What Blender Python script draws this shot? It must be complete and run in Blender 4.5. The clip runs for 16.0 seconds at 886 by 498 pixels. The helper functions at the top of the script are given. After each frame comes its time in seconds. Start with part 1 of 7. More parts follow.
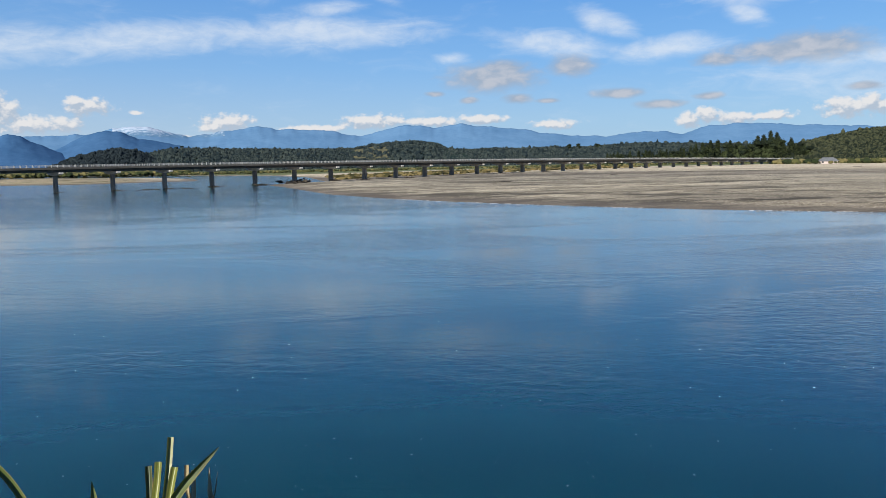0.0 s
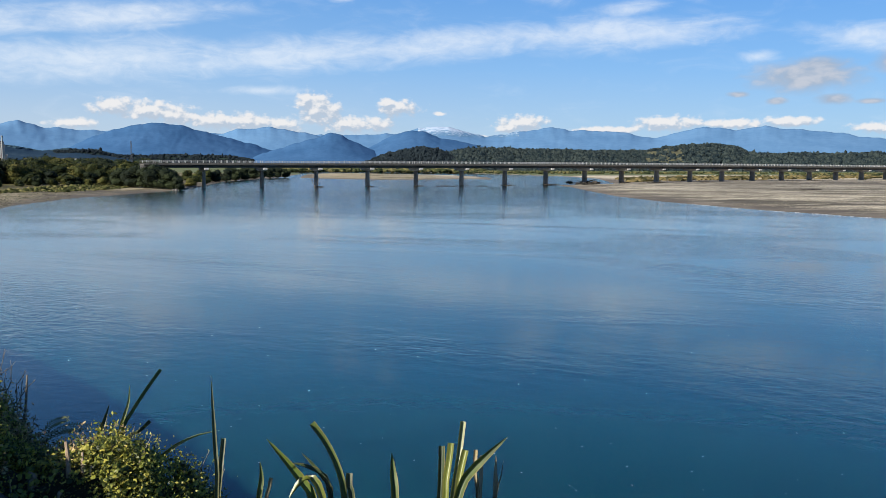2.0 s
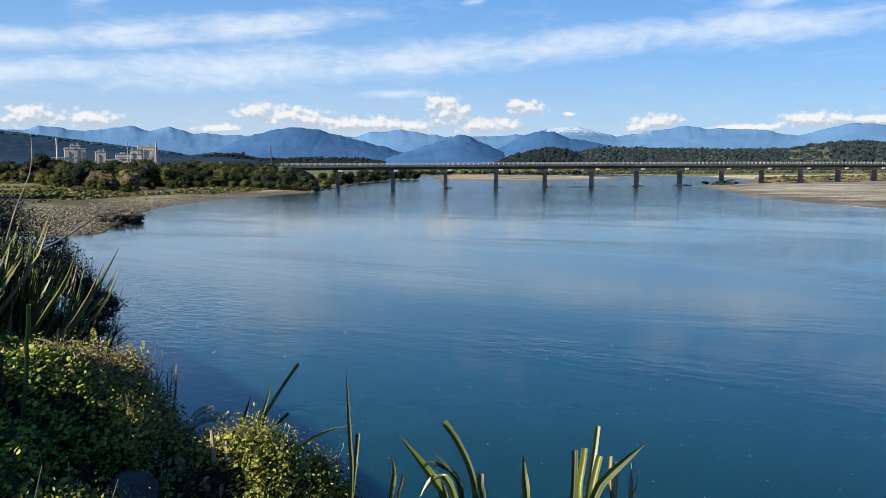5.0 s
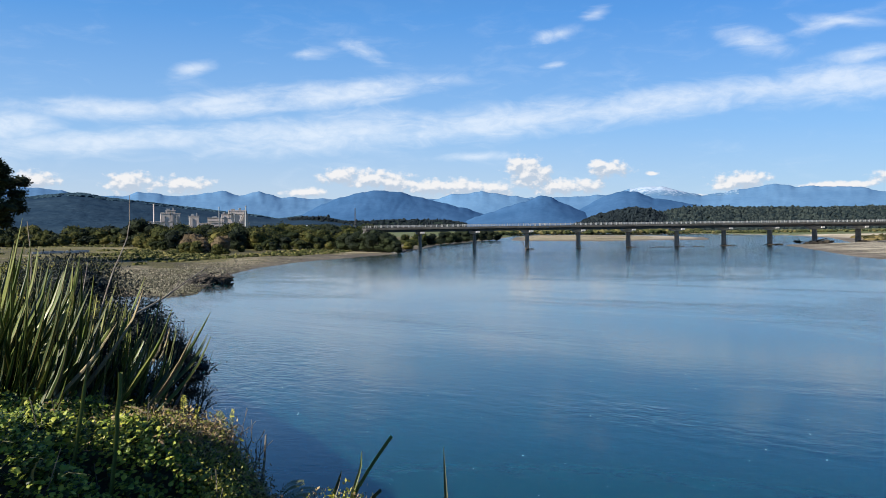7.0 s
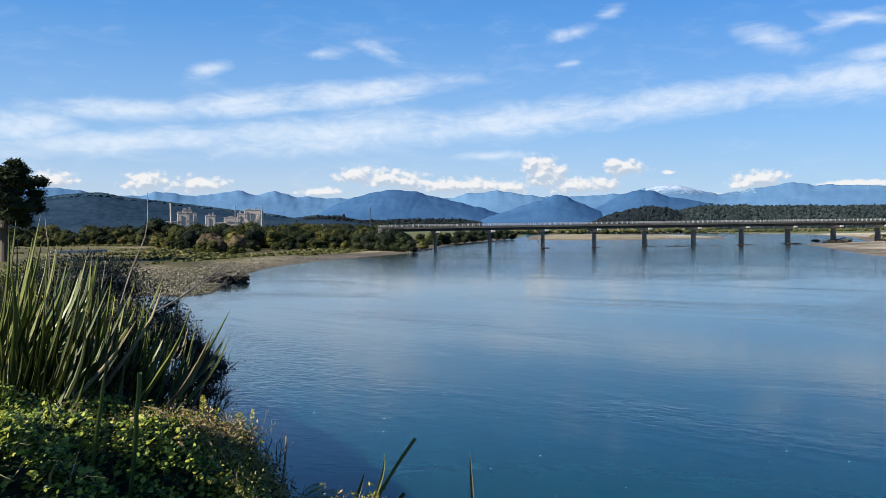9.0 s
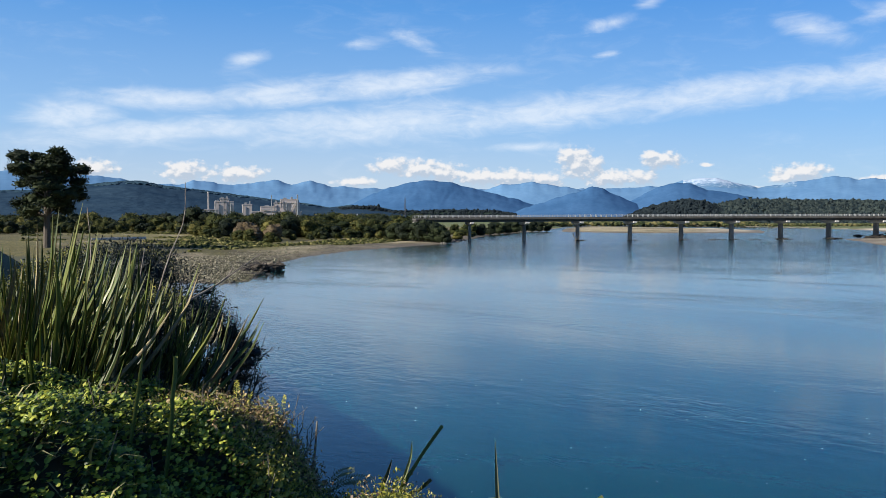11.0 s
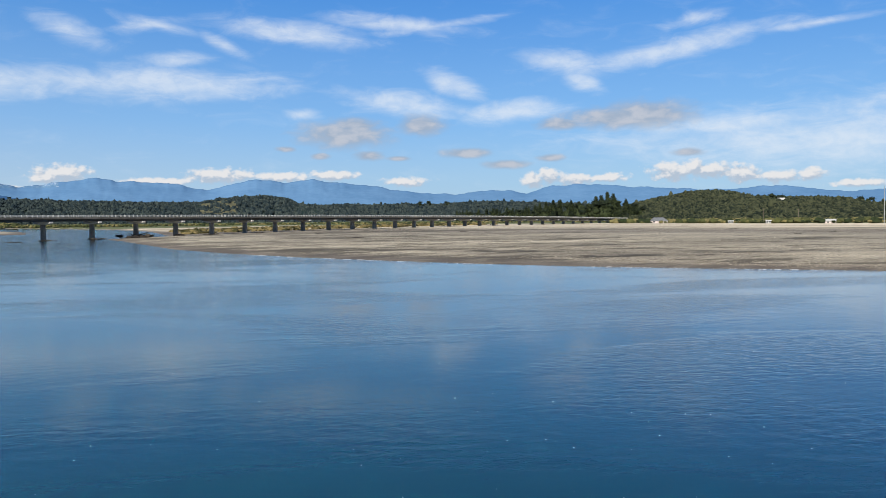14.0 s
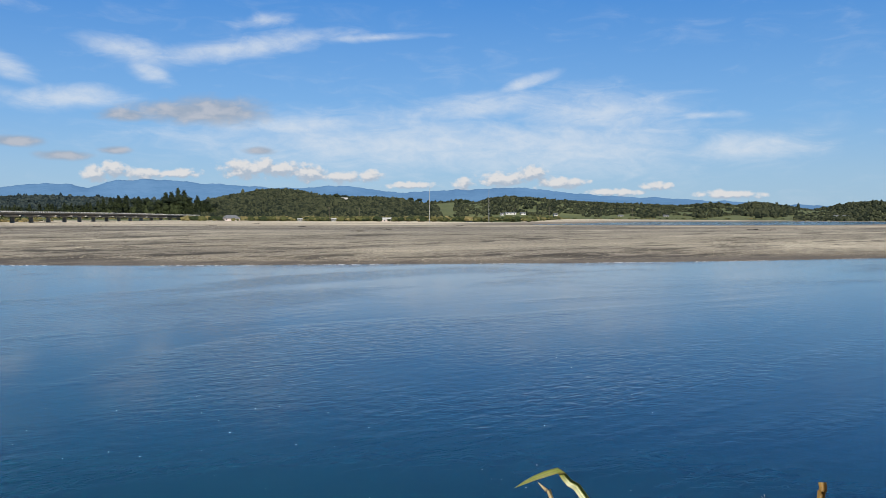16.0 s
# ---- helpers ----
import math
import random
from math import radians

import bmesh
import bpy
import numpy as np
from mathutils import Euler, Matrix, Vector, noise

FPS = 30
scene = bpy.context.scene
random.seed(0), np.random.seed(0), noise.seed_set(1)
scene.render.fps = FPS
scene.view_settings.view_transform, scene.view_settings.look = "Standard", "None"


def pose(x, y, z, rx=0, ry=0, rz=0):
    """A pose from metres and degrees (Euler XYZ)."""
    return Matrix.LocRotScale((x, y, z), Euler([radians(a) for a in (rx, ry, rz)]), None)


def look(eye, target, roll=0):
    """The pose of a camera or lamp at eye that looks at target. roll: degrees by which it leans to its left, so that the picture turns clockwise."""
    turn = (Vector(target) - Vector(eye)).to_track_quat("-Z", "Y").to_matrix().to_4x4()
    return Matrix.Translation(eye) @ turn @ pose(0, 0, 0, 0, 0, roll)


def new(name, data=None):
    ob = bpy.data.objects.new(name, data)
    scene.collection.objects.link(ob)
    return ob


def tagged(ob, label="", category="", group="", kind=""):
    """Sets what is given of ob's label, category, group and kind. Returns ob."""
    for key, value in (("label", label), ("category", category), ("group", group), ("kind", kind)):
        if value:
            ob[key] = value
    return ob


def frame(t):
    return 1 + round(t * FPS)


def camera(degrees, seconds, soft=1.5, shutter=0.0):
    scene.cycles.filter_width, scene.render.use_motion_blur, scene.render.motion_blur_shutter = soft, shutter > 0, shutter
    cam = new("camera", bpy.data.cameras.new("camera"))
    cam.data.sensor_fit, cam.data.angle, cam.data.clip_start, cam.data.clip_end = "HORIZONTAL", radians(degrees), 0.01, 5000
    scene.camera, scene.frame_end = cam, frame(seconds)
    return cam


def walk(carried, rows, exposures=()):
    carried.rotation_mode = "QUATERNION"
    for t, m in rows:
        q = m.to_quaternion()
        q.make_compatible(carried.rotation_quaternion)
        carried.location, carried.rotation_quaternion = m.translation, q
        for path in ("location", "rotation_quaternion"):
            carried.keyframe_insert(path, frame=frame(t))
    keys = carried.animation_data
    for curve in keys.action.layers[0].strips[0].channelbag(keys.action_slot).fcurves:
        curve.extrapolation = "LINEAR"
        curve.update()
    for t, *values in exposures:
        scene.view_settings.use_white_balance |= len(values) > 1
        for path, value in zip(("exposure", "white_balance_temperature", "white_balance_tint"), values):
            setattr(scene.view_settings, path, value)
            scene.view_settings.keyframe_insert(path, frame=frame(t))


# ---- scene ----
cam = camera(56.79, 16.0, soft=0.8)
PATH = [
    (0.0, pose(0.162, -0.052, 7.064, 84.049, 1.101, 2.751)),
    (0.5, pose(0.148, -0.060, 7.064, 84.097, 0.902, 8.023)),
    (1.0, pose(0.140, -0.074, 7.067, 84.157, 0.502, 13.347)),
    (1.5, pose(0.126, -0.076, 7.068, 84.213, 0.133, 18.821)),
    (2.0, pose(0.106, -0.070, 7.064, 84.283, -0.248, 22.752)),
    (2.5, pose(0.081, -0.061, 7.057, 84.281, -0.431, 26.433)),
    (3.0, pose(0.070, -0.055, 7.055, 84.391, -0.307, 27.831)),
    (3.5, pose(0.091, -0.060, 7.059, 84.339, -0.450, 28.287)),
    (4.0, pose(0.114, -0.065, 7.059, 84.339, -0.382, 29.444)),
    (4.6, pose(0.093, -0.052, 7.049, 84.296, -0.124, 30.625)),
    (5.0, pose(0.055, -0.032, 7.046, 84.358, 0.186, 31.680)),
    (5.4, pose(0.008, -0.009, 7.047, 84.647, 0.499, 32.818)),
    (5.8, pose(-0.038, 0.016, 7.049, 85.297, 0.724, 33.924)),
    (6.3, pose(-0.086, 0.051, 7.051, 86.819, 0.743, 35.091)),
    (6.5, pose(-0.103, 0.066, 7.052, 88.147, 0.624, 35.745)),
    (7.0, pose(-0.139, 0.100, 7.051, 88.662, 0.651, 37.342)),
    (7.5, pose(-0.184, 0.122, 7.048, 88.941, 0.737, 38.087)),
    (8.0, pose(-0.224, 0.136, 7.046, 89.113, 0.852, 38.257)),
    (8.5, pose(-0.240, 0.148, 7.043, 88.897, 0.822, 38.251)),
    (9.0, pose(-0.241, 0.154, 7.040, 88.622, 0.697, 38.396)),
    (9.2, pose(-0.238, 0.153, 7.040, 88.520, 0.661, 40.138)),
    (9.6, pose(-0.232, 0.150, 7.039, 88.382, 0.515, 42.250)),
    (10.0, pose(-0.219, 0.144, 7.040, 88.232, 0.263, 43.450)),
    (10.4, pose(-0.204, 0.135, 7.041, 88.101, 0.059, 43.350)),
    (10.8, pose(-0.189, 0.127, 7.042, 88.019, 0.052, 41.850)),
    (11.3, pose(-0.170, 0.117, 7.043, 88.032, 0.553, 38.258)),
    (11.5, pose(-0.162, 0.112, 7.043, 88.095, 1.135, 35.485)),
    (12.0, pose(-0.144, 0.102, 7.044, 87.904, 1.132, 27.380)),
    (12.5, pose(-0.125, 0.092, 7.045, 87.821, 0.947, 17.528)),
    (13.0, pose(-0.106, 0.081, 7.046, 87.754, 0.676, 8.143)),
    (13.5, pose(-0.087, 0.071, 7.047, 87.813, 0.532, -0.308)),
    (14.0, pose(-0.068, 0.060, 7.048, 87.831, 0.426, -7.574)),
    (14.5, pose(-0.049, 0.050, 7.049, 87.833, 0.148, -14.446)),
    (15.0, pose(-0.029, 0.036, 7.052, 87.731, -0.126, -22.542)),
    (15.5, pose(0.003, 0.008, 7.057, 87.601, -0.245, -30.159)),
    (16.0, pose(0.051, -0.039, 7.063, 87.568, -0.091, -36.794)),
]
walk(cam, PATH, [(0.0, 0.83), (2.0, 0.95), (3.5, 1.03), (9.0, 1.02), (11.5, 0.98), (13.0, 0.88), (14.5, 0.82), (16.0, 0.70)])

# ---- light ----
SUN_AZ, SUN_EL = 205.0, 28.5


def node(tree, kind, **settings):
    n = tree.nodes.new(kind)
    for key, value in settings.items():
        if key == "operation":
            n.operation = value
        elif key == "vector_type":
            n.vector_type = value
        elif key == "data_type":
            n.data_type = value
        elif key == "blend_type":
            n.blend_type = value
        elif key == "clamp":
            n.use_clamp = value
    return n


def maths(tree, operation, a, b=None, clamp=False):
    n = node(tree, "ShaderNodeMath", operation=operation, clamp=clamp)
    for i, v in enumerate((a, b)):
        if v is None:
            continue
        if isinstance(v, (int, float)):
            n.inputs[i].default_value = v
        else:
            tree.links.new(v, n.inputs[i])
    return n.outputs[0]


def noise_of(tree, vector, scale, detail=4.0, rough=0.55, distortion=0.0):
    n = node(tree, "ShaderNodeTexNoise")
    n.inputs["Scale"].default_value = scale
    n.inputs["Detail"].default_value = detail
    n.inputs["Roughness"].default_value = rough
    n.inputs["Distortion"].default_value = distortion
    if vector is not None:
        tree.links.new(vector, n.inputs["Vector"])
    return n.outputs[0]


def ramp(tree, value, stops):
    n = node(tree, "ShaderNodeValToRGB")
    while len(n.color_ramp.elements) < len(stops):
        n.color_ramp.elements.new(0.5)
    for e, (p, c) in zip(n.color_ramp.elements, stops):
        e.position = p
        e.color = (*c, 1.0) if len(c) == 3 else c
    tree.links.new(value, n.inputs[0])
    return n.outputs[0]


def mix(tree, fac, a, b, blend="MIX"):
    n = node(tree, "ShaderNodeMix", data_type="RGBA", blend_type=blend)
    for socket, v in ((n.inputs[0], fac), (n.inputs[6], a), (n.inputs[7], b)):
        if isinstance(v, (int, float)):
            socket.default_value = v
        elif isinstance(v, tuple):
            socket.default_value = (*v, 1.0)
        else:
            tree.links.new(v, socket)
    return n.outputs[2]


def remap(tree, v, lo, hi, to_lo=0.0, to_hi=1.0):
    n = node(tree, "ShaderNodeMapRange")
    n.interpolation_type = "SMOOTHSTEP"
    for i, x in enumerate((lo, hi, to_lo, to_hi)):
        n.inputs[i + 1].default_value = x
    tree.links.new(v, n.inputs[0])
    return n.outputs[0]


# clouds of the sky: azimuth, elevation, half length, half height, lean (degrees)
CUMULUS_A = [
    (-63.8, 3.36, 1.26, 0.56), (-58.18, 3.25, 1.38, 0.66), (-54.85, 3.17, 1.79, 0.52), (-46.85, 2.68, 1.34, 0.31), (-44.32, 3.8, 1.63, 0.54), (-42.38, 3.55, 1.64, 0.63),
    (-40.61, 3.31, 1.41, 0.59), (-38.25, 2.97, 1.89, 0.47), (-35.89, 2.98, 1.77, 0.51), (-33.72, 2.8, 1.57, 0.47), (-32.18, 4.45, 0.63, 0.55), (-31.48, 3.89, 1.25, 1.01),
    (-30.47, 3.72, 0.7, 0.7), (-29.24, 2.88, 1.74, 0.51), (-27.39, 2.88, 1.22, 0.46), (-26.54, 4.37, 0.57, 0.35), (-25.78, 4, 1.29, 0.5), (-23.05, 3.62, 0.41, 0.15),
    (-19.88, 1.95, 2.15, 0.23), (-18.11, 2.73, 1.2, 0.33), (-17.33, 3, 1.6, 0.55), (-11.4, 2.54, 2.29, 0.23), (-7.53, 2.95, 2.25, 0.46), (-3.63, 2.88, 2.15, 0.31),
]
CUMULUS_B = [
    (-2.16, 2.01, 0.35, 0.23), (-0.12, 2.97, 1.75, 0.35), (5.11, 2.54, 1.46, 0.34), (13.86, 2.58, 0.86, 0.48), (14.93, 2.84, 0.78, 0.51), (16.68, 2.59, 1.39, 0.36),
    (19.07, 2.68, 1.21, 0.29), (23.3, 2.99, 1.45, 0.62), (23.33, 3.06, 1.48, 0.58), (24.6, 3.21, 0.86, 0.55), (25.47, 3.08, 1.88, 0.51), (27.63, 2.71, 1.26, 0.51),
    (29.99, 2.53, 1.5, 0.39), (31.64, 2.65, 1.02, 0.39), (34.71, 1.99, 1.96, 0.23), (38.22, 2.07, 0.77, 0.43), (40.9, 2.41, 1.45, 0.46), (42.97, 2.79, 1.05, 0.57),
    (45.02, 2.13, 1.77, 0.38), (48.65, 1.51, 1.77, 0.26), (51.43, 1.9, 1.03, 0.29), (56.07, 1.32, 1.91, 0.28),
]
CUMULUS = CUMULUS_A + CUMULUS_B
GREY_A = [
    (-3.2, 4.76, 0.58, 0.15), (-0.88, 4.29, 0.55, 0.19), (0.78, 5.77, 2.79, 0.83), (1.48, 6.36, 1.54, 0.53), (2.43, 4.33, 0.85, 0.3), (4.54, 4.15, 0.69, 0.15),
    (6.15, 6.4, 1.36, 0.63), (9.27, 4.49, 1.56, 0.3), (12.04, 3.68, 1.38, 0.26), (15.09, 4.08, 0.78, 0.22), (15.75, 6.39, 1.46, 0.36), (19.87, 6.69, 3.42, 0.64),
    (21.28, 6.83, 3.07, 0.82), (24.3, 4.28, 0.86, 0.23),
]
GREY = GREY_A
CIRRUS_A = [
    (-65.08, 6.7, 2.6, 0.89, 4.88, 0), (-59.37, 5.92, 9.05, 0.72, 4.73, 0), (-59.14, 7.97, 5.11, 0.64, 0.9, 0), (-54.16, 10.77, 1.66, 0.58, 13.03, 0.45), (-52.49, 8.66, 5.06, 0.67, 8.48, 0), (-51.58, 8.42, 4.57, 0.63, 4.84, 0),
    (-46.51, 12.03, 1.94, 0.52, 4.92, 0.45), (-45.5, 6.69, 8.2, 1.23, 4.48, 0), (-44.05, 9.63, 5.99, 0.63, 5.31, 0), (-43.61, 9.3, 6.14, 0.68, 7.49, 0), (-42.55, 12.17, 1.98, 0.6, -21.17, 0.45), (-35.15, 5.08, 4.07, 0.38, 0.96, 0.5),
    (-33.16, 7.44, 8.32, 1.08, 4.27, 0), (-29.65, 11.11, 1.2, 0.26, 5.93, 0.45), (-29.35, 13.13, 1.98, 0.51, 10.78, 0.45), (-26.57, 14.39, 1.19, 0.5, 11.4, 0.45),
]
CIRRUS_B = [
    (-21.99, 8.33, 5.95, 0.96, 5.04, 0), (-16.7, 11.87, 2.73, 0.82, -16.54, 0.35), (-16.37, 11.86, 2.4, 0.7, -16.77, 0.45), (-12.45, 8.99, 6.32, 0.9, 3.93, 0), (-12.07, 12.53, 2.53, 0.67, 6.41, 0.45), (-11.25, 12.54, 3.07, 0.51, -9.93, 0.35),
    (-10.5, 10.45, 2.16, 0.6, -3.29, 0.35), (-10.31, 10.42, 2.15, 0.49, 2.27, 0), (-10.18, 10.39, 2.44, 0.47, -4.15, 0.45), (-9.23, 8.8, 5.81, 0.9, 2.99, 0), (-7.23, 11.54, 2.07, 0.51, -23.23, 0.35), (-2.46, 12.48, 4.71, 0.71, -5.4, 0),
    (-1.96, 7.15, 1.12, 0.37, -0.82, 0), (3.98, 8.1, 2.68, 0.75, 8.28, 0.35), (4.69, 13.14, 4.51, 0.47, -4.7, 0), (5.35, 7.82, 4.51, 0.7, -8.01, 0),
]
CIRRUS_C = [
    (7.07, 13.03, 5.4, 0.4, 7.6, 0.35), (7.86, 9.16, 1.44, 0.63, -24.55, 0), (8.37, 9.14, 1.96, 0.68, -25.18, 0), (12.2, 7.29, 3.59, 0.66, 4.87, 0), (15.9, 10.43, 2.81, 0.73, -9.68, 0), (17.25, 9.13, 1.33, 0.59, -20.51, 0),
    (23.01, 10.98, 6.11, 0.67, 9.37, 0), (24.5, 12.87, 2.2, 0.51, 9.5, 0.35), (27.28, 6, 8.29, 1.0, 0.54, 0.15), (31.9, 11.97, 4.81, 0.3, 3.09, 0.35), (34.64, 4.9, 15.5, 1.9, -0.7, 0.05), (39.62, 7.42, 6.2, 1.0, 6.63, 0.15),
    (42.5, 8.97, 1.96, 0.37, 16.82, 0), (45.43, 4.6, 9.5, 1.9, 1.12, 0.05), (47.35, 6.95, 6.2, 1.5, 0.21, 0.1), (54.29, 6.55, 2.92, 0.32, -0.34, 0.35),
]
CIRRUS_D = [
    (56.82, 4.36, 4.21, 0.97, -0.06, 0),
]
CIRRUS = CIRRUS_A + CIRRUS_B + CIRRUS_C + CIRRUS_D


def sky():
    world = bpy.data.worlds.new("sky")
    scene.world = world
    world.use_nodes = True
    t = world.node_tree
    t.nodes.clear()
    out = node(t, "ShaderNodeOutputWorld")
    back = node(t, "ShaderNodeBackground")
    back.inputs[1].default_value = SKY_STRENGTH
    t.links.new(back.outputs[0], out.inputs[0])
    air = t.nodes.new("ShaderNodeTexSky")
    air.sky_type = "NISHITA"
    air.sun_disc = False
    air.sun_elevation = radians(SUN_EL)
    air.sun_rotation = radians(SUN_AZ)
    air.air_density, air.dust_density, air.ozone_density = 1.0, 0.6, 2.2
    coord = node(t, "ShaderNodeTexCoord").outputs["Generated"]
    sep = node(t, "ShaderNodeSeparateXYZ")
    t.links.new(coord, sep.inputs[0])
    az = maths(t, "MULTIPLY", maths(t, "ARCTAN2", sep.outputs[0], sep.outputs[1]), 57.29578)
    el = maths(t, "MULTIPLY", maths(t, "ARCSINE", sep.outputs[2]), 57.29578)
    comb = node(t, "ShaderNodeCombineXYZ")
    t.links.new(az, comb.inputs[0])
    t.links.new(el, comb.inputs[1])
    flat = comb.outputs[0]

    def stretched(sx, sy, lean=0.0):
        m = node(t, "ShaderNodeMapping")
        m.inputs["Rotation"].default_value = (0, 0, radians(lean))
        m.inputs["Scale"].default_value = (sx, sy, 1)
        t.links.new(flat, m.inputs[0])
        return m.outputs[0]

    def nearest(blobs, flat=flat):
        best = None
        for b in blobs:
            m = node(t, "ShaderNodeMapping")
            m.vector_type = "TEXTURE"
            m.inputs["Location"].default_value = (b[0], b[1], 0)
            m.inputs["Rotation"].default_value = (0, 0, radians(b[4] if len(b) > 4 else 0))
            m.inputs["Scale"].default_value = (b[2], b[3], 1)
            if best is None:
                t.links.new(flat, m.inputs[0])
            else:
                chain = node(t, "ShaderNodeVectorMath", operation="MULTIPLY_ADD")
                chain.inputs[1].default_value = (1e-9, 1e-9, 1e-9)
                t.links.new(best, chain.inputs[0])
                t.links.new(flat, chain.inputs[2])
                t.links.new(chain.outputs[0], m.inputs[0])
            v = node(t, "ShaderNodeVectorMath", operation="LENGTH")
            t.links.new(m.outputs[0], v.inputs[0])
            d = maths(t, "ADD", v.outputs["Value"], b[5]) if len(b) > 5 else v.outputs["Value"]
            best = d if best is None else maths(t, "MINIMUM", best, d)
        return best

    wisp = noise_of(t, stretched(0.30, 0.95, 7), 1.0, 8, 0.6, 0.7)
    wisp_b = noise_of(t, stretched(0.05, 0.22, -8), 1.0, 5, 0.6, 0.3)
    fleece = noise_of(t, stretched(0.75, 1.5, 12), 1.0, 8, 0.62, 0.4)
    puff_soft = noise_of(t, stretched(0.75, 1.5), 1.0, 5, 0.5, 0.3)
    # high veil
    d = maths(t, "ADD", nearest(CIRRUS), maths(t, "MULTIPLY", maths(t, "SUBTRACT", 0.5, wisp), 1.9))
    veil = maths(t, "MULTIPLY", remap(t, d, 1.6, 0.0), 0.64)
    thin = maths(t, "MULTIPLY", remap(t, maths(t, "ADD", wisp, maths(t, "MULTIPLY", wisp_b, 0.9)), 0.94, 1.35), 0.15)
    veil = maths(t, "MULTIPLY", veil, remap(t, fleece, 0.3, 0.66, 0.74, 1.1))
    thin = maths(t, "MULTIPLY", thin, remap(t, el, 17.0, 12.0))
    veil = maths(t, "MAXIMUM", veil, thin)

    # puffs along the ranges: rounded heads, lit from the top left, open bases
    def heaped(where):
        m = node(t, "ShaderNodeMapping")
        m.inputs["Scale"].default_value = (1.0, 1.35, 1)
        t.links.new(where, m.inputs[0])
        cell = t.nodes.new("ShaderNodeTexVoronoi")
        cell.feature = "SMOOTH_F1"
        cell.inputs["Scale"].default_value = 1.5
        cell.inputs["Smoothness"].default_value = 0.5
        cell.inputs["Detail"].default_value = 2.0
        t.links.new(m.outputs[0], cell.inputs["Vector"])
        fluff = noise_of(t, m.outputs[0], 2.1, 7, 0.58, 0.2)
        rough = maths(t, "ADD", maths(t, "MULTIPLY", maths(t, "SUBTRACT", cell.outputs["Distance"], 0.42), 0.8), maths(t, "MULTIPLY", maths(t, "SUBTRACT", 0.5, fluff), 1.05))
        return maths(t, "ADD", nearest(CUMULUS, where), rough)
    d2 = heaped(flat)
    heap = maths(t, "MULTIPLY", remap(t, d2, 1.7, 0.92), 0.93)
    above = node(t, "ShaderNodeVectorMath", operation="ADD")
    above.inputs[1].default_value = (-0.14, 0.3, 0)
    t.links.new(flat, above.inputs[0])
    d2_up = heaped(above.outputs[0])
    d3 = maths(t, "ADD", nearest(GREY), maths(t, "MULTIPLY", maths(t, "SUBTRACT", 0.5, puff_soft), 1.25))
    grey = maths(t, "MULTIPLY", remap(t, d3, 1.6, 0.45), 0.88)
    shade = noise_of(t, stretched(1.1, 2.2), 1.0, 4, 0.55)
    # clear air: paler towards the horizon
    clear = ramp(t, maths(t, "DIVIDE", el, 60.0, True), [(0.0, (0.56, 0.74, 0.92)), (0.05, (0.47, 0.68, 0.92)), (0.11, (0.29, 0.57, 0.95)), (0.24, (0.092, 0.36, 0.86)), (0.36, (0.040, 0.20, 0.58)), (0.6, (0.028, 0.135, 0.40)), (1.0, (0.02, 0.10, 0.32))])
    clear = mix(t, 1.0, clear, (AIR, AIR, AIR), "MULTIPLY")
    clear = mix(t, 1.0, clear, mix(t, remap(t, az, -55.0, 18.0), (1.12, 1.02, 0.98), (0.80, 0.95, 1.02)), "MULTIPLY")
    dip = maths(t, "MULTIPLY", remap(t, az, -45.0, -20.0), remap(t, az, 26.0, 2.0))
    clear = mix(t, dip, clear, mix(t, 1.0, clear, (0.93, 0.96, 0.985), "MULTIPLY"))
    col = mix(t, 0.78, mix(t, 1.0, air.outputs[0], SKY_TINT, "MULTIPLY"), clear)
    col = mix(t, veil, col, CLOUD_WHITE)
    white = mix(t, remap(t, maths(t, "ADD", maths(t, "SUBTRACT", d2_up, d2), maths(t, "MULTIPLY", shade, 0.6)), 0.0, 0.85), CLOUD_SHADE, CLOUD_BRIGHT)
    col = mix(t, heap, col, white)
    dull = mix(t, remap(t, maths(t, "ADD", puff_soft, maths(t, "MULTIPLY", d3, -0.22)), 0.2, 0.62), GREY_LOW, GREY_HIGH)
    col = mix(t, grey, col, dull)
    t.links.new(col, back.inputs[0])


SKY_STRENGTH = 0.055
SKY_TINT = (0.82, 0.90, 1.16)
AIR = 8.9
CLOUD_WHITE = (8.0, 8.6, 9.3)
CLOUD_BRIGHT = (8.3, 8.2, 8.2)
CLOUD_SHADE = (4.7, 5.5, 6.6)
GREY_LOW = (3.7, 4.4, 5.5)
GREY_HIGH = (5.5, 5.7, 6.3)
sky()
lamp = bpy.data.lights.new("sun", "SUN")
lamp.energy, lamp.angle, lamp.color = 5.0, radians(0.53), (1.0, 0.93, 0.82)
sun = new("sun", lamp)
s_az, s_el = radians(SUN_AZ), radians(SUN_EL)
SUN_WAY = Vector((math.sin(s_az) * math.cos(s_el), math.cos(s_az) * math.cos(s_el), math.sin(s_el)))
sun.matrix_world = look(SUN_WAY * 200, (0, 0, 0))


# ---- materials ----
TONE = 0.78


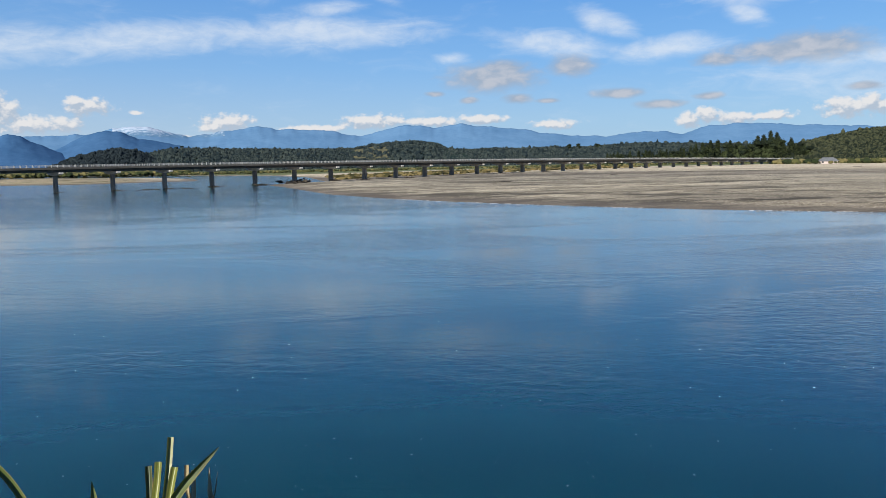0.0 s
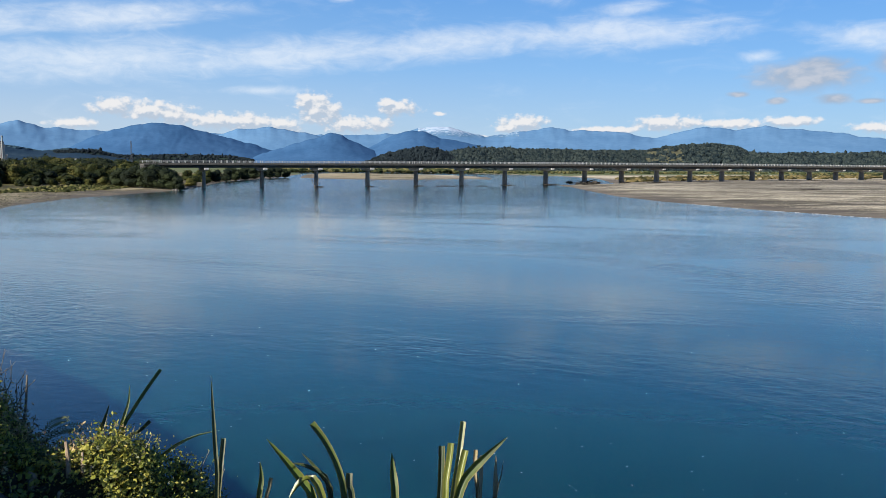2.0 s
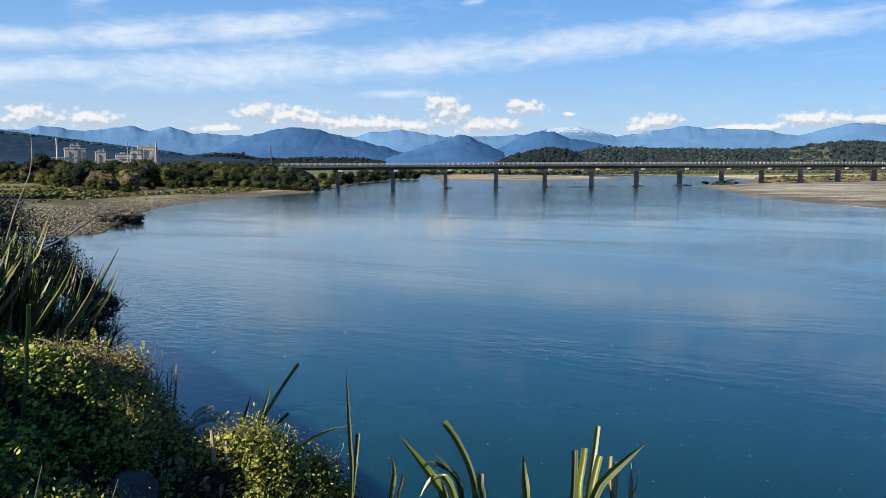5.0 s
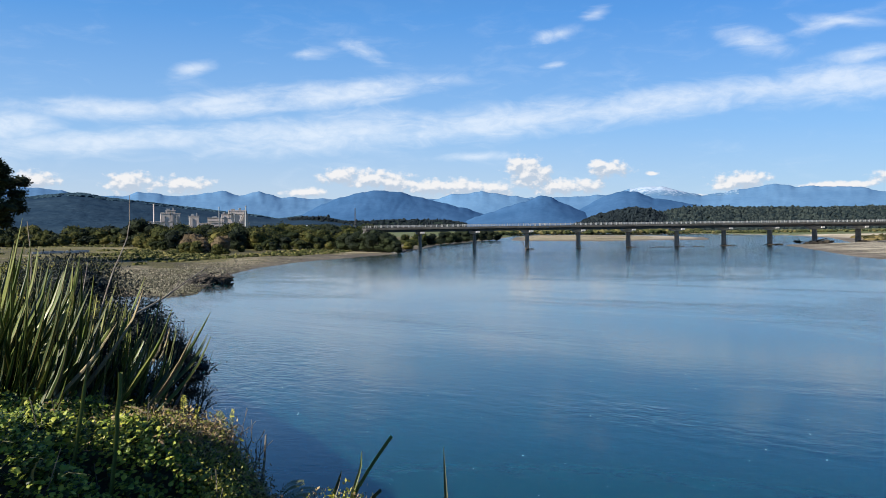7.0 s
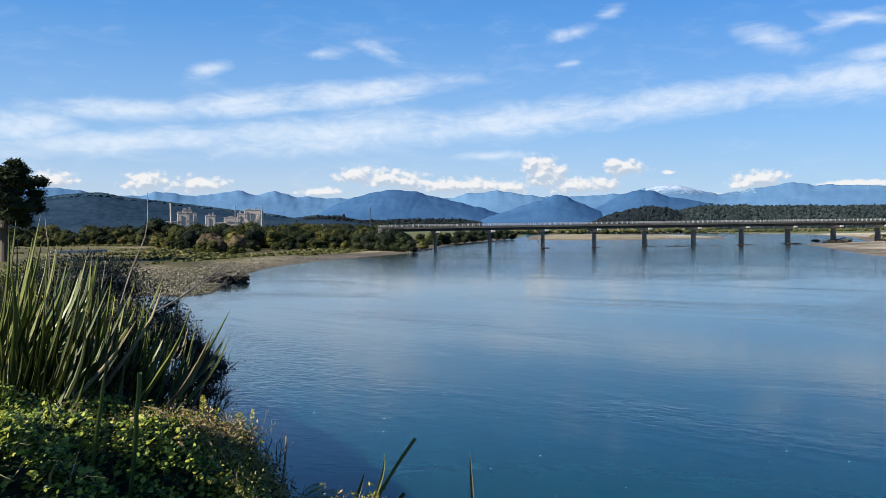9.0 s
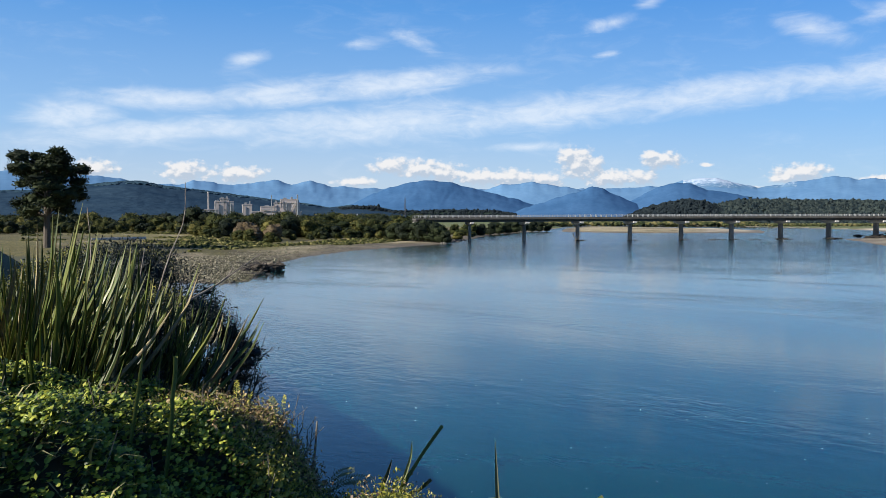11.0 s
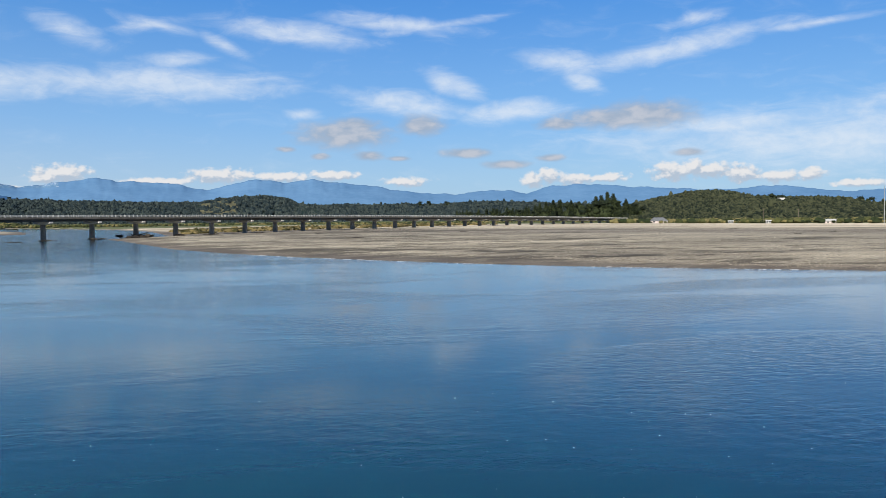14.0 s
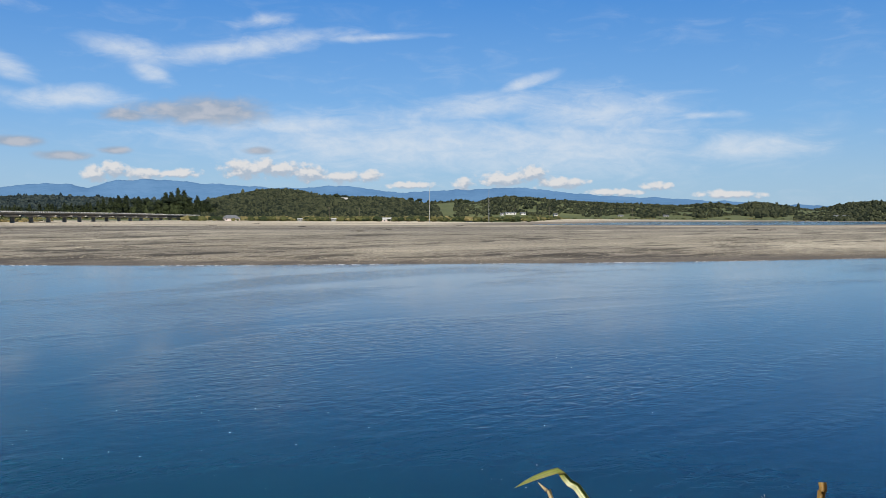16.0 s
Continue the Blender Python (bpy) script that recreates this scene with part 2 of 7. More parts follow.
def surface(name, dark, light, scale=1.0, rough=0.8, bump=0.2, fine=12.0, spec=0.3, vary=0.0, island=0.0, thin=0.0, third=None, metal=0.0, stretch=(1, 1, 1), blade=False):
    """Two-scale mottled surface; vary: by object, island: by loose piece, thin: light that passes through leaves."""
    m = bpy.data.materials.new(name)
    m.use_nodes = True
    t = m.node_tree
    t.nodes.clear()
    out = node(t, "ShaderNodeOutputMaterial")
    b = node(t, "ShaderNodeBsdfPrincipled")
    geo = node(t, "ShaderNodeNewGeometry")
    mp = node(t, "ShaderNodeMapping")
    mp.inputs["Scale"].default_value = stretch
    t.links.new(geo.outputs["Position"], mp.inputs[0])
    pos = mp.outputs[0]
    big = noise_of(t, pos, scale, 5, 0.6)
    small = noise_of(t, pos, scale * fine, 3, 0.6)
    val = maths(t, "ADD", maths(t, "MULTIPLY", big, 0.65), maths(t, "MULTIPLY", small, 0.35))
    if vary:
        info = node(t, "ShaderNodeObjectInfo")
        val = maths(t, "ADD", val, maths(t, "MULTIPLY", maths(t, "SUBTRACT", info.outputs["Random"], 0.5), vary))
    if island:
        val = maths(t, "ADD", val, maths(t, "MULTIPLY", maths(t, "SUBTRACT", geo.outputs["Random Per Island"], 0.5), island))
    dark, light, third = [tuple(c * TONE for c in v) if v else None for v in (dark, light, third)]
    stops = [(0.3, dark), (0.7, light)] if third is None else [(0.25, dark), (0.6, light), (0.85, third)]
    col = ramp(t, val, stops)
    if blade:
        across = node(t, "ShaderNodeAttribute")
        across.attribute_name = "across"
        side = across.outputs["Fac"]
        comb = node(t, "ShaderNodeCombineXYZ")
        t.links.new(maths(t, "MULTIPLY", side, 9.0), comb.inputs[0])
        t.links.new(maths(t, "MULTIPLY", big, 2.5), comb.inputs[1])
        fibre = noise_of(t, comb.outputs[0], 1.0, 3, 0.6)
        col = mix(t, 1.0, col, ramp(t, fibre, [(0.35, (0.42, 0.45, 0.42)), (0.65, (1.25, 1.2, 1.1))]), "MULTIPLY")
        col = mix(t, maths(t, "MULTIPLY", remap(t, maths(t, "ABSOLUTE", side), 0.80, 0.97), 0.7), col, (0.20, 0.145, 0.045))
        col = mix(t, maths(t, "MULTIPLY", remap(t, maths(t, "ABSOLUTE", side), 0.12, 0.0), 0.5), col, (0.22, 0.22, 0.07))
    t.links.new(col, b.inputs["Base Color"])
    b.inputs["Roughness"].default_value = rough
    b.inputs["Metallic"].default_value = metal
    b.inputs["Specular IOR Level"].default_value = spec
    if bump:
        bp = node(t, "ShaderNodeBump")
        bp.inputs["Strength"].default_value = bump
        bp.inputs["Distance"].default_value = 0.3 / (scale * fine)
        t.links.new(small, bp.inputs["Height"])
        t.links.new(bp.outputs[0], b.inputs["Normal"])
    shader = b.outputs[0]
    if thin:
        tr = node(t, "ShaderNodeBsdfTranslucent")
        t.links.new(col, tr.inputs[0])
        mx = node(t, "ShaderNodeMixShader")
        mx.inputs[0].default_value = thin
        t.links.new(shader, mx.inputs[1])
        t.links.new(tr.outputs[0], mx.inputs[2])
        shader = mx.outputs[0]
    t.links.new(shader, out.inputs[0])
    return m


def water_material():
    m = bpy.data.materials.new("river_water")
    m.use_nodes = True
    t = m.node_tree
    b = t.nodes["Principled BSDF"]
    geo = node(t, "ShaderNodeNewGeometry")
    pos = geo.outputs["Position"]

    def mapped(sx, sy, lean):
        mp = node(t, "ShaderNodeMapping")
        mp.inputs["Rotation"].default_value = (0, 0, radians(lean))
        mp.inputs["Scale"].default_value = (sx, sy, 1)
        t.links.new(pos, mp.inputs[0])
        return mp.outputs[0]
    gust = remap(t, noise_of(t, mapped(0.02, 0.05, 24), 1.0, 4, 0.6, 0.8), 0.44, 0.62)
    swirl = noise_of(t, mapped(0.03, 0.06, 12), 1.0, 3, 0.5)
    silt = ramp(t, swirl, [(0.3, WATER_A), (0.7, WATER_B)])
    sep = node(t, "ShaderNodeSeparateXYZ")
    t.links.new(pos, sep.inputs[0])
    # body colour turns bluer with growing x
    deep = remap(t, maths(t, "ADD", sep.outputs[0], maths(t, "MULTIPLY", swirl, 12.0)), 2.0, 34.0)
    t.links.new(mix(t, deep, silt, WATER_BLUE), b.inputs["Base Color"])
    b.inputs["Roughness"].default_value = 0.075
    b.inputs["IOR"].default_value = 1.36
    # silty water scatters the light: shadows on it have soft edges
    b.inputs["Subsurface Weight"].default_value = 1.0
    b.inputs["Subsurface Radius"].default_value = (1.2, 4.0, 5.0)
    b.inputs["Subsurface Scale"].default_value = 1.0
    swell = noise_of(t, mapped(0.22, 0.45, 18), 1.0, 2, 0.5, 0.4)
    chop = noise_of(t, mapped(1.25, 1.9, 10), 1.0, 4, 0.55, 0.5)
    away = node(t, "ShaderNodeVectorMath", operation="LENGTH")
    t.links.new(pos, away.inputs[0])
    race = remap(t, away.outputs["Value"], 70.0, 330.0, 0.0, 0.07)
    h = maths(t, "ADD", maths(t, "MULTIPLY", swell, 0.005), maths(t, "MULTIPLY", chop, maths(t, "ADD", race, maths(t, "ADD", maths(t, "MULTIPLY", gust, 0.028), 0.0045))))
    bp = node(t, "ShaderNodeBump")
    bp.inputs["Strength"].default_value = 1.0
    bp.inputs["Distance"].default_value = 1.0
    t.links.new(h, bp.inputs["Height"])
    t.links.new(bp.outputs[0], b.inputs["Normal"])
    return m


def gravel_material(name="river_gravel", weed=0.0):
    """Grey river gravel: long streaks of sand and stones along the bar, damp at the water's edge."""
    m = bpy.data.materials.new(name)
    m.use_nodes = True
    t = m.node_tree
    b = t.nodes["Principled BSDF"]
    geo = node(t, "ShaderNodeNewGeometry")
    pos = geo.outputs["Position"]

    def mapped(sx, sy, lean):
        mp = node(t, "ShaderNodeMapping")
        mp.inputs["Rotation"].default_value = (0, 0, radians(lean))
        mp.inputs["Scale"].default_value = (sx, sy, 1)
        t.links.new(pos, mp.inputs[0])
        return mp.outputs[0]
    streak = noise_of(t, mapped(0.016, 0.05, 32), 1.0, 8, 0.72, 0.6)
    patch = noise_of(t, mapped(0.09, 0.2, 30), 1.0, 7, 0.75, 0.5)
    stone = noise_of(t, mapped(2.0, 2.0, 0), 1.0, 4, 0.75)
    grit = noise_of(t, mapped(9.0, 9.0, 0), 1.0, 2, 0.7)
    col = ramp(t, streak, [(0.38, (0.080, 0.074, 0.056)), (0.5, (0.142, 0.132, 0.102)), (0.64, (0.258, 0.243, 0.195))])
    sep = node(t, "ShaderNodeSeparateXYZ")
    t.links.new(pos, sep.inputs[0])
    strewn = maths(t, "ADD", maths(t, "ADD", patch, maths(t, "MULTIPLY", streak, 0.45)), remap(t, sep.outputs[0], -30.0, 110.0, 0.0, 0.075))
    pale = maths(t, "MULTIPLY", remap(t, strewn, 0.71, 0.775), remap(t, stone, 0.36, 0.56, 0.35, 1.0))
    col = mix(t, maths(t, "MULTIPLY", pale, 0.8), col, (0.52, 0.49, 0.41))
    far = node(t, "ShaderNodeVectorMath", operation="LENGTH")
    t.links.new(pos, far.inputs[0])
    sand = remap(t, maths(t, "ADD", far.outputs["Value"], maths(t, "MULTIPLY", streak, 260.0)), 560.0, 640.0)
    col = mix(t, maths(t, "MULTIPLY", sand, 0.75), col, (0.54, 0.50, 0.41))
    col = mix(t, maths(t, "MULTIPLY", remap(t, grit, 0.35, 0.65), 0.3), col, (0.13, 0.11, 0.09))
    if weed:
        tuft = noise_of(t, mapped(0.05, 0.05, 0), 1.0, 6, 0.7, 0.5)
        green = ramp(t, stone, [(0.35, (0.06, 0.065, 0.02)), (0.65, (0.20, 0.19, 0.07))])
        col = mix(t, maths(t, "MULTIPLY", remap(t, tuft, 0.58 - 0.2 * weed, 0.66 - 0.2 * weed), 0.9), col, green)
    if weed:
        pebble = t.nodes.new("ShaderNodeTexVoronoi")
        pebble.inputs["Scale"].default_value = 2.4
        t.links.new(pos, pebble.inputs["Vector"])
        col = mix(t, 1.0, col, ramp(t, pebble.outputs["Color"], [(0.2, (0.45, 0.43, 0.36)), (0.75, (0.98, 0.90, 0.72))]), "MULTIPLY")
    col = mix(t, 0.75, col, ramp(t, stone, [(0.36, (0.45, 0.44, 0.42)), (0.62, (1.12, 1.1, 1.06))]), "MULTIPLY")
    broad = noise_of(t, mapped(0.003, 0.028, 30), 1.0, 3, 0.55, 0.3)
    col = mix(t, 1.0, col, ramp(t, broad, [(0.36, (0.62, 0.61, 0.59)), (0.62, (1.2, 1.19, 1.17))]), "MULTIPLY")
    if not weed:
        inland = node(t, "ShaderNodeVectorMath", operation="DOT_PRODUCT")
        inland.inputs[1].default_value = (0.459, 0.889, 0.0)
        t.links.new(pos, inland.inputs[0])
        b_in = maths(t, "SUBTRACT", inland.outputs["Value"], 114.0)
        b_in = maths(t, "ADD", b_in, maths(t, "MULTIPLY", maths(t, "SUBTRACT", streak, 0.5), 130.0))
        layers = ramp(t, maths(t, "DIVIDE", b_in, 400.0, True), [(0.0, (0.62, 0.59, 0.55)), (0.06, (0.72, 0.69, 0.64)), (0.12, (1.12, 1.08, 1.0)), (0.42, (1.08, 1.05, 0.99)), (0.52, (0.74, 0.70, 0.66)), (0.66, (0.80, 0.76, 0.72)), (0.78, (1.22, 1.17, 1.08))])
        col = mix(t, 1.0, col, layers, "MULTIPLY")
    damp = remap(t, maths(t, "ADD", sep.outputs[2], maths(t, "MULTIPLY", patch, 0.4)), 0.66, 0.42)
    col = mix(t, maths(t, "MULTIPLY", damp, 0.7), col, (0.09, 0.075, 0.06))
    t.links.new(col, b.inputs["Base Color"])
    b.inputs["Roughness"].default_value = 0.9
    b.inputs["Specular IOR Level"].default_value = 0.25
    bp = node(t, "ShaderNodeBump")
    bp.inputs["Strength"].default_value = 0.6
    bp.inputs["Distance"].default_value = 0.12
    t.links.new(stone, bp.inputs["Height"])
    t.links.new(bp.outputs[0], b.inputs["Normal"])
    return m


WATER_BLUE = (0.003, 0.024, 0.050)
WATER_A, WATER_B = (0.003, 0.028, 0.036), (0.005, 0.040, 0.046)
WATER = water_material()
GRAVEL = gravel_material()
SPIT_GRAVEL = gravel_material("weedy_gravel", 0.3)
FLAT = gravel_material("grassy_flat", 1.0)
EARTH = surface("bank_earth", (0.032, 0.036, 0.018), (0.10, 0.098, 0.048), 1.2, 0.95, 0.6, 14)
FAR_LAND = surface("far_paddock", (0.06, 0.085, 0.030), (0.165, 0.18, 0.068), 0.02, 0.95, 0.3, 25)
# no haze in the air: its blue is put into the next three colours
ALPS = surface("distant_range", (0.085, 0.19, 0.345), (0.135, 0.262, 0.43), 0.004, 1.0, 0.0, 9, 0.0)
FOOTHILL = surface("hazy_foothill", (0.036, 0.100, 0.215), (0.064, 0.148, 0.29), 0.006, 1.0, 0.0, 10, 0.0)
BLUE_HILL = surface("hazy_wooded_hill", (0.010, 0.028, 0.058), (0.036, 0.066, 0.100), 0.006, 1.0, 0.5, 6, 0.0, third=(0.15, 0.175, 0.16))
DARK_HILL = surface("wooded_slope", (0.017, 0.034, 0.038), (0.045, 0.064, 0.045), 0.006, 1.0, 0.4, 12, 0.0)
# these two forest colours carry a bluish tint for distant haze
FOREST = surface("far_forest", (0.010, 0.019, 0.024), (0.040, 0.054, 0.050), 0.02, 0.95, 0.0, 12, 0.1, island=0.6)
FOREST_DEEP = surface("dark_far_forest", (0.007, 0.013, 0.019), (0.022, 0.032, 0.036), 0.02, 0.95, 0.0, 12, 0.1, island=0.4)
FOREST_NEAR = surface("bush_covered_slope", (0.012, 0.018, 0.012), (0.050, 0.057, 0.031), 0.015, 0.95, 0.0, 12, 0.1, island=0.7)
CONCRETE = surface("weathered_concrete", (0.07, 0.066, 0.060), (0.17, 0.162, 0.145), 0.35, 0.85, 0.3, 14, vary=0.15)
GIRDER = surface("dark_concrete_beam", (0.07, 0.068, 0.066), (0.135, 0.13, 0.125), 0.3, 0.85, 0.3, 14, vary=0.1)
# lighter than the other concrete: sun on the cap ends put into the colour
CAP = surface("pale_concrete", (0.46, 0.44, 0.41), (0.66, 0.63, 0.59), 0.5, 0.85, 0.2, 12)
PIER = surface("stained_pier_concrete", (0.13, 0.122, 0.11), (0.36, 0.34, 0.31), 0.5, 0.85, 0.3, 9, vary=0.2)
RAIL = surface("pale_guard_rail", (0.357, 0.357, 0.348), (0.561, 0.561, 0.544), 0.8, 0.6, 0.1, 10)


# ---- helpers of this scene ----
def mesh_object(name, verts, faces, material, parent=None, smooth=False, label=""):
    me = bpy.data.meshes.new(name)
    me.from_pydata(verts, [], faces)
    for m in (material if isinstance(material, (list, tuple)) else [material]):
        me.materials.append(m)
    if smooth:
        me.polygons.foreach_set("use_smooth", [True] * len(me.polygons))
    me.update()
    ob = new(name, me)
    if parent is not None:
        ob.parent = parent
    if label:
        ob["label"] = label
    return ob


def part(name, bm, material, parent=None, label="", smooth=False):
    me = bpy.data.meshes.new(name)
    bm.to_mesh(me)
    bm.free()
    me.materials.append(material)
    if smooth:
        me.polygons.foreach_set("use_smooth", [True] * len(me.polygons))
    ob = new(name, me)
    if parent is not None:
        ob.parent = parent
    if label:
        ob["label"] = label
    return ob


def box(bm, size, at, turn=None, bevel=0.0):
    m = Matrix.Translation(at) @ (turn if turn is not None else Matrix()) @ Matrix.Diagonal((*size, 1))
    made = bmesh.ops.create_cube(bm, size=1, matrix=m)
    if bevel:
        edges = list({e for v in made["verts"] for e in v.link_edges})
        bmesh.ops.bevel(bm, geom=edges, offset=bevel, segments=1, affect="EDGES")


def tube(bm, a, b, ra, rb, sides=6):
    a, b = Vector(a), Vector(b)
    m = Matrix.Translation((a + b) / 2) @ (b - a).to_track_quat("Z", "Y").to_matrix().to_4x4()
    bmesh.ops.create_cone(bm, cap_ends=True, segments=sides, radius1=ra, radius2=rb, depth=(b - a).length, matrix=m)


def polar(az, dist, z=0.0):
    a = radians(az)
    return Vector((math.sin(a) * dist, math.cos(a) * dist, z))


EYE = 7.06


def fractal(x, y, seed=0.0, octaves=5):
    total, amp, freq = np.zeros_like(x), 1.0, 1.0
    for k in range(octaves):
        a = seed * 7.3 + k * 12.9
        total += amp * (np.sin(x * freq * 1.3 + 1.7 * np.sin(y * freq * 0.9 + a) + a) * np.cos(y * freq * 1.1 + 1.3 * np.sin(x * freq * 0.7 - a) + 2.1 * a))
        amp, freq = amp * 0.52, freq * 2.07
    return total


# ---- water and land ----
NEAR_SHORE = [(500, -250), (180, -90), (80, -36), (40, -12), (20, 0), (10, 5.5), (4, 8), (0, 8.6), (-4, 8.2), (-8, 7.2), (-12, 8.2), (-17, 11), (-23, 14), (-32, 17.5), (-42, 20), (-60, 25), (-80, 35), (-92, 46)]
SPIT = [(-95, 50), (-84, 51), (-78, 53), (-79, 57), (-84, 61), (-95, 71), (-109, 84), (-124, 102), (-142, 132), (-151, 160), (-160, 185), (-172, 206), (-186, 228), (-237, 308), (-262, 365), (-300, 445), (-420, 660), (-640, 980)]
UPSTREAM = [(-560, 1040), (-330, 850), (-240, 740), (-165, 640), (-112, 520), (-82, 410), (-68, 356), (-80, 338), (-84, 315), (-72, 290)]
BAR = [(-55, 246), (-38, 202), (-22, 174), (-6, 152), (8, 137), (20, 125), (35, 113), (50, 104), (66, 96), (86, 84), (106, 75), (122, 69), (140, 63), (190, 40), (400, -60), (640, -200)]
ISLAND = [(-272, 424), (-236, 408), (-207, 396), (-187, 418), (-172, 440), (-157, 446), (-190, 540), (-262, 648), (-330, 690), (-440, 790), (-480, 800), (-380, 600)]
LAGOON = [(385, 415), (410, 376), (470, 330), (560, 300), (680, 290), (860, 300), (930, 380), (800, 470), (650, 500), (520, 480), (440, 440)]


def inside(px, py, poly):
    ins = np.zeros(px.shape, bool)
    n = len(poly)
    for i in range(n):
        (x1, y1), (x2, y2) = poly[i], poly[(i + 1) % n]
        hit = ((y1 > py) != (y2 > py)) & (px < (x2 - x1) * (py - y1) / ((y2 - y1) or 1e-9) + x1)
        ins ^= hit
    return ins


def reach(px, py, line, closed=False):
    best = np.full(px.shape, 1e9)
    n = len(line)
    for i in range(n if closed else n - 1):
        (x1, y1), (x2, y2) = line[i], line[(i + 1) % n]
        dx, dy = x2 - x1, y2 - y1
        k = np.clip(((px - x1) * dx + (py - y1) * dy) / (dx * dx + dy * dy), 0, 1)
        best = np.minimum(best, np.hypot(px - x1 - k * dx, py - y1 - k * dy))
    return best


def ease(v, lo, hi):
    k = np.clip((v - lo) / (hi - lo), 0, 1)
    return k * k * (3 - 2 * k)


def land_height(px, py):
    """Height of the ground at points of the plan, and its zone: 0 gravel, 1 grassy flat, 2 bank, 3 far land."""
    river = NEAR_SHORE + SPIT + UPSTREAM + BAR
    wob = fractal(px * 0.05, py * 0.05, 1.0, 4)
    wet = inside(px + wob * 0.9, py - wob * 0.9, river)
    isle = inside(px + wob * 3, py - wob * 3, ISLAND)
    pond = inside(px + wob * 5, py - wob * 3, LAGOON)
    r = np.hypot(px, py)
    d_near, d_spit = reach(px, py, NEAR_SHORE), reach(px, py, SPIT)
    d_bar, d_isle = reach(px, py, UPSTREAM + BAR), reach(px, py, ISLAND, True)
    d_pond = reach(px, py, LAGOON, True)
    rough = fractal(px * 0.021, py * 0.021, 2.0, 5)
    tall = 5.45 + 1.2 * ease(-px, 8, 13) - 5.3 * ease(-px, 36, 66)
    steep = tall * np.interp(d_near, [0, 0.6, 2.2, 4.0, 5.4, 7.5], [0, 0.3, 0.55, 0.79, 0.95, 1.0])
    spit = np.interp(d_spit, [0, 6, 25, 60, 140], [0, 0.28, 0.6, 1.2, 1.9]) + 0.12 * rough
    spit = np.maximum(spit, np.minimum(0.03 + 0.035 * d_spit, 0.3))
    bar = np.interp(d_bar, [0, 3, 20, 60, 160, 500], [0, 0.25, 0.7, 1.2, 1.8, 2.2]) + 0.16 * rough * ease(d_bar, 3, 30)
    w = d_spit ** 2 / (d_spit ** 2 + d_near ** 2 + 1e-6)
    left = spit * (1 - w) + steep * w
    own = (np.minimum(d_near, d_spit) < d_bar)
    z = np.where(own, left, bar)
    z = np.where(isle, np.interp(d_isle, [0, 10, 60], [0, 0.4, 1.0]) + 0.1 * rough * ease(d_isle, 4, 20), z)
    d_all = np.minimum(np.minimum(d_near, d_spit), np.minimum(d_bar, d_isle))
    bed = -np.minimum(2.5, 0.12 * d_all)
    z = np.where(wet & ~isle, bed, z)
    z = np.where(pond & ~wet, -np.minimum(0.8, 0.05 * d_pond), np.where(wet | own, z, np.minimum(z, 0.005 * d_pond + 0.04)))
    z += np.where(r > 900, 2.0 * ease(r, 900, 2500), 0)
    zone = np.where(own & (d_near < d_spit * 1.2), 2, np.where(own & (d_spit > 17 + 6 * wob), 1, 0))
    zone = np.where(~own & ((r > 690 + 20 * rough + 330 * ease(np.degrees(np.arctan2(px, py)), 41, 46)) | ((px < -80) & (py > 640))), 3, zone)
    zone = np.where(own & (r > 700), 3, zone)
    zone = np.where(own & (zone == 0), 4, zone)
    zone = np.where(wet & ~own, 0, np.where(wet, 4, zone))
    return z, zone


def ground():
    az = np.concatenate([np.arange(-76, 72, 0.25), np.arange(72, 284, 4.0)])
    rad = np.concatenate([[0.0], np.geomspace(1.0, 30, 46), np.geomspace(31.5, 4950, 150)])
    A, D = np.meshgrid(np.radians(az), rad)
    X, Y = np.sin(A) * D, np.cos(A) * D
    Z, zone = land_height(X, Y)
    near = D < 40
    Z = Z + np.where(near & (Z > 0.3), 0.04 * ease(D, 2, 6) * fractal(X * 0.9, Y * 0.9, 5.0, 3), 0)
    rows, cols = X.shape
    verts = np.stack([X, Y, Z], -1).reshape(-1, 3)
    faces, kinds = [], []
    zf = zone.reshape(-1)
    for i in range(rows - 1):
        for j in range(cols):
            k = (j + 1) % cols
            a, b, c, d = i * cols + j, i * cols + k, (i + 1) * cols + k, (i + 1) * cols + j
            faces.append((a, d, c, b))
            kinds.append(zf[a])
    ob = mesh_object("ground", verts.tolist(), faces, [GRAVEL, FLAT, EARTH, FAR_LAND, SPIT_GRAVEL], smooth=True)
    ob.data.polygons.foreach_set("material_index", np.array(kinds, np.int32))
    return tagged(ob, "wide river flat of grey gravel bars, grass and a high earth bank", "ground", kind="structure")


def water():
    bm = bmesh.new()
    bmesh.ops.create_circle(bm, cap_ends=True, segments=96, radius=4900)
    ob = part("water", bm, WATER)
    return tagged(ob, "broad calm blue-green river with faint ripples", "river", kind="structure")


ground()
water()


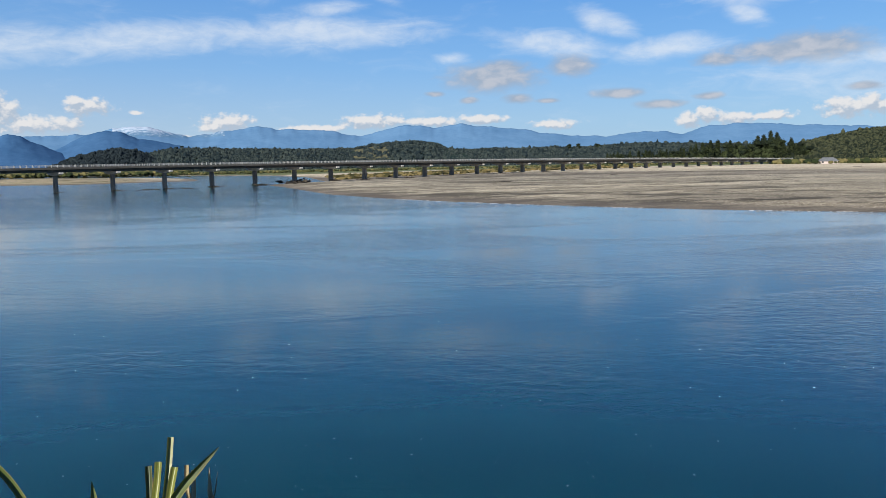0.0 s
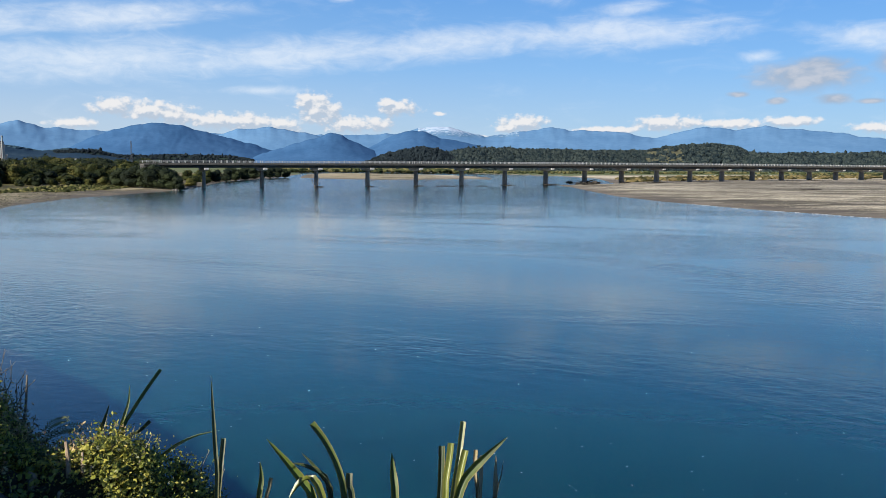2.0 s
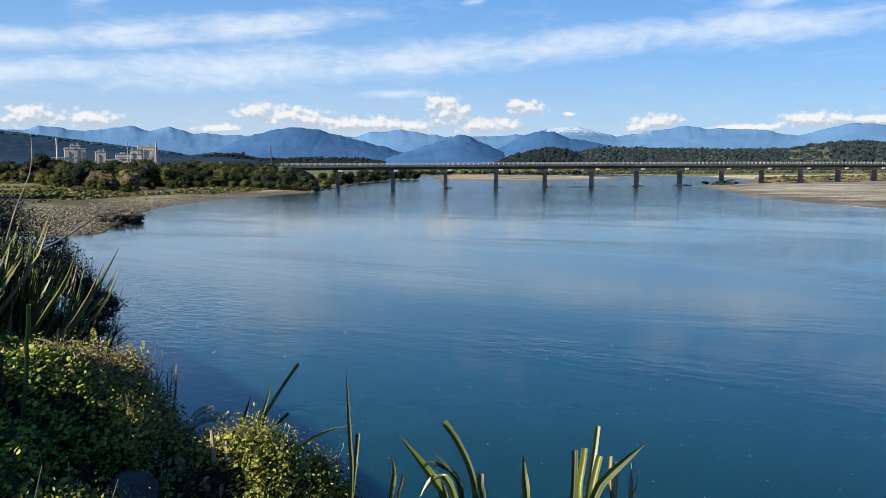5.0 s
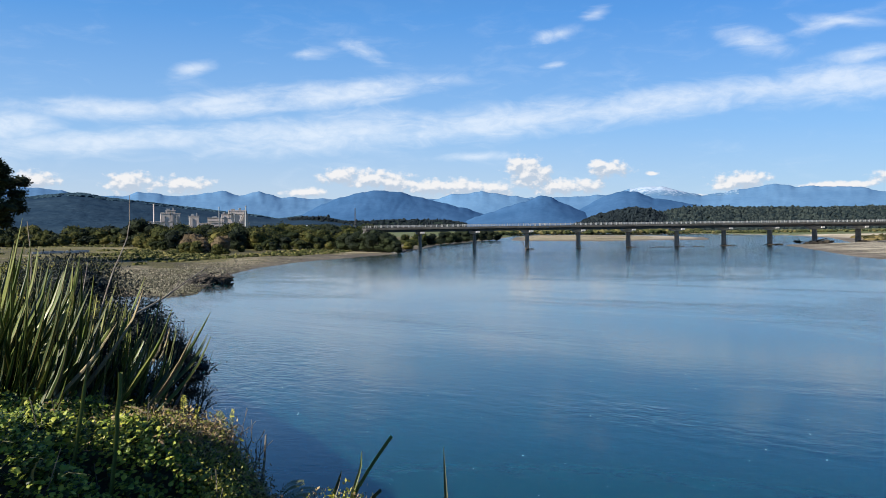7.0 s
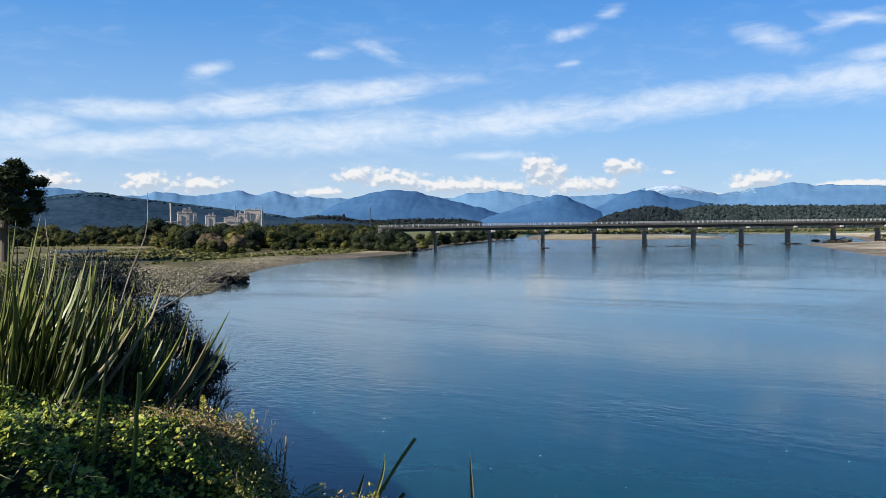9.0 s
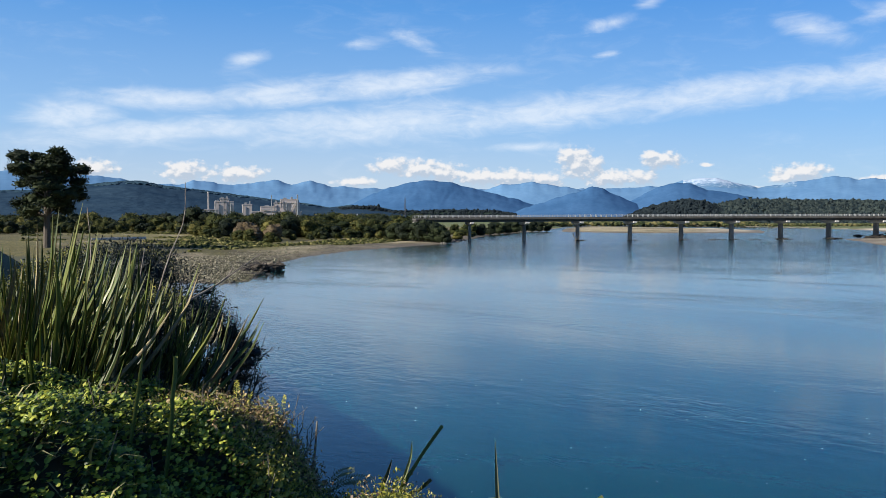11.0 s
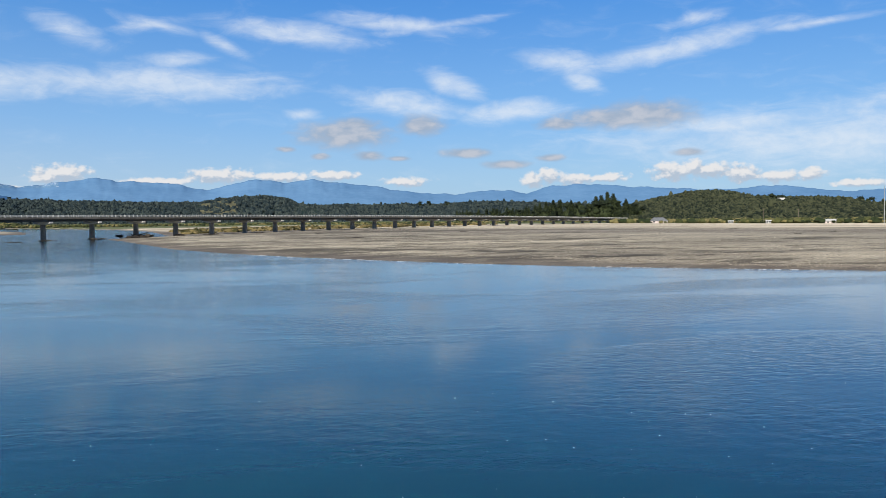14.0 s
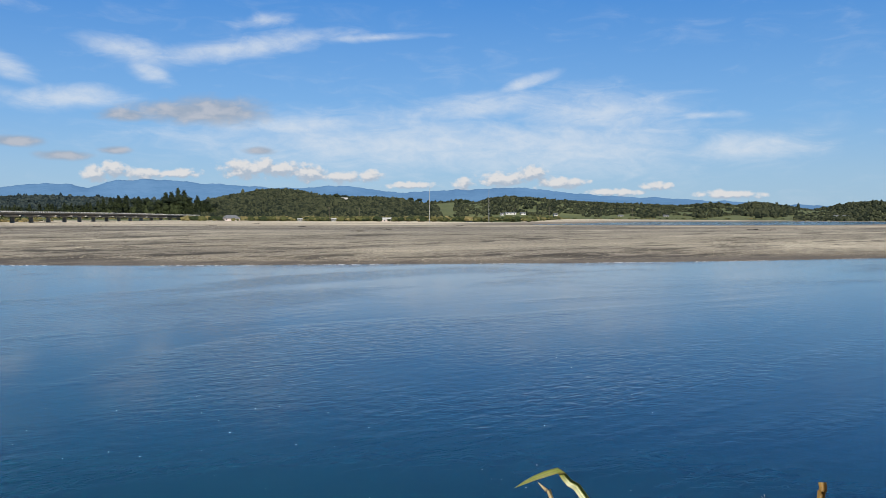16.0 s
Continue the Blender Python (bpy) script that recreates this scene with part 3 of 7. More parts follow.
# ---- mountains and hills ----
def hill_range(name, profile, far, front, material, label, seed, gully=0.012, base_el=-0.1, steps=8.0, rows=40, jag=0.045, snow=None):
    """A range whose skyline stands at the given azimuths and elevations, with spurs and gullies on its face."""
    az = np.arange(profile[0][0], profile[-1][0], 1.0 / steps)
    el = np.interp(az, [p[0] for p in profile], [p[1] for p in profile])
    crag = jag * fractal(az * 2.1, az * 0 + seed, seed, 6)
    u = np.linspace(0, 1.18, rows)
    A, U = np.meshgrid(az, u)
    soft = np.convolve(np.pad(el, 12, mode="edge"), np.ones(25) / 25, "valid")
    k = np.clip(U, 0, 1) ** 5
    E = np.meshgrid(soft, u)[0] * (1 - k) + np.meshgrid(el + crag, u)[0] * k
    top = EYE + far * np.tan(np.radians(E))
    foot = EYE + front * math.tan(radians(base_el)) - 6
    D = front + (far - front) * np.minimum(U, 1.0) + (U > 1) * (U - 1) * (far - front)
    spur = np.abs(fractal(A * 1.5 + 2.6 * U, U * 5.0 - A * 0.9, seed + 3, 6))
    rise = np.where(U <= 1, U ** 0.9, 1 - 1.6 * (U - 1))
    shape = rise * (1 - gully * spur * np.where(U <= 1, np.sin(np.pi * np.clip(U, 0, 1)), 1.0))
    Z = foot + (top - foot) * shape
    D = D + (far - front) * 0.002 * spur * np.sin(np.pi * np.clip(U, 0, 1))
    X, Y = np.sin(np.radians(A)) * D, np.cos(np.radians(A)) * D
    n, c = X.shape
    verts = np.stack([X, Y, Z], -1).reshape(-1, 3).tolist()
    faces = [(i * c + j, i * c + j + 1, (i + 1) * c + j + 1, (i + 1) * c + j) for i in range(n - 1) for j in range(c - 1)]
    mats = [material] if snow is None else [material, snow[0]]
    ob = mesh_object(name, verts, faces, mats, smooth=True)
    if snow is not None:
        _, lo, hi, limit = snow
        kinds = []
        for i in range(n - 1):
            for j in range(c - 1):
                kinds.append(int(lo < A[i, j] < hi and Z[i, j] > limit - 30))
        ob.data.polygons.foreach_set("material_index", np.array(kinds, np.int32))
    return tagged(ob, label, "mountain range" if far > 3000 else "hill", kind="structure")


def snow_material():
    """Old snow above the snow line, broken by bare ribs tinted blue for haze."""
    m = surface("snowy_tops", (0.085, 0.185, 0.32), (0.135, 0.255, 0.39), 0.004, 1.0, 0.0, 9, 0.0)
    t = m.node_tree
    b = next(n for n in t.nodes if n.type == "BSDF_PRINCIPLED")
    base = b.inputs["Base Color"].links[0].from_socket
    geo = node(t, "ShaderNodeNewGeometry")
    sep = node(t, "ShaderNodeSeparateXYZ")
    t.links.new(geo.outputs["Position"], sep.inputs[0])
    ribs = noise_of(t, geo.outputs["Position"], 0.045, 6, 0.75)
    line = remap(t, maths(t, "ADD", sep.outputs[2], maths(t, "MULTIPLY", maths(t, "SUBTRACT", ribs, 0.5), 240.0)), 190.0, 226.0)
    t.links.new(mix(t, maths(t, "MULTIPLY", line, 0.55), base, (0.55, 0.62, 0.72)), b.inputs["Base Color"])
    return m


SNOW = snow_material()
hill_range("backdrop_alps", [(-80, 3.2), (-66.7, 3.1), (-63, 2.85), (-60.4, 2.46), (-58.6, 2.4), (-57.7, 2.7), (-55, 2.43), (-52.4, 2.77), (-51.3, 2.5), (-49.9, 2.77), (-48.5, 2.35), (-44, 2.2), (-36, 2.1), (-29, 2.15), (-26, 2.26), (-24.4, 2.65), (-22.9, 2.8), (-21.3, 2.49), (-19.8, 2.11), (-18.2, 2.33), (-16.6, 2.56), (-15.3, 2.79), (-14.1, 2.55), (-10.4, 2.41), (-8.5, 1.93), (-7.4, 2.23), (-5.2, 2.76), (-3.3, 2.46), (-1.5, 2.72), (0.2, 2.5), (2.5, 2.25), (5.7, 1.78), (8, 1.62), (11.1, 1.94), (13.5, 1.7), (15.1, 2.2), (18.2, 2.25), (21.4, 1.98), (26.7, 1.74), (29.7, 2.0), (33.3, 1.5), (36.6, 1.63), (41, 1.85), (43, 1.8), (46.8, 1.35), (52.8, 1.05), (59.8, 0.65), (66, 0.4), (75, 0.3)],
           4800, 3900, ALPS, "alpine range tinted pale blue for haze, snow on its far tops", 1.0, jag=0.055, gully=0.014, snow=(SNOW, -24.6, -17.5, 203))
hill_range("backdrop_peak", [(-50, 0.5), (-47.3, 1.1), (-45.7, 1.85), (-43.8, 2.49), (-42.1, 2.84), (-40.5, 2.69), (-39.2, 2.34), (-37.5, 1.96), (-35.7, 1.46), (-33.6, 0.75), (-32, 0.3)], 3850, 3100, FOOTHILL, "broad forested mountain tinted blue for haze", 2.0, gully=0.02)
hill_range("backdrop_peak", [(-41, 1.0), (-38.5, 1.81), (-37.8, 2.14), (-36.8, 2.48), (-34.6, 2.62), (-33.1, 2.41), (-31.5, 2.16), (-29.8, 1.71), (-27.5, 1.14), (-25, 0.6)], 4350, 3900, ALPS, "mountain tinted pale blue for haze", 3.0)
hill_range("backdrop_peak", [(-37, 0.2), (-36.1, 0.49), (-33.5, 1.39), (-31.5, 1.97), (-30.5, 2.31), (-29.8, 2.17), (-28.7, 1.64), (-26.8, 0.75), (-25.8, 0.2)], 3400, 2900, FOOTHILL, "rounded forested mountain tinted blue for haze", 4.0, gully=0.02)
hill_range("backdrop_peak", [(-30, 0.5), (-29.1, 0.87), (-27.7, 1.41), (-26, 2.26), (-25, 2.49), (-24, 2.42), (-22.9, 1.99), (-21.3, 1.72), (-19, 1.17), (-17, 0.74), (-15, 0.3)], 3600, 3000, FOOTHILL, "forested mountain tinted blue for haze", 5.0, gully=0.02)
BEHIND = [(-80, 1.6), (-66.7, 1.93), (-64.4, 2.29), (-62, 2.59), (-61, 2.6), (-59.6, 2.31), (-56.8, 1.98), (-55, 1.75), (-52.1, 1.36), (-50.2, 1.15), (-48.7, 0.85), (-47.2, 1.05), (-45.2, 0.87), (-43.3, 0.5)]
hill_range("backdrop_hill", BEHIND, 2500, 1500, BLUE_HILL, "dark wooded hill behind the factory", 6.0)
PLAIN_LINE = [(-48, 0.85), (-45.5, 0.95), (-44.7, 0.62), (-42.3, 0.6), (-40.6, 0.68), (-37.2, 0.62), (-35.7, 0.38)]
MOUND_LINE = [(-28.3, 0.1), (-26.8, 0.75), (-25.2, 1.12), (-24.1, 1.27), (-22.9, 1.05), (-21.9, 0.5)]
RIDGE_LINE = [(-23.3, 0.45), (-22.5, 0.87), (-21.3, 1.18), (-19.8, 1.22), (-16.2, 1.12), (-12.3, 1.04), (-8.9, 1.06), (-7.7, 1.28), (-6.2, 1.42), (-4.4, 1.48), (-3.3, 1.35), (-2.4, 0.95), (-1.1, 0.82), (1, 0.9), (2.6, 0.82), (4.6, 0.9), (7, 0.83), (9, 0.98), (11.1, 1.0), (13.5, 0.95), (17.1, 0.8), (21, 0.5)]
KNOB_LINE = [(19.5, 0.4), (20.6, 0.72), (22.1, 1.1), (24.4, 1.5), (26, 1.57), (27.1, 1.42), (28.2, 1.15), (30.4, 1.05), (32.6, 1.03), (33.7, 0.92), (34.7, 0.72), (36.5, 0.4)]
DOWNS_LINE = [(33.5, 0.7), (35.4, 0.72), (37.1, 0.8), (38.1, 0.9), (39.1, 0.72), (40, 1.0), (41, 1.12), (42.6, 1.1), (45.2, 0.85), (48, 0.7), (52.8, 0.5), (55.3, 0.68), (56.4, 0.5), (57.7, 0.75), (59.8, 0.4), (61.1, 0.2), (63, 0.6), (64.3, 0.75), (68, 0.6), (74, 0.4)]
HILLS = {"plain": (PLAIN_LINE, 2300, 2000), "mound": (MOUND_LINE, 1500, 1300), "ridge": (RIDGE_LINE, 1700, 1250), "knob": (KNOB_LINE, 1100, 800), "downs": (DOWNS_LINE, 1350, 1000)}
HILL_TEXT = {"plain": "flat dark strip of plain forest", "mound": "small dark forested mound", "ridge": "long low forested ridge with a knoll", "knob": "bush-covered hill beyond the far bank", "downs": "low wooded downs with open paddocks"}
for key, (prof, far, front) in HILLS.items():
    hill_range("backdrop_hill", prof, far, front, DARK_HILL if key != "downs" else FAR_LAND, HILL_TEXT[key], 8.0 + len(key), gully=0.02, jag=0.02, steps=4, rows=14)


# ---- bridge ----
B_AZ, B_DIST, B_START, SPAN, SPANS = radians(40.31), 273.3, 32.8, 19.0, 37
B_WAY = Vector((math.sin(B_AZ), math.cos(B_AZ), 0))
B_SIDE = Vector((math.cos(B_AZ), -math.sin(B_AZ), 0))  # towards the viewer's bank side
B_FOOT = -B_SIDE * B_DIST


def rail_top(s):
    return EYE + 1.535 + 0.00496 * s - 1.1387e-5 * s * s


def bridge():
    thing = tagged(new("bridge"), "long low concrete road bridge on single piers, pale railing", "bridge")
    turn = Matrix((( *B_WAY, 0), (*B_SIDE, 0), (0, 0, 1, 0), (0, 0, 0, 1))).transposed()
    grounds = land_height(np.array([(B_FOOT + B_WAY * (B_START + k * SPAN)).x for k in range(SPANS + 1)]), np.array([(B_FOOT + B_WAY * (B_START + k * SPAN)).y for k in range(SPANS + 1)]))[0]
    for k in range(SPANS):
        s0 = B_START + k * SPAN
        a, b = B_FOOT + B_WAY * s0, B_FOOT + B_WAY * (s0 + SPAN)
        za, zb = rail_top(s0), rail_top(s0 + SPAN)
        mid = (a + b) / 2 + Vector((0, 0, (za + zb) / 2))
        tilt = turn @ Matrix.Rotation(-math.atan2(zb - za, SPAN), 4, "Y")
        length = SPAN - 0.04
        bm = bmesh.new()
        box(bm, (length, 10.2, 0.28), mid + Vector((0, 0, -1.36)), tilt, 0.03)
        for side in (-1, 1):
            box(bm, (length, 0.35, 0.42), mid + B_SIDE * side * 4.95 + Vector((0, 0, -1.0)), tilt, 0.03)
        part("deck", bm, CONCRETE, thing)
        for side in (-3.4, -1.15, 1.15, 3.4):
            bm = bmesh.new()
            box(bm, (length - 0.1, 0.55, 0.7), mid + B_SIDE * side + Vector((0, 0, -1.86)), tilt, 0.05)
            box(bm, (length - 0.1, 0.85, 0.2), mid + B_SIDE * side + Vector((0, 0, -2.28)), tilt, 0.04)
            part("girder", bm, GIRDER, thing)
        for side in (-1, 1):
            bm = bmesh.new()
            n = 10
            for i in range(n):
                u = (i + 0.5) / n
                p = a.lerp(b, u) + B_SIDE * side * 4.95
                z = za + (zb - za) * u
                box(bm, (0.18, 0.2, 0.82), (p.x, p.y, z - 0.41), turn)
            box(bm, (length, 0.08, 0.08), mid + B_SIDE * side * 4.95 + Vector((0, 0, -0.14)), tilt)
            box(bm, (length, 0.08, 0.08), mid + B_SIDE * side * 4.95 + Vector((0, 0, -0.48)), tilt)
            part("railing", bm, RAIL, thing, "pale posts and rails")
        # pier at the start of the span
        z0 = za - 2.38
        pier = new("pier")
        pier.parent = thing
        pier.location = (a.x, a.y, 0)
        pier.rotation_euler = (0, 0, math.atan2(B_WAY.y, B_WAY.x))
        bm = bmesh.new()
        foot = min(float(grounds[k]) - 0.8, z0 - 1.2)
        ring = []
        for h, w, l in ((foot, 0.52, 1.4), (z0 - 1.15, 0.45, 1.25), (z0 - 0.85, 0.5, 1.5)):
            ring.append([bm.verts.new((math.copysign(abs(math.cos(q)) ** 0.6, math.cos(q)) * w, math.copysign(abs(math.sin(q)) ** 0.6, math.sin(q)) * l, h)) for q in [2 * math.pi * i / 16 for i in range(16)]])
        for r0, r1 in zip(ring, ring[1:]):
            for i in range(16):
                bm.faces.new((r0[i], r0[(i + 1) % 16], r1[(i + 1) % 16], r1[i]))
        bm.faces.new(ring[-1])
        part("column", bm, PIER, pier, smooth=False)
        bm = bmesh.new()
        prof = [(-5.0, z0), (-5.0, z0 - 0.55), (-1.7, z0 - 1.05), (1.7, z0 - 1.05), (5.0, z0 - 0.55), (5.0, z0)]
        f = bm.faces.new([bm.verts.new((-0.65, y, z)) for y, z in prof])
        ext = bmesh.ops.extrude_face_region(bm, geom=[f])
        bmesh.ops.translate(bm, vec=(1.3, 0, 0), verts=[v for v in ext["geom"] if isinstance(v, bmesh.types.BMVert)])
        bmesh.ops.recalc_face_normals(bm, faces=bm.faces)
        part("pier_cap", bm, CAP, pier, "concrete crosshead paled for the sun on its ends")
    return thing


bridge()


# ---- vegetation makers ----
def ico_shape(sub):
    bm = bmesh.new()
    bmesh.ops.create_icosphere(bm, subdivisions=sub, radius=1)
    v = np.array([x.co[:] for x in bm.verts])
    f = np.array([[w.index for w in x.verts] for x in bm.faces])
    bm.free()
    return v, f


ICO1, ICO2 = ico_shape(1), ico_shape(2)


def clumps(centres, sizes, rng, shape=ICO1, ragged=0.28):
    """Many ragged rounded clumps as one vertex and face array."""
    v, f = shape
    n = len(centres)
    spin = rng.uniform(0, 2 * np.pi, n)
    base = np.repeat(v[None], n, 0) * (1 + rng.normal(0, ragged, (n, len(v), 1)))
    c, s = np.cos(spin)[:, None], np.sin(spin)[:, None]
    x, y = base[..., 0] * c - base[..., 1] * s, base[..., 0] * s + base[..., 1] * c
    base[..., 0], base[..., 1] = x, y
    verts = base * np.asarray(sizes)[:, None, :] + np.asarray(centres)[:, None, :]
    faces = f[None] + (np.arange(n) * len(v))[:, None, None]
    return verts.reshape(-1, 3), faces.reshape(-1, 3)


def leaves(points, size, rng, out=None, long=1.7, droop=0.0):
    """Small pointed leaves (four corners each) at the given points."""
    n = len(points)
    a = rng.normal(size=(n, 3))
    if out is not None:
        a += out * 0.9
    a[:, 2] -= droop
    a /= np.linalg.norm(a, axis=1)[:, None] + 1e-9
    b = np.cross(a, rng.normal(size=(n, 3)))
    b /= np.linalg.norm(b, axis=1)[:, None] + 1e-9
    k = (size * rng.uniform(0.6, 1.3, n))[:, None]
    p = np.asarray(points)
    quad = np.stack([p, p + a * k * long * 0.5 + b * k * 0.5, p + a * k * long, p + a * k * long * 0.5 - b * k * 0.5], 1)
    return quad.reshape(-1, 3), np.arange(4 * n).reshape(-1, 4)


def fill(lumps, n, rng, shell=0.55):
    """Points in the outer part of a set of ellipsoid lumps, and the way outwards."""
    lumps = np.asarray(lumps, float)
    w = (lumps[:, 3] * lumps[:, 4]) ** 1.0
    which = rng.choice(len(lumps), n, p=w / w.sum())
    d = rng.normal(size=(n, 3))
    d /= np.linalg.norm(d, axis=1)[:, None]
    r = rng.uniform(shell, 1.05, n)[:, None]
    L = lumps[which]
    rad = np.stack([L[:, 3], L[:, 3], L[:, 4]], 1)
    return L[:, :3] + d * rad * r, d


def arrays_to_mesh(name, pieces, material, smooth=False):
    verts, faces, off = [], [], 0
    for v, f in pieces:
        verts.append(np.asarray(v))
        faces += (np.asarray(f) + off).tolist()
        off += len(v)
    me = bpy.data.meshes.new(name)
    me.from_pydata(np.concatenate(verts).tolist(), [], faces)
    me.materials.append(material)
    if smooth:
        me.polygons.foreach_set("use_smooth", [True] * len(me.polygons))
    me.update()
    return me


LEAF_GREEN = surface("shrub_leaves", (0.014, 0.022, 0.007), (0.070, 0.078, 0.020), 0.5, 0.75, 0.0, 6, 0.12, vary=0.45, island=0.7, thin=0.18, third=(0.145, 0.13, 0.038))
LEAF_DARK = surface("dark_leaves", (0.009, 0.015, 0.009), (0.034, 0.046, 0.018), 0.5, 0.75, 0.0, 6, 0.12, vary=0.3, island=0.6, thin=0.12)
LEAF_RUST = surface("rusty_leaves", (0.045, 0.034, 0.018), (0.135, 0.098, 0.052), 0.5, 0.7, 0.0, 6, 0.2, vary=0.3, island=0.6, thin=0.15)
BARK = surface("grey_bark", (0.05, 0.04, 0.03), (0.16, 0.135, 0.11), 6, 0.9, 0.4, 5)


def bush_parts(rng, height, width, n, leaf, material, twiggy=False):
    """Meshes of one bush: stems and a crown of lumps and leaves, base at the origin."""
    lumps = []
    for _ in range(rng.integers(6, 10)):
        a, r = rng.uniform(0, 6.28), rng.uniform(0, 0.33) * width
        h = rng.uniform(0.32, 0.78) * height
        s = rng.uniform(0.2, 0.34) * width
        lumps.append((math.cos(a) * r, math.sin(a) * r, h, s, min(s * rng.uniform(0.6, 1.0), height - h)))
    lumps.append((0, 0, 0.3 * height, 0.42 * width, 0.28 * height))
    pts, out = fill(lumps, n, rng, 0.75)
    keep = pts[:, 2] > 0.03 * height
    pieces = [leaves(pts[keep], leaf, rng, out[keep])]
    L = np.array(lumps)
    pieces.append(clumps(L[:, :3], np.stack([L[:, 3], L[:, 3], L[:, 4]], 1) * 0.86, rng, ICO2, 0.1))
    crown = arrays_to_mesh("crown", pieces, material)
    bm = bmesh.new()
    for _ in range(4):
        tip = Vector((*rng.uniform(-0.22, 0.22, 2) * width, height * 0.5))
        tube(bm, (0, 0, -0.2), tip, 0.03 * height ** 0.5 + 0.03, 0.02, 5)
    stem = bpy.data.meshes.new("stem")
    bm.to_mesh(stem)
    bm.free()
    stem.materials.append(BARK)
    return crown, stem


def plant(name, meshes, at, scale, spin, label, category, group="", squash=1.0):
    thing = tagged(new(name), label, category, group)
    thing.matrix_basis = Matrix.Translation(at) @ Matrix.Rotation(spin, 4, "Z") @ Matrix.Diagonal((scale, scale, scale * squash, 1))
    for me in meshes:
        ob = new(me.name.split(".")[0], me)
        ob.parent = thing
    return thing


def height_at(x, y):
    return float(land_height(np.array([float(x)]), np.array([float(y)]))[0][0])


# ---- bushes of the left bank ----
def left_scrub():
    rng = np.random.default_rng(11)
    kinds = [bush_parts(rng, 1.0, 1.25, 1700, 0.045, LEAF_GREEN) for _ in range(4)] + [bush_parts(rng, 1.0, 1.1, 1500, 0.042, LEAF_DARK) for _ in range(2)]
    rust = bush_parts(rng, 1.0, 1.5, 1500, 0.035, LEAF_RUST)
    made = 0
    for i in range(285):
        az = rng.uniform(-73, -39.0)
        front = float(np.interp(az, [-73, -66, -60, -58, -56, -53, -51.3, -47.2, -44, -40.5, -39], [360, 380, 395, 330, 262, 232, 250, 285, 270, 250, 262]))
        back = rng.uniform(0, 1) ** 1.5 * 150
        dist = front + back
        p = polar(az, dist)
        z = height_at(p.x, p.y)
        if z < 0.3:
            continue
        top = 7.06 + dist * math.tan(radians(rng.uniform(0.12, 0.5))) - z
        tall = min(top, rng.uniform(1.1, 3.2) + back * 0.1)
        if az > -42.5:
            tall = min(tall, rng.uniform(4.0, 6.2))
        kind, text = kinds[rng.integers(0, len(kinds))], "dense green riverside bush among scrub"
        if -55.0 < az < -52.4 and 8 < back < 60:
            kind, text = rust, "faded brown bush among green scrub"
        plant("bush", kind, (p.x, p.y, z - 0.1), tall * 1.12, rng.uniform(0, 6.28), text, "bush", "scrub of the left bank", rng.uniform(0.85, 1.05))
        made += 1
    for az, dist, tall in ((-57.4, 345, 11.5), (-57.9, 350, 9.5), (-43.4, 262, 6.6), (-42.7, 259, 6.4), (-42.2, 257, 7.4), (-41.6, 254, 6.2), (-41.0, 252, 5.0), (-40.5, 250, 3.6), (-44.2, 268, 6.0), (-41.3, 262, 6.4), (-38.2, 372, 5.5), (-37.5, 392, 6.0), (-36.9, 412, 6.2), (-36.3, 436, 6.4), (-35.7, 462, 6.6), (-35.2, 486, 6.6), (-34.6, 498, 6.8), (-34.1, 506, 6.4), (-33.6, 512, 5.6), (-36.0, 470, 7.0), (-37.2, 430, 6.6)):
        p = polar(az, dist)
        plant("bush", kinds[4 + made % 2], (p.x, p.y, max(height_at(p.x, p.y), 0.1) - 0.1), tall, made, "dark rounded tree standing above the scrub", "tree", "scrub of the left bank")
        made += 1


def bridge_end_scrub():
    """Low bushes on the bank under the first spans of the bridge."""
    rng = np.random.default_rng(12)
    kinds = [bush_parts(rng, 1.0, 1.5, 1500, 0.045, LEAF_GREEN) for _ in range(2)] + [bush_parts(rng, 1.0, 1.4, 1500, 0.042, LEAF_DARK)]
    for i in range(110):
        p = polar(rng.uniform(-42.5, -34.5), rng.uniform(272, 470))
        z = height_at(p.x, p.y)
        if not 0.12 < z:
            continue
        plant("shrub", kinds[i % 3], (p.x, p.y, z - 0.1), rng.uniform(1.2, 3.0), rng.uniform(0, 6.28), "low dark shrub on the bank below the bridge", "shrub", "shrubs below the bridge")


left_scrub()
bridge_end_scrub()


def spit_grass():
    """Low tufts of grass in bands over the gravel spit and the flat behind it."""
    rng = np.random.default_rng(13)
    pts = []
    for i in range(15000):
        az = rng.uniform(-68, -42)
        d = rng.uniform(110, 400)
        x, y = math.sin(radians(az)) * d, math.cos(radians(az)) * d
        pts.append((x, y))
    P = np.array(pts)
    z, zone = land_height(P[:, 0], P[:, 1])
    ds = reach(P[:, 0], P[:, 1], SPIT)
    band = fractal(P[:, 0] * 0.04, P[:, 1] * 0.04, 7.0, 4)
    ok = (z > 0.3) & (zone != 2) & ((band + np.exp(-((ds - 27) / 7) ** 2) * 1.4 - 0.6 * (ds < 16)) > 0.55)
    P, z = P[ok], z[ok]
    h = rng.uniform(0.15, 0.5, len(P))
    blob = clumps(np.column_stack([P, z + h * 0.15]), np.column_stack([h * 1.25, h * 1.25, h * 0.9]), rng, ICO1, 0.4)
    me = arrays_to_mesh("grass_tufts", [blob], surface("tuft_grass", (0.026, 0.034, 0.010), (0.095, 0.10, 0.032), 0.1, 0.95, 0, 10, 0.1, island=0.6, third=(0.22, 0.19, 0.08)))
    tagged(new("grass_tufts", me), "low olive grass tufts on the gravel spit", "grass", kind="stuff")


spit_grass()


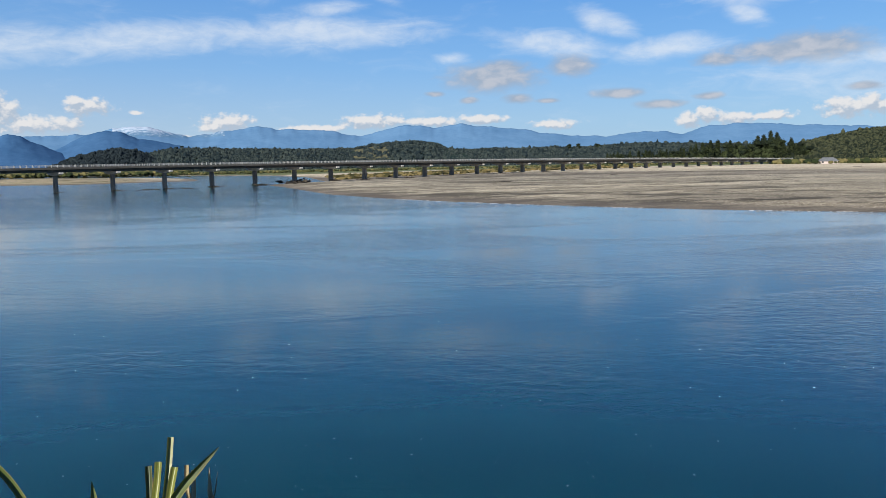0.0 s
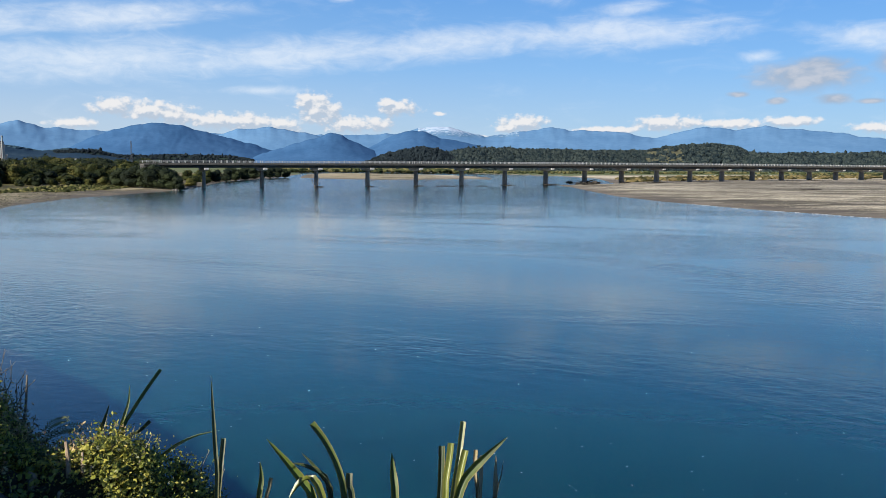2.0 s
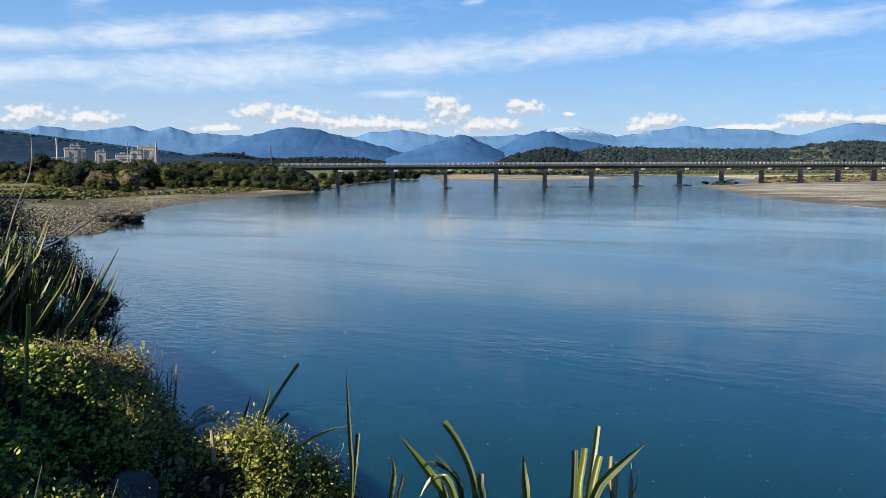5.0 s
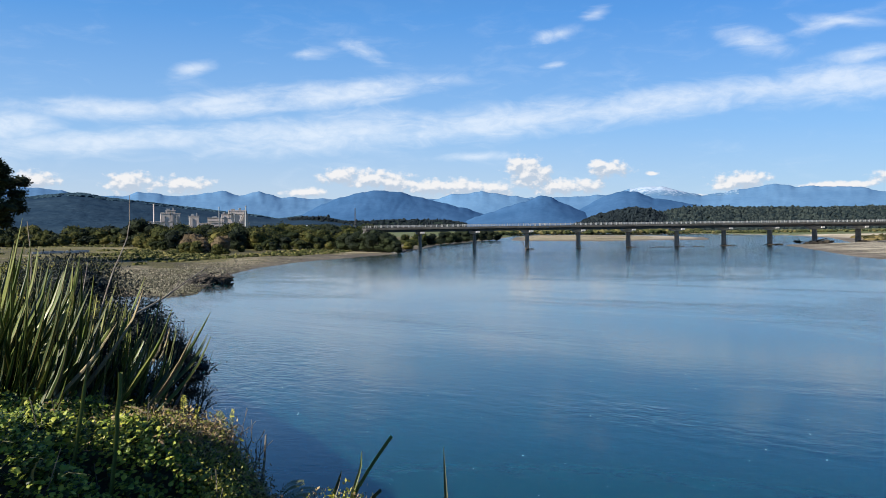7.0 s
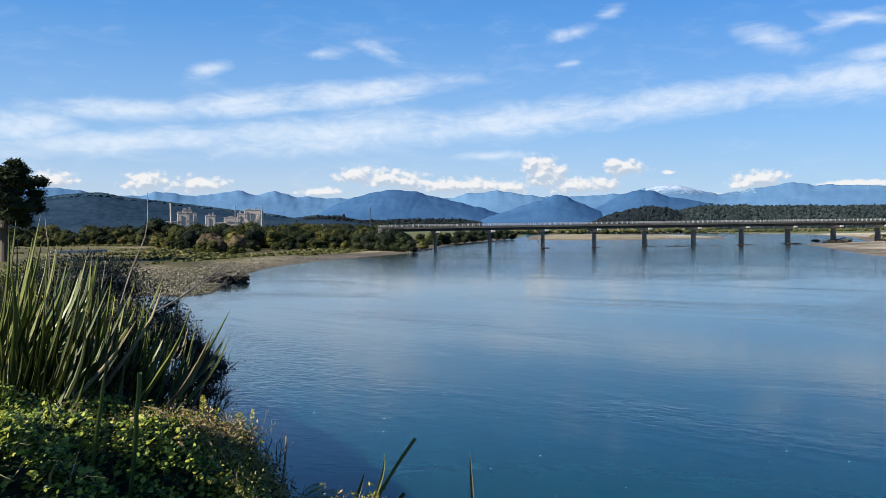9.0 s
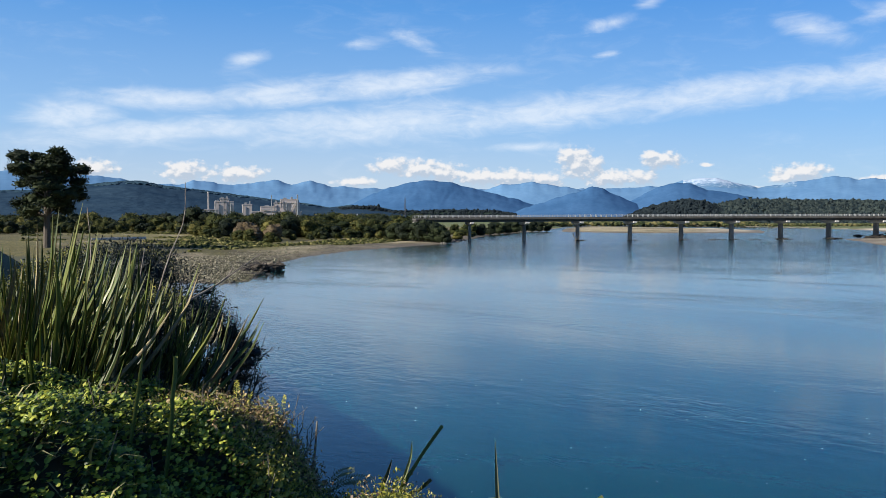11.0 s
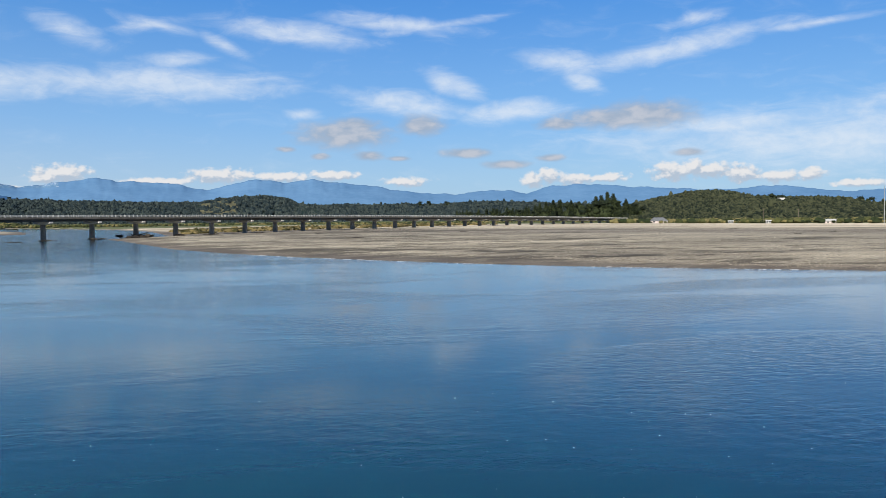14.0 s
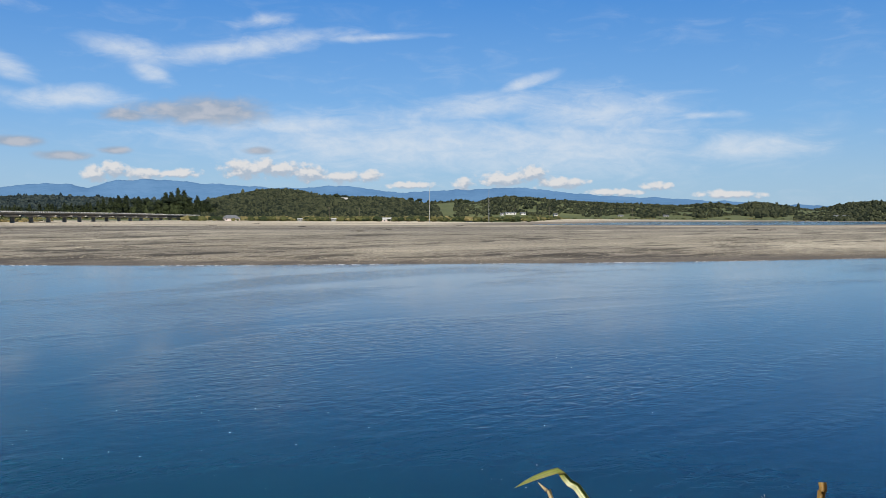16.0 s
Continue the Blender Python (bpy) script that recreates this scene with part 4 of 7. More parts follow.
# ---- woods on the hills ----
def hill_top(profile, far, front, az, u, base_el=-0.1):
    el = np.interp(az, [p[0] for p in profile], [p[1] for p in profile])
    top, foot = EYE + far * np.tan(np.radians(el)), EYE + front * math.tan(radians(base_el)) - 6
    d = front + (far - front) * u
    return np.sin(np.radians(az)) * d, np.cos(np.radians(az)) * d, foot + (top - foot) * u ** 0.9


def woods():
    rng = np.random.default_rng(21)
    for key, n, size in (("plain", 1500, 5.0), ("mound", 2200, 3.9), ("ridge", 15000, 4.3), ("knob", 11000, 2.9), ("downs", 9500, 3.2)):
        prof, far, front = HILLS[key]
        az = rng.uniform(prof[0][0], prof[-1][0], n)
        u = np.where(rng.uniform(size=n) < 0.3, rng.uniform(0.93, 1.0, n), rng.uniform(0.0, 1.0, n))
        if key == "downs":
            thick = fractal(az * 0.9, u * 6, 3.0, 3)
            keep = (thick > -0.75) | (u > 0.93)
            keep &= ~((az > 34) & (az < 37.6) & (u > 0.12) & (u < 0.98))
            keep &= ~((az > 38.5) & (az < 60) & (u < 0.2 + 0.08 * np.sin(az * 1.7)))
            az, u = az[keep], u[keep]
        if key == "ridge":
            keep = ~((az > -8.9) & (az < -6.6) & (u > 0.3) & (u < 0.93) & (fractal(az * 3, u * 9, 2, 3) > 0.1))
            az, u = az[keep], u[keep]
        x, y, z = hill_top(prof, far, front, az, u)
        m = len(x)
        s = size * rng.uniform(0.55, 1.15, m) * (1 + 0.5 * (rng.uniform(size=m) < 0.08))
        sizes = np.stack([s * 0.75, s * 0.75, s * rng.uniform(0.5, 0.8, m)], 1)
        low = clumps(np.stack([x, y, z + s * 0.25], 1), sizes, rng, ICO1, 0.16)
        top = clumps(np.stack([x + rng.normal(0, 1.2, m), y + rng.normal(0, 1.2, m), z + s * 0.65], 1), sizes * 0.6, rng, ICO1, 0.2)
        crest = rng.uniform(size=m) < 0.05
        k = int(crest.sum())
        tall = s[crest] * rng.uniform(0.7, 1.3, k)
        spires = clumps(np.stack([x[crest], y[crest], z[crest] + s[crest] * 0.7], 1), np.stack([tall * 0.38, tall * 0.38, tall * 0.75], 1), rng, ICO1, 0.3)
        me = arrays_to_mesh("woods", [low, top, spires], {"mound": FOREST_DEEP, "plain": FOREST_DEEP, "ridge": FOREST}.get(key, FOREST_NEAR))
        tagged(new("woods", me), {"plain": "dark flat belt of distant forest", "mound": "dense dark bush on a mound", "ridge": "dense native bush over a long ridge", "knob": "dense green bush on a hill", "downs": "scattered trees and shelter belts on downs"}[key], "forest", kind="stuff")


woods()
# blue of distant haze is mixed into the leaf colour
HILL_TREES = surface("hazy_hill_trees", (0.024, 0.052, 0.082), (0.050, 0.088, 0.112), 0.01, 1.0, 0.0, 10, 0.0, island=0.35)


def hazy_woods():
    """Bush along the top of the hill behind the factory."""
    rng = np.random.default_rng(22)
    n = 5000
    az = rng.uniform(-76, -43.5, n)
    u = rng.uniform(0.88, 1.0, n)
    thick = fractal(az * 0.7, u * 5, 5.0, 4)
    keep = (thick > -0.2) & (u > 0.9) | (u > 0.97)
    az, u = az[keep], u[keep]
    x, y, z = hill_top(BEHIND, 2500, 1500, az, u)
    s = rng.uniform(3.0, 8.0, len(x))
    v, f = clumps(np.stack([x, y, z - s * 0.1], 1), np.stack([s * 1.4, s * 1.4, s * 0.5], 1), rng, ICO1, 0.14)
    tagged(new("woods", arrays_to_mesh("woods", [(v, f)], HILL_TREES)), "bush along the top of a hill, tinted blue for haze", "forest", kind="stuff")


hazy_woods()


def clearing():
    prof, far, front = HILLS["ridge"]
    verts, faces = [], []
    n = 14
    for i in range(n):
        for j in range(n):
            az = -9.0 + 2.5 * i / (n - 1) + 0.15 * math.sin(j * 1.7)
            u = 0.28 + 0.66 * j / (n - 1) + 0.03 * math.sin(i * 2.1)
            x, y, z = hill_top(prof, far, front, np.array(az), np.array(u))
            verts.append((float(x), float(y), float(z) + 1.6 + 0.6 * math.sin(i * 1.3 + j)))
    faces = [(i * n + j, (i + 1) * n + j, (i + 1) * n + j + 1, i * n + j + 1) for i in range(n - 1) for j in range(n - 1)]
    ob = mesh_object("clearing", verts, faces, surface("cleared_slope", (0.05, 0.055, 0.024), (0.13, 0.12, 0.055), 0.03, 0.95, 0.3, 10, third=(0.36, 0.31, 0.23)), smooth=True)
    tagged(ob, "cleared yellow-green slope with bare earth on the knoll", "clearing", kind="structure")


clearing()


def conifer_parts(rng, n, material):
    """A tall narrow conifer one metre high: trunk with whorled limbs and drooping sprays."""
    pts, out = [], []
    for _ in range(n):
        h = rng.uniform(0.12, 1.0)
        r = 0.19 * (1 - h) ** 0.7 * (0.6 + 0.5 * math.sin(h * 38) ** 2) + 0.01
        a, k = rng.uniform(0, 6.28), rng.uniform(0.45, 1.08)
        pts.append((math.cos(a) * r * k, math.sin(a) * r * k, h - 0.03 * k))
        out.append((math.cos(a), math.sin(a), -0.25))
    pieces = [leaves(np.array(pts), 0.03, rng, np.array(out), 2.0)]
    hs = np.linspace(0.15, 0.9, 9)
    rr = 0.15 * (1 - hs) ** 0.7
    pieces.append(clumps(np.stack([0 * hs, 0 * hs, hs], 1), np.stack([rr, rr, 0 * hs + 0.07], 1), rng, ICO1, 0.2))
    crown = arrays_to_mesh("crown", pieces, material)
    bm = bmesh.new()
    tube(bm, (0, 0, -0.03), (0, 0, 0.95), 0.018, 0.003, 6)
    trunk = bpy.data.meshes.new("trunk")
    bm.to_mesh(trunk)
    bm.free()
    trunk.materials.append(BARK)
    return crown, trunk


def pine_belt():
    rng = np.random.default_rng(31)
    kinds = [conifer_parts(rng, 700, LEAF_DARK) for _ in range(2)] + [bush_parts(rng, 1.0, 0.55, 700, 0.035, LEAF_DARK) for _ in range(2)]
    for i in range(105):
        az = rng.uniform(8.5, 21.3)
        top = np.interp(az, [8.5, 13.5, 14.7, 17.4, 18.8, 20.2, 21.3], [0.55, 0.8, 1.15, 1.3, 1.5, 1.25, 0.9])
        d = rng.uniform(850, 930)
        p = polar(az, d)
        z = height_at(p.x, p.y)
        tall = (7.06 + d * math.tan(radians(float(top))) - z) * (rng.uniform(0.72, 1.0) if i % 3 else rng.uniform(0.95, 1.03))
        plant("pine_tree", kinds[i % 4], (p.x, p.y, z - 0.3), tall, i * 1.3, "tall dark conifer in a belt behind the bridge end", "tree", "conifer belt")
    for az, el, d in ((6.0, 1.3, 1650), (6.6, 1.33, 1660), (7.9, 1.3, 1640), (18.9, 1.72, 900), (19.3, 1.62, 905), (29.2, 1.62, 1080), (29.6, 1.5, 1075), (30.0, 1.52, 1085), (34.5, 1.35, 1120), (35.0, 1.3, 1115), (38.0, 1.22, 1320), (38.5, 1.18, 1325), (47.3, 1.05, 1340), (57.6, 1.02, 1340), (54.3, 0.85, 1335), (55.2, 0.9, 1330)):
        p = polar(az, d)
        base = 3.0 if d < 1000 else 7 + d * math.tan(radians(el)) - 24
        tall = 7.06 + d * math.tan(radians(el)) - base
        plant("tree", kinds[2 + int(az) % 2] if d > 1000 else kinds[int(az * 3) % 2], (p.x, p.y, base), tall, az, "lone dark tree standing above the bush", "tree", "skyline trees")


pine_belt()


def far_scrub():
    """Low scrub, rough grass and drift along the far bank and beside the upstream channel."""
    rng = np.random.default_rng(41)
    pts, sz = [], []
    for i in range(4200):
        az = rng.uniform(-22, 68)
        d = rng.uniform(690, 840) if az > 19 else rng.uniform(800, 900)
        if az < 10:
            d = rng.uniform(760, 960)
        if az > 42:
            d += 330 * float(ease(np.array(az), 42, 46))
        h = rng.uniform(0.5, 1.5) + (1.6 if rng.uniform() < 0.25 and 19 < az < 45 else 0)
        if az > 45:
            h *= 0.75
        pts.append((math.sin(radians(az)) * d, math.cos(radians(az)) * d, 1.8 + h * 0.35))
        sz.append((h * 1.2, h * 1.2, h * 0.8))
    for i in range(900):
        az = rng.uniform(-36, -20)
        d = rng.uniform(880, 1050)
        h = rng.uniform(1.0, 3.0)
        pts.append((math.sin(radians(az)) * d, math.cos(radians(az)) * d, 2.0 + h * 0.35))
        sz.append((h * 1.3, h * 1.3, h * 0.8))
    me = arrays_to_mesh("scrub", [clumps(np.array(pts), np.array(sz), rng, ICO2, 0.2)], surface("far_scrub", (0.022, 0.032, 0.014), (0.075, 0.08, 0.03), 0.02, 0.95, 0, 10, 0.1, island=0.7, third=(0.17, 0.145, 0.065)))
    tagged(new("scrub", me), "low green scrub along the far gravel bank", "scrub", kind="stuff")
    pts, sz = [], []
    for i in range(1500):
        s = rng.uniform(170, 560)
        p = B_FOOT + B_WAY * s + B_SIDE * -rng.uniform(26, 120)
        if height_at(p.x, p.y) < 0.4:
            continue
        h = rng.uniform(0.4, 1.5)
        pts.append((p.x, p.y, height_at(p.x, p.y) + h * 0.2))
        sz.append((h * 1.6, h * 1.6, h * 0.7))
    me = arrays_to_mesh("tussock", [clumps(np.array(pts), np.array(sz), rng, ICO1, 0.35)], surface("tussock", (0.04, 0.04, 0.016), (0.17, 0.135, 0.06), 0.05, 0.95, 0, 10, 0.1, island=0.7))
    tagged(new("tussock", me), "yellow-brown tussock and low scrub behind the bridge", "grass", kind="stuff")


far_scrub()


# ---- stones and driftwood ----
def stones():
    rng = np.random.default_rng(51)
    pts, sz = [], []
    n = 42000
    az = rng.uniform(-14, 66, n)
    shore = np.interp(az, [-14, -2, 9, 20, 30, 40, 50, 60, 66], [240, 154, 137, 121, 115, 118, 127, 143, 153])
    d = shore + rng.gamma(1.2, 24, n) + 1.5
    x, y = np.sin(np.radians(az)) * d, np.cos(np.radians(az)) * d
    band = fractal((x * 0.85 - y * 0.53) * 0.02, (x * 0.53 + y * 0.85) * 0.16, 2.5, 4)
    keep = band + rng.normal(0, 0.35, n) > 0.15
    x, y = x[keep], y[keep]
    z, zone = land_height(x, y)
    ok = z > 0.12
    x, y, z = x[ok], y[ok], z[ok]
    s = rng.gamma(2.0, 0.022, len(x)) + 0.03
    v, f = clumps(np.stack([x, y, z + s * 0.2], 1), np.stack([s, s, s * 0.6], 1), rng, (np.array([(1, 0, 0), (0, 1, 0), (-1, 0, 0), (0, -1, 0), (0, 0, 1.0)]), np.array([(0, 1, 4), (1, 2, 4), (2, 3, 4), (3, 0, 4)])), 0.25)
    me = arrays_to_mesh("river_stones", [(v, f)], surface("pale_stone", (0.16, 0.135, 0.10), (0.32, 0.28, 0.21), 0.4, 0.85, 0, 8, island=0.8, third=(0.46, 0.41, 0.32)))
    tagged(new("river_stones", me), "pale rounded stones strewn over the gravel bar", "stones", kind="stuff")


stones()


PYRAMID = (np.array([(1, 0, 0), (0, 1, 0), (-1, 0, 0), (0, -1, 0), (0, 0, 1.0)]), np.array([(0, 1, 4), (1, 2, 4), (2, 3, 4), (3, 0, 4)]))


def spit_stones():
    """Cobbles over the tip of the weedy spit."""
    rng = np.random.default_rng(53)
    n = 26000
    az, d = rng.uniform(-64, -46, n), 88 + rng.gamma(1.6, 26, n)
    x, y = np.sin(np.radians(az)) * d, np.cos(np.radians(az)) * d
    z, zone = land_height(x, y)
    ok = (z > 0.02) & (zone == 4)
    x, y, z = x[ok], y[ok], z[ok]
    s = rng.gamma(2.0, 0.04, len(x)) + 0.05
    me = arrays_to_mesh("cobbles", [clumps(np.stack([x, y, z + s * 0.1], 1), np.stack([s, s, s * 0.7], 1), rng, PYRAMID, 0.25)], surface("mossy_cobble", (0.055, 0.052, 0.030), (0.145, 0.135, 0.085), 0.3, 0.9, 0, 8, island=0.9, third=(0.27, 0.245, 0.175)))
    tagged(new("cobbles", me), "mossy brown cobbles over the gravel spit", "stones", kind="stuff")


def bank_rocks():
    """Rocks tipped along the shore below the scrub, towards the bridge end."""
    rng = np.random.default_rng(54)
    grey = surface("grey_rock", (0.07, 0.066, 0.06), (0.22, 0.205, 0.185), 0.6, 0.9, 0.4, 8, vary=0.4)
    shape = []
    for k in range(4):
        bm = bmesh.new()
        bmesh.ops.create_icosphere(bm, subdivisions=1, radius=1)
        for v in bm.verts:
            v.co = Vector((v.co.x, v.co.y * 0.8, v.co.z * 0.6)) * rng.uniform(0.7, 1.15)
        me = bpy.data.meshes.new("rock")
        bm.to_mesh(me)
        bm.free()
        me.materials.append(grey)
        shape.append(me)
    line = [(-160, 185), (-172, 206), (-186, 228)]
    for i in range(64):
        u = rng.uniform(0, 1) ** 0.8 * 1.999
        (x0, y0), (x1, y1) = line[int(u)], line[int(u) + 1]
        k = u - int(u)
        x, y = x0 + (x1 - x0) * k - rng.uniform(-0.5, 2.5), y0 + (y1 - y0) * k + rng.uniform(-1, 1)
        ob = new("rock", shape[i % 4])
        r = rng.uniform(0.25, 0.75)
        ob.matrix_basis = Matrix.Translation((x, y, max(height_at(x, y), 0.0) + r * 0.2)) @ Matrix.Rotation(rng.uniform(0, 6.28), 4, "Z") @ Matrix.Scale(r, 4)
        tagged(ob, "rough grey rock on the shore below scrub", "rock", "rocks along the shore")


def shore_foam():
    """Thin broken line of foam where the river laps at the gravel bar."""
    rng = np.random.default_rng(55)
    pts, sz = [], []
    for (x0, y0), (x1, y1) in zip(BAR[2:13], BAR[3:14]):
        long = math.hypot(x1 - x0, y1 - y0)
        for _ in range(int(long * 9)):
            k = rng.uniform(0, 1)
            x, y = x0 + (x1 - x0) * k, y0 + (y1 - y0) * k
            if math.sin(x * 0.35) + math.sin(x * 0.13 + 1) + rng.normal(0, 0.4) < 0.0:
                continue
            nx, ny = (y1 - y0) / long, -(x1 - x0) / long
            out = rng.uniform(-2.6, 0.6)
            x, y = x + nx * out, y + ny * out
            if -0.35 < height_at(x, y) < 0.04:
                r = rng.uniform(0.06, 0.22)
                pts.append((x, y, 0.004))
                sz.append((r * 1.6, r, 0.02))
    me = arrays_to_mesh("shore_foam", [clumps(np.array(pts), np.array(sz), rng, PYRAMID, 0.2)], surface("foam", (0.55, 0.56, 0.57), (0.8, 0.8, 0.8), 2.0, 0.6, 0, 6))
    tagged(new("shore_foam", me), "thin white line of foam along the gravel shore", "foam", kind="stuff")


spit_stones()
bank_rocks()
shore_foam()
DRIFT = surface("wet_driftwood", (0.014, 0.012, 0.010), (0.06, 0.05, 0.038), 2.0, 0.8, 0.4, 8, island=0.5, vary=0.2)
DRIFT_PALE = surface("bleached_driftwood", (0.10, 0.082, 0.064), (0.24, 0.205, 0.165), 2.0, 0.85, 0.4, 8, island=0.4)


def sweep(bm, line, radii, sides=6):
    """One closed tube along a line of points."""
    rings = []
    for i, c in enumerate(line):
        t = (line[min(i + 1, len(line) - 1)] - line[max(i - 1, 0)]).normalized()
        a = t.cross(Vector((0.31, 0.17, 0.93)) if abs(t.z) < 0.9 else Vector((1, 0.1, 0))).normalized()
        b = t.cross(a)
        rings.append([bm.verts.new(c + (a * math.cos(q) + b * math.sin(q)) * radii[i]) for q in [2 * math.pi * k / sides for k in range(sides)]])
    for r0, r1 in zip(rings, rings[1:]):
        for k in range(sides):
            bm.faces.new((r0[k], r0[(k + 1) % sides], r1[(k + 1) % sides], r1[k]))
    bm.faces.new(rings[0][::-1])
    bm.faces.new(rings[-1])


def log_mesh(bm, a, b, r, rng):
    a, b = Vector(a), Vector(b)
    n = 5
    pts = [a.lerp(b, i / n) + Vector(rng.normal(0, r * 0.5, 3)) for i in range(n + 1)]
    sweep(bm, pts, [r * (1 - 0.12 * i) for i in range(n + 1)])


def drift_pile(at, width, height, logs, rng, label, pale=True):
    thing = tagged(new("driftwood_pile"), label, "driftwood")
    z = max(height_at(at[0], at[1]), 0.0)
    thing.location = (at[0], at[1], z - 0.08)
    base = np.column_stack([rng.normal(0, 0.3, (26, 2)) * width, rng.uniform(-0.05, 0.45, 26) * height])
    me = arrays_to_mesh("root_mass", [clumps(base, np.column_stack([np.full(26, 0.16 * width), np.full(26, 0.16 * width), np.full(26, 0.28 * height)]), rng, ICO2, 0.3)], DRIFT)
    ob = tagged(new("root_mass", me), "dark tangled roots and mud", kind="stuff")
    ob.parent = thing
    for i in range(logs):
        wood = DRIFT if i % 3 or not pale else DRIFT_PALE
        c = Vector((rng.normal(0, 0.3) * width, rng.normal(0, 0.3) * width, rng.uniform(0.2, 0.7) * height))
        a = rng.uniform(0, 6.28)
        w = Vector((math.cos(a), math.sin(a), rng.uniform(-0.2, 0.5))) * width * rng.uniform(0.18, 0.5)
        bm = bmesh.new()
        log_mesh(bm, c - w, c + w, rng.uniform(0.015, 0.035) * width, rng)
        part("log", bm, wood, thing)


rng_drift = np.random.default_rng(61)
drift_pile((-94.5, 70.5), 4.2, 1.6, 26, rng_drift, "tangled pile of dark driftwood at the gravel spit")
drift_pile((-89.0, 65.5), 2.2, 0.4, 7, rng_drift, "few low driftwood sticks lying at the water's edge")
for k, w, h in ((9, 9.0, 1.7), (10, 5.0, 1.2), (7, 4.0, 0.7), (8, 4.5, 0.8), (11, 4.5, 0.7), (5, 3.0, 0.5), (6, 2.6, 0.4), (4, 2.5, 0.4), (16, 4.0, 0.7), (18, 3.0, 0.5), (3, 3.0, 0.5)):
    q = B_FOOT + B_WAY * (B_START + k * SPAN) + B_SIDE * 2.2
    drift_pile((q.x, q.y), w * 0.8, h * 1.1, 6, rng_drift, "dark heap of driftwood caught against a bridge pier", False)
for s, off, w in ((138, 6, 6.0), (150, 9, 4.0), (128, 3, 4.0), (196, 14, 5.0), (232, 10, 5.5), (262, 8, 4.0)):
    q = B_FOOT + B_WAY * s + B_SIDE * off
    drift_pile((q.x, q.y), w * 0.7, 0.5, 4, rng_drift, "low snag of dark driftwood in the shallows", False)
for az, d, w in ((1.5, 250, 3.0), (9.0, 330, 2.4), (21, 420, 3.0), (27, 390, 2.6), (33, 300, 2.2), (38, 470, 3.5), (31, 260, 1.6), (58, 330, 6.0), (-1, 330, 2.2), (14, 380, 2.0), (24, 520, 3.0)):
    q = polar(az, d)
    drift_pile((q.x, q.y), w, 0.35, 5, rng_drift, "stranded driftwood lying on the gravel bar")


def snag_branch():
    """A bare branch that leans out of the water beside a pier."""
    q = B_FOOT + B_WAY * (B_START + 3 * SPAN) + B_SIDE * 3.5 - B_WAY * 1.5
    bm = bmesh.new()
    for a, b, r in (((0, 0, -0.5), (-1.8, 0.4, 2.6), 0.16), ((-1.0, 0.2, 1.2), (-2.6, 0.0, 4.0), 0.09), ((-0.4, 0, 0.2), (1.6, 0.5, 1.4), 0.1), ((0.6, 0.2, 0.7), (1.4, 0.1, 3.4), 0.06), ((-1.4, 0.3, 2.0), (-0.6, 0.5, 3.6), 0.05)):
        log_mesh(bm, a, b, r, rng_drift)
    ob = part("stranded_branch", bm, DRIFT_PALE)
    ob.location = (q.x, q.y, 0)
    tagged(ob, "bare forked branch leaning out of the shallows", "driftwood")


snag_branch()


# ---- factory, masts and houses ----
CREAM = surface("cream_cladding", (0.40, 0.345, 0.33), (0.56, 0.49, 0.47), 0.05, 0.7, 0.1, 20, vary=0.2)
PALE = surface("pale_paint", (0.36, 0.36, 0.345), (0.52, 0.52, 0.50), 0.1, 0.6, 0.05, 20)
SLATE = surface("grey_roof", (0.09, 0.10, 0.11), (0.18, 0.19, 0.20), 0.5, 0.7, 0.2, 10)
STEEL = surface("grey_steel", (0.22, 0.23, 0.24), (0.38, 0.39, 0.40), 1.0, 0.5, 0.1, 10, metal=0.3)
DARK_STEEL = surface("dark_steel", (0.03, 0.035, 0.045), (0.07, 0.078, 0.09), 1.0, 0.6, 0.1, 10)
GLASS = surface("dark_window", (0.02, 0.025, 0.03), (0.05, 0.06, 0.07), 1.0, 0.15, 0.0, 5, spec=0.5)


